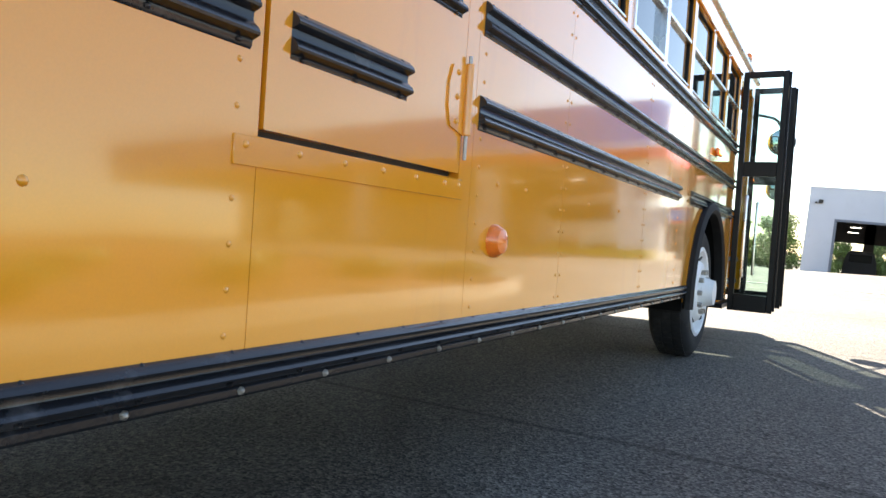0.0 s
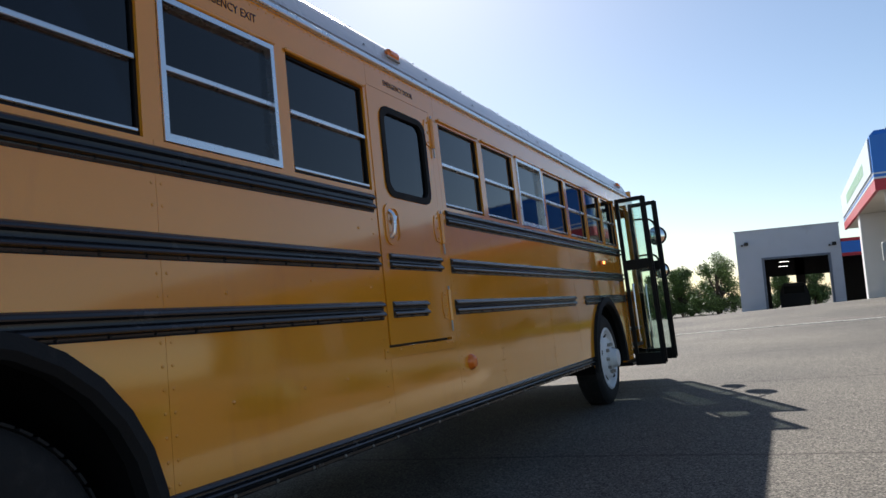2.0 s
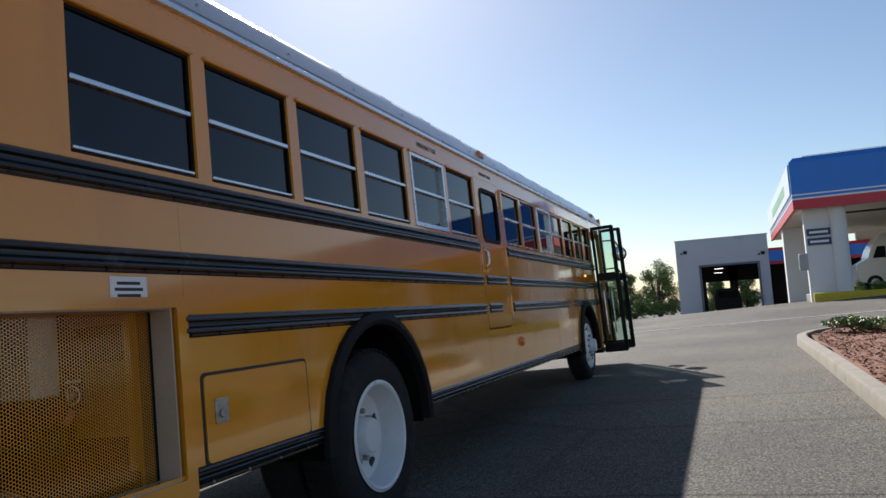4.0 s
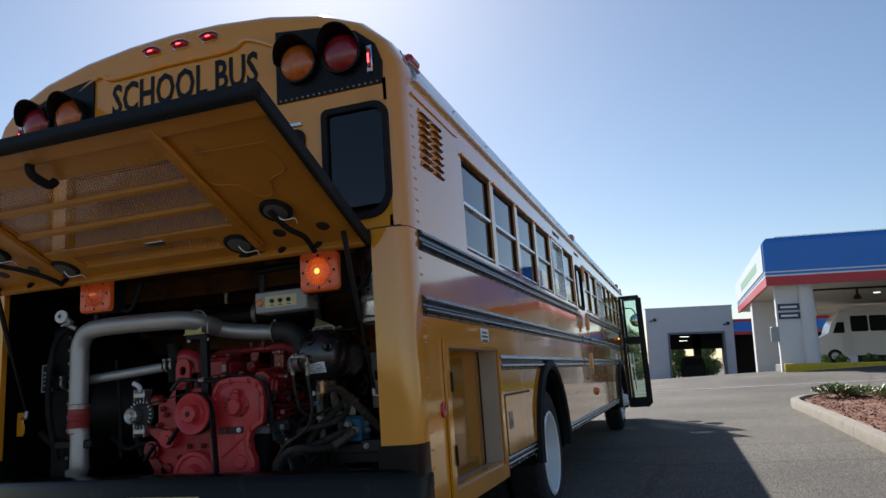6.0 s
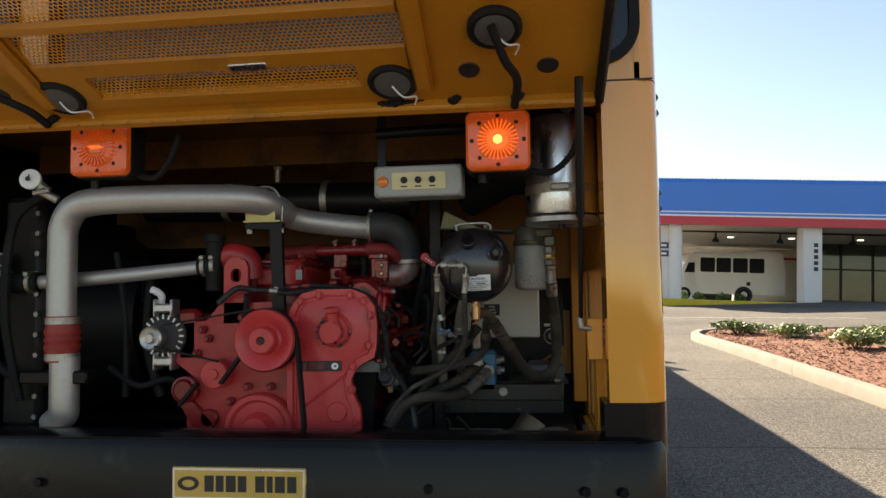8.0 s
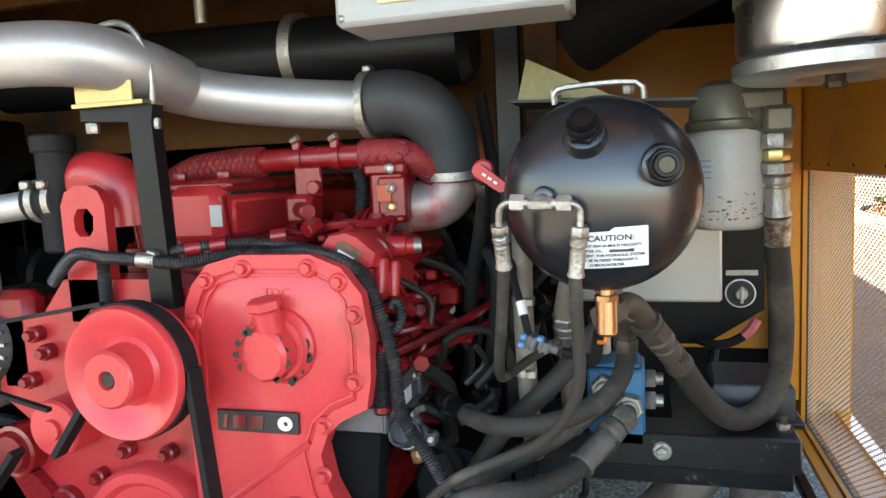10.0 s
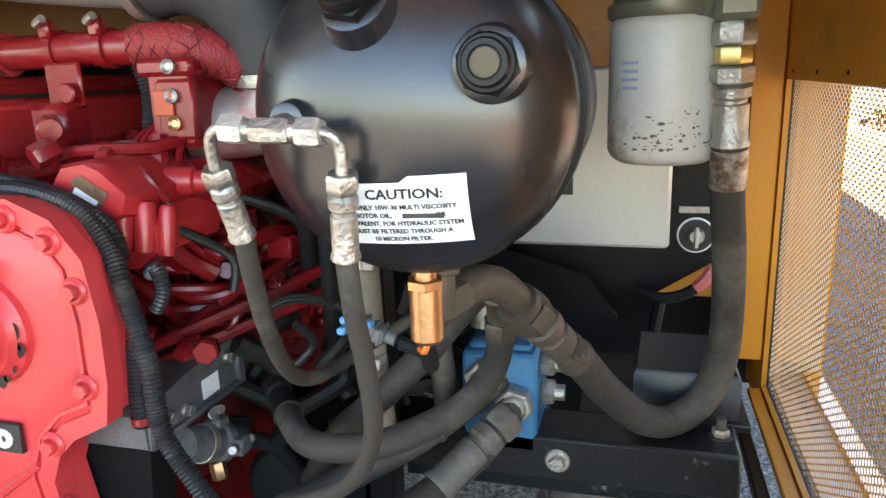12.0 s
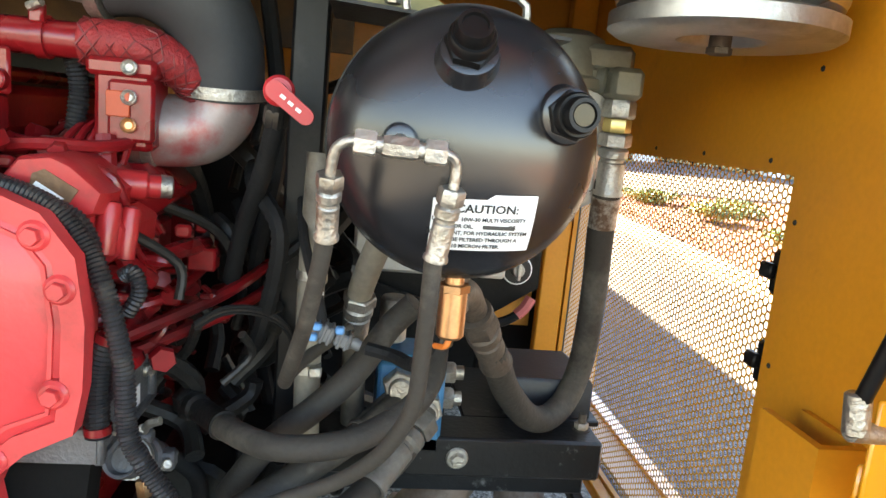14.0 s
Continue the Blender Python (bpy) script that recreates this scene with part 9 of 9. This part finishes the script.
part("dial_face", Mesh().lathe((0.937, 1.096, 0.945), (0, -1, 0), [(0, 0.031), (0.002, 0.031), (0.002, 0)], 28), INK, ds)
part("dial_knob", Mesh().lathe((0.937, 1.095, 0.945), (0, -1, 0), [(0, 0.016), (0.012, 0.015), (0.018, 0.012), (0.018, 0)], 16).box(0.933, 0.941, 1.07, 1.08, 0.925, 0.965, 0.002), STEEL, ds)
part("nameplate", Mesh().box(0.905, 0.975, 1.095, 1.0995, 0.988, 1.0), STEEL, fz)
part("cable_drop", Mesh().tube([(0.88, 1.08, 0.83), (0.87, 1.06, 0.78), (0.86, 1.05, 0.7)], 0.012, 8, 4), RUBBER, fz)
part("battery_cable", Mesh().tube([(0.83, 1.08, 0.84), (0.87, 1.06, 0.83), (0.91, 1.06, 0.835), (0.945, 1.06, 0.855)], 0.011, 8, 5), RUBBER, fz)
part("red_sleeve", Mesh().tube([(0.938, 1.06, 0.851), (0.955, 1.062, 0.868), (0.968, 1.066, 0.89)], 0.0125, 8, 4), mat("pink red cable", (0.5, 0.12, 0.12), 0.55, var=0.1, bump=0.02), fz)

# dipstick
dk = thing("dipstick", (0.5, 0.37, 1.15), "red flag handle of a dipstick on a black tube", "dipstick")
DIPRED = mat("red plastic", (0.55, 0.03, 0.04), 0.4, var=0.08, scale=20, bump=0.01)
part("handle", Mesh().lathe((0.486, 0.392, 1.264), (0.15, -1, 0.1), [(0, 0.0135), (0.004, 0.0165), (0.014, 0.0165), (0.018, 0.013), (0.018, 0)], 22), DIPRED, dk)
flag = [(0.487 + 0.0095 * math.cos(radians(a)), 1.265 + 0.0095 * math.sin(radians(a))) for a in range(54, 235, 20)] + [(0.519 + 0.0085 * math.cos(radians(a)), 1.241 + 0.0085 * math.sin(radians(a))) for a in range(234, 415, 20)]
part("flag", Mesh().slab(flag, 1, 0.35, 0.362), DIPRED, dk)
for k in range(3):
    part("print_bar", Mesh().slab([(0.494 + 0.008 * k, 1.262 - 0.006 * k), (0.499 + 0.008 * k, 1.2585 - 0.006 * k), (0.497 + 0.008 * k, 1.2555 - 0.006 * k), (0.492 + 0.008 * k, 1.259 - 0.006 * k)], 1, 0.349, 0.3502), LABEL, dk)
part("tube", Mesh().tube([(0.486, 0.392, 1.262), (0.482, 0.405, 1.225), (0.466, 0.44, 1.17), (0.44, 0.49, 1.1), (0.42, 0.53, 1.02)], 0.0115, 12, 6), RUBBER, dk)
part("tube_nut", Mesh().nut((0.4845, 0.397, 1.247), (0.482, 0.405, 1.228), 0.0145), DARK_STEEL, dk)

# corrugated looms round the gear cover
LOOM = mat("dusty corrugated plastic", (0.02, 0.02, 0.022), 0.42, var=0.3, scale=20, grain=150, bump=0.02, stain=(0.06, 0.056, 0.05), stain_at=0.6, stain_scale=25)
for nm, pts, r in (("black corrugated wiring loom draped over the gear cover", [(-0.2, 0.25, 1.12), (-0.124, 0.22, 1.166), (-0.068, 0.22, 1.162), (-0.011, 0.221, 1.158), (0.053, 0.235, 1.15), (0.11, 0.265, 1.156), (0.175, 0.285, 1.157), (0.23, 0.29, 1.158), (0.292, 0.288, 1.142), (0.33, 0.282, 1.107), (0.354, 0.27, 1.062), (0.37, 0.268, 0.995), (0.376, 0.265, 0.93), (0.391, 0.262, 0.9), (0.424, 0.262, 0.85), (0.452, 0.27, 0.78), (0.46, 0.3, 0.7)], 0.0095),
                   ("short black corrugated loom beside the gear cover", [(0.352, 0.285, 1.02), (0.344, 0.285, 0.99), (0.341, 0.285, 0.955), (0.342, 0.285, 0.915)], 0.0115),
                   ("thin corrugated loom with red bands over the engine", [(0.02, 0.245, 1.165), (0.08, 0.265, 1.172), (0.15, 0.295, 1.172), (0.22, 0.302, 1.162), (0.265, 0.3, 1.151), (0.3, 0.297, 1.137), (0.319, 0.297, 1.126), (0.33, 0.297, 1.108), (0.333, 0.297, 1.088)], 0.008),
                   ("corrugated loom hanging beside the lifting eye", [(-0.1, 0.25, 1.15), (-0.105, 0.255, 1.1), (-0.11, 0.26, 1.05)], 0.01),
                   ("corrugated loom looping up beside the injector lines", [(0.357, 0.305, 1.072), (0.366, 0.303, 1.078), (0.373, 0.3, 1.07), (0.373, 0.3, 1.055), (0.362, 0.3, 1.036)], 0.0075),
                   ("black corrugated loom behind the crossover pipe", [(0.245, 0.47, 1.29), (0.25, 0.48, 1.25), (0.245, 0.48, 1.2)], 0.011)):
    t = thing("wiring_loom", Vector(pts[-1]), nm, "wiring loom", "wiring looms")
    part("conduit", Mesh().tube(pts, r, 12, 8, 0.1, 0.0042), LOOM, t, angle=20)
    if "red bands" in nm:
        for x in (0.05, 0.085, 0.17):
            part("tape_band", Mesh().cyl((x, 0.245 + (x - 0.02) * 0.37, 1.165 + (x - 0.02) * 0.1), (x + 0.022, 0.253 + (x - 0.02) * 0.37, 1.167 + (x - 0.02) * 0.1), 0.0114, 12), RED, t)
    elif "draped" in nm:
        part("silver_band", Mesh().cyl((-0.01, 0.221, 1.158), (0.016, 0.227, 1.155), 0.0115, 14), STEEL, t)
    elif "short" in nm:
        part("tape_band", Mesh().cyl((0.342, 0.285, 0.918), (0.3415, 0.285, 0.926), 0.0135, 12), RED, t)
        part("tape_band", Mesh().cyl((0.351, 0.285, 1.012), (0.353, 0.285, 1.02), 0.0135, 12), RED, t)
wl = thing("steel_cable_loop", (0.42, 0.45, 0.9), "thin bright cable looped behind the pump", "cable", "bay cables")
for k in range(3):
    part("strand", Mesh().tube([(0.4, 0.42, 0.985 + 0.004 * k), (0.43, 0.44, 1.0 + 0.004 * k), (0.47, 0.46, 0.995 + 0.004 * k), (0.5, 0.48, 0.97 + 0.004 * k), (0.51, 0.5, 0.93)], 0.0025, 6, 6), DARK_STEEL if k == 1 else RUBBER, wl)

# exhaust below
ex = thing("exhaust_pipe", (0.93, 0.86, 0.2), "rusty exhaust outlet with a heavy clamp", "exhaust")
part("stub", Mesh().lathe((0.935, 0.86, 0.25), (0, 0, 1), [(0, 0.062), (0.12, 0.062), (0.14, 0.058), (0.2, 0.05), (0.34, 0.05)], 28), RUST, ex)
part("clamp", Mesh().lathe((0.935, 0.86, 0.36), (0, 0, 1), [(0, 0.064), (0, 0.069), (0.03, 0.069), (0.03, 0.064)], 28).tube([(0.87, 0.82, 0.37), (0.862, 0.8, 0.42), (0.875, 0.8, 0.47), (0.88, 0.81, 0.54)], 0.009, 8, 4).tube([(1.0, 0.82, 0.37), (1.008, 0.8, 0.42), (0.995, 0.8, 0.47), (0.99, 0.81, 0.54)], 0.009, 8, 4), RUST, ex)
ep = thing("exhaust_elbow", (0.7, 0.88, 0.3), "tan coated exhaust elbow under the bay", "exhaust")
part("elbow", Mesh().tube([(0.85, 0.92, 0.62), (0.8, 0.9, 0.55), (0.73, 0.88, 0.47), (0.67, 0.88, 0.4), (0.66, 0.95, 0.35)], 0.055, 20, 6), mat("tan coated pipe", (0.42, 0.33, 0.24), 0.6, 0.2, var=0.2, scale=9, grain=90, bump=0.03, stain=(0.2, 0.12, 0.07), stain_at=0.62, stain_scale=8), ep)
part("clamp_flange", Mesh().lathe((0.73, 0.88, 0.47), (-0.6, 0, -0.7), [(0, 0.056), (0, 0.064), (0.02, 0.064), (0.02, 0.056)], 24), RUST, ep)
solid("chassis_bar", Mesh().box(0.62, 1.15, 0.13, 0.16, 0.45, 0.5, 0.004), BLACK, "black chassis bar under the bay sill", "bar")

# control box
cx = thing("control_box", (0.5, 0.2, 1.45), "grey control box with three switches and an orange button", "control box")
part("case", Mesh().box(0.357, 0.64, 0.165, 0.27, 1.448, 1.548, 0.006), GREYBOX, cx)
fp = part("face_plate", Mesh().box(0.415, 0.588, 0.161, 0.165, 1.47, 1.525, 0.001), mat("yellowed face plate", (0.7, 0.62, 0.35), 0.5, var=0.06, scale=12, bump=0.01), cx)
part("orange_button", Mesh().lathe((0.386, 0.165, 1.497), (0, -1, 0), [(0, 0.018), (0.006, 0.017), (0.01, 0.01)], 18), AMBER, cx)
for x in (0.455, 0.5, 0.545):
    k = part("switch", Mesh().lathe((x, 0.161, 1.5), (0, -1, 0), [(0, 0.011), (0.004, 0.011), (0.006, 0.005), (0.02, 0.004), (0.022, 0)], 14), INK, fp)
    part("print_bar", Mesh().box(x - 0.01, x + 0.01, 0.1598, 0.161, 1.478, 1.482), INK, fp)
for x, z in ((0.366, 1.458), (0.366, 1.538), (0.631, 1.458), (0.631, 1.538)):
    part("corner_screw", Mesh().dome((x, 0.165, z), (0, -1, 0), 0.005, 0.003, 8), STEEL, cx)
part("hanger", Mesh().box(0.36, 0.39, 0.2, 0.206, 1.548, 1.72, 0.002).tube([(0.36, 0.2, 1.66), (0.5, 0.2, 1.665), (0.66, 0.22, 1.67)], 0.018, 10, 4), BLACK, cx)


# amber lamps
def amber_lamp(x, z, lit):
    t = thing("amber_lamp", (x, 0.12, z - 0.1), "square amber lamp with a ribbed lens, glowing" if lit else "square amber lamp with a ribbed lens", "lamp", "amber lamps")
    y = 0.1
    part("housing", Mesh().slab(rounded(x - 0.1, x + 0.1, z - 0.093, z + 0.093, 0.02), 1, y, y + 0.08), RUBBER, t)
    ln = Mesh()
    o = rounded(x - 0.096, x + 0.096, z - 0.089, z + 0.089, 0.022, 6)
    n = len(o)
    rings = [[(px, y, pz) for px, pz in o], [(px, y - 0.025, pz) for px, pz in o]]
    for k, yy in ((0.93, -0.032), (0.88, -0.03), (0.72, -0.031), (0.66, -0.038), (0.5, -0.04), (0.46, -0.036), (0.3, -0.038), (0.26, -0.042), (0.1, -0.043), (0.01, -0.043)):
        f = min(1.0, max(0.0, (0.9 - k) / 0.2))
        ring = []
        for i, (px, pz) in enumerate(o):
            a = math.atan2(pz - z, px - x)
            ring.append((x + (px - x) * k * (1 - f) + 0.089 * k * math.cos(a) * f, y + yy, z + (pz - z) * k * (1 - f) + 0.089 * k * math.sin(a) * f))
        rings.append(ring)
    ln.ring(rings, True, True)
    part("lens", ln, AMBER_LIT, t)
    rb = Mesh()
    for k in range(28):
        a = 2 * math.pi * k / 28
        mtx = Matrix.Translation((x, y - 0.0405, z)) @ Matrix.Rotation(a, 4, "Y")
        rb.box(0.03, 0.062, -0.0035, 0.006, -0.0022, 0.0022, 0.001, mtx)
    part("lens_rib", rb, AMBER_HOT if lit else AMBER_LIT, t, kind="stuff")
    # Added emissive discs over the lens make the glow rise towards its middle.
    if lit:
        part("lens_glow_disc", Mesh().lathe((x, y - 0.0405, z), (0, -1, 0), [(0, 0.032), (0.0025, 0.03), (0.003, 0.02), (0.003, 0.0)], 28), AMBER_HOT, t)
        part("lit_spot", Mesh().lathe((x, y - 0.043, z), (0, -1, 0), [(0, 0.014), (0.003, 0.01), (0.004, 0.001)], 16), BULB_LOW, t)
    else:
        # Added emissive streak for the weak glow in this lens.
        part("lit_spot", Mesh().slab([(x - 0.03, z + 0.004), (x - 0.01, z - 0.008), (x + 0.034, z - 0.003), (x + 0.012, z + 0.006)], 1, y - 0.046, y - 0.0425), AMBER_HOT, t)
    sc = Mesh()
    for k in range(8):
        a = radians(45 * k)
        sc.dome((x + 0.078 * math.cos(a), y - 0.03, z + 0.074 * math.sin(a)), (0, -1, 0), 0.007, 0.004, 8)
    part("lens_screw", sc, DARK_STEEL, t, kind="stuff")
    part("mount_arm", Mesh().box(x - 0.06, x - 0.03, y + 0.08, y + 0.12, z - 0.1, z + 0.14, 0.003).cyl((x - 0.05, y + 0.04, z - 0.093), (x - 0.05, y + 0.04, z - 0.12), 0.016, 12), BLACK, t)
    part("lead", Mesh().tube([(x + 0.09, y + 0.05, z - 0.08), (x + 0.16, y + 0.04, z - 0.09), (x + 0.22, y + 0.02, z - 0.04), (x + 0.25, y + 0.02, z + 0.04)], 0.01, 8, 6), RUBBER, t)


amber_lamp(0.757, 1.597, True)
amber_lamp(-0.527, 1.625, False)
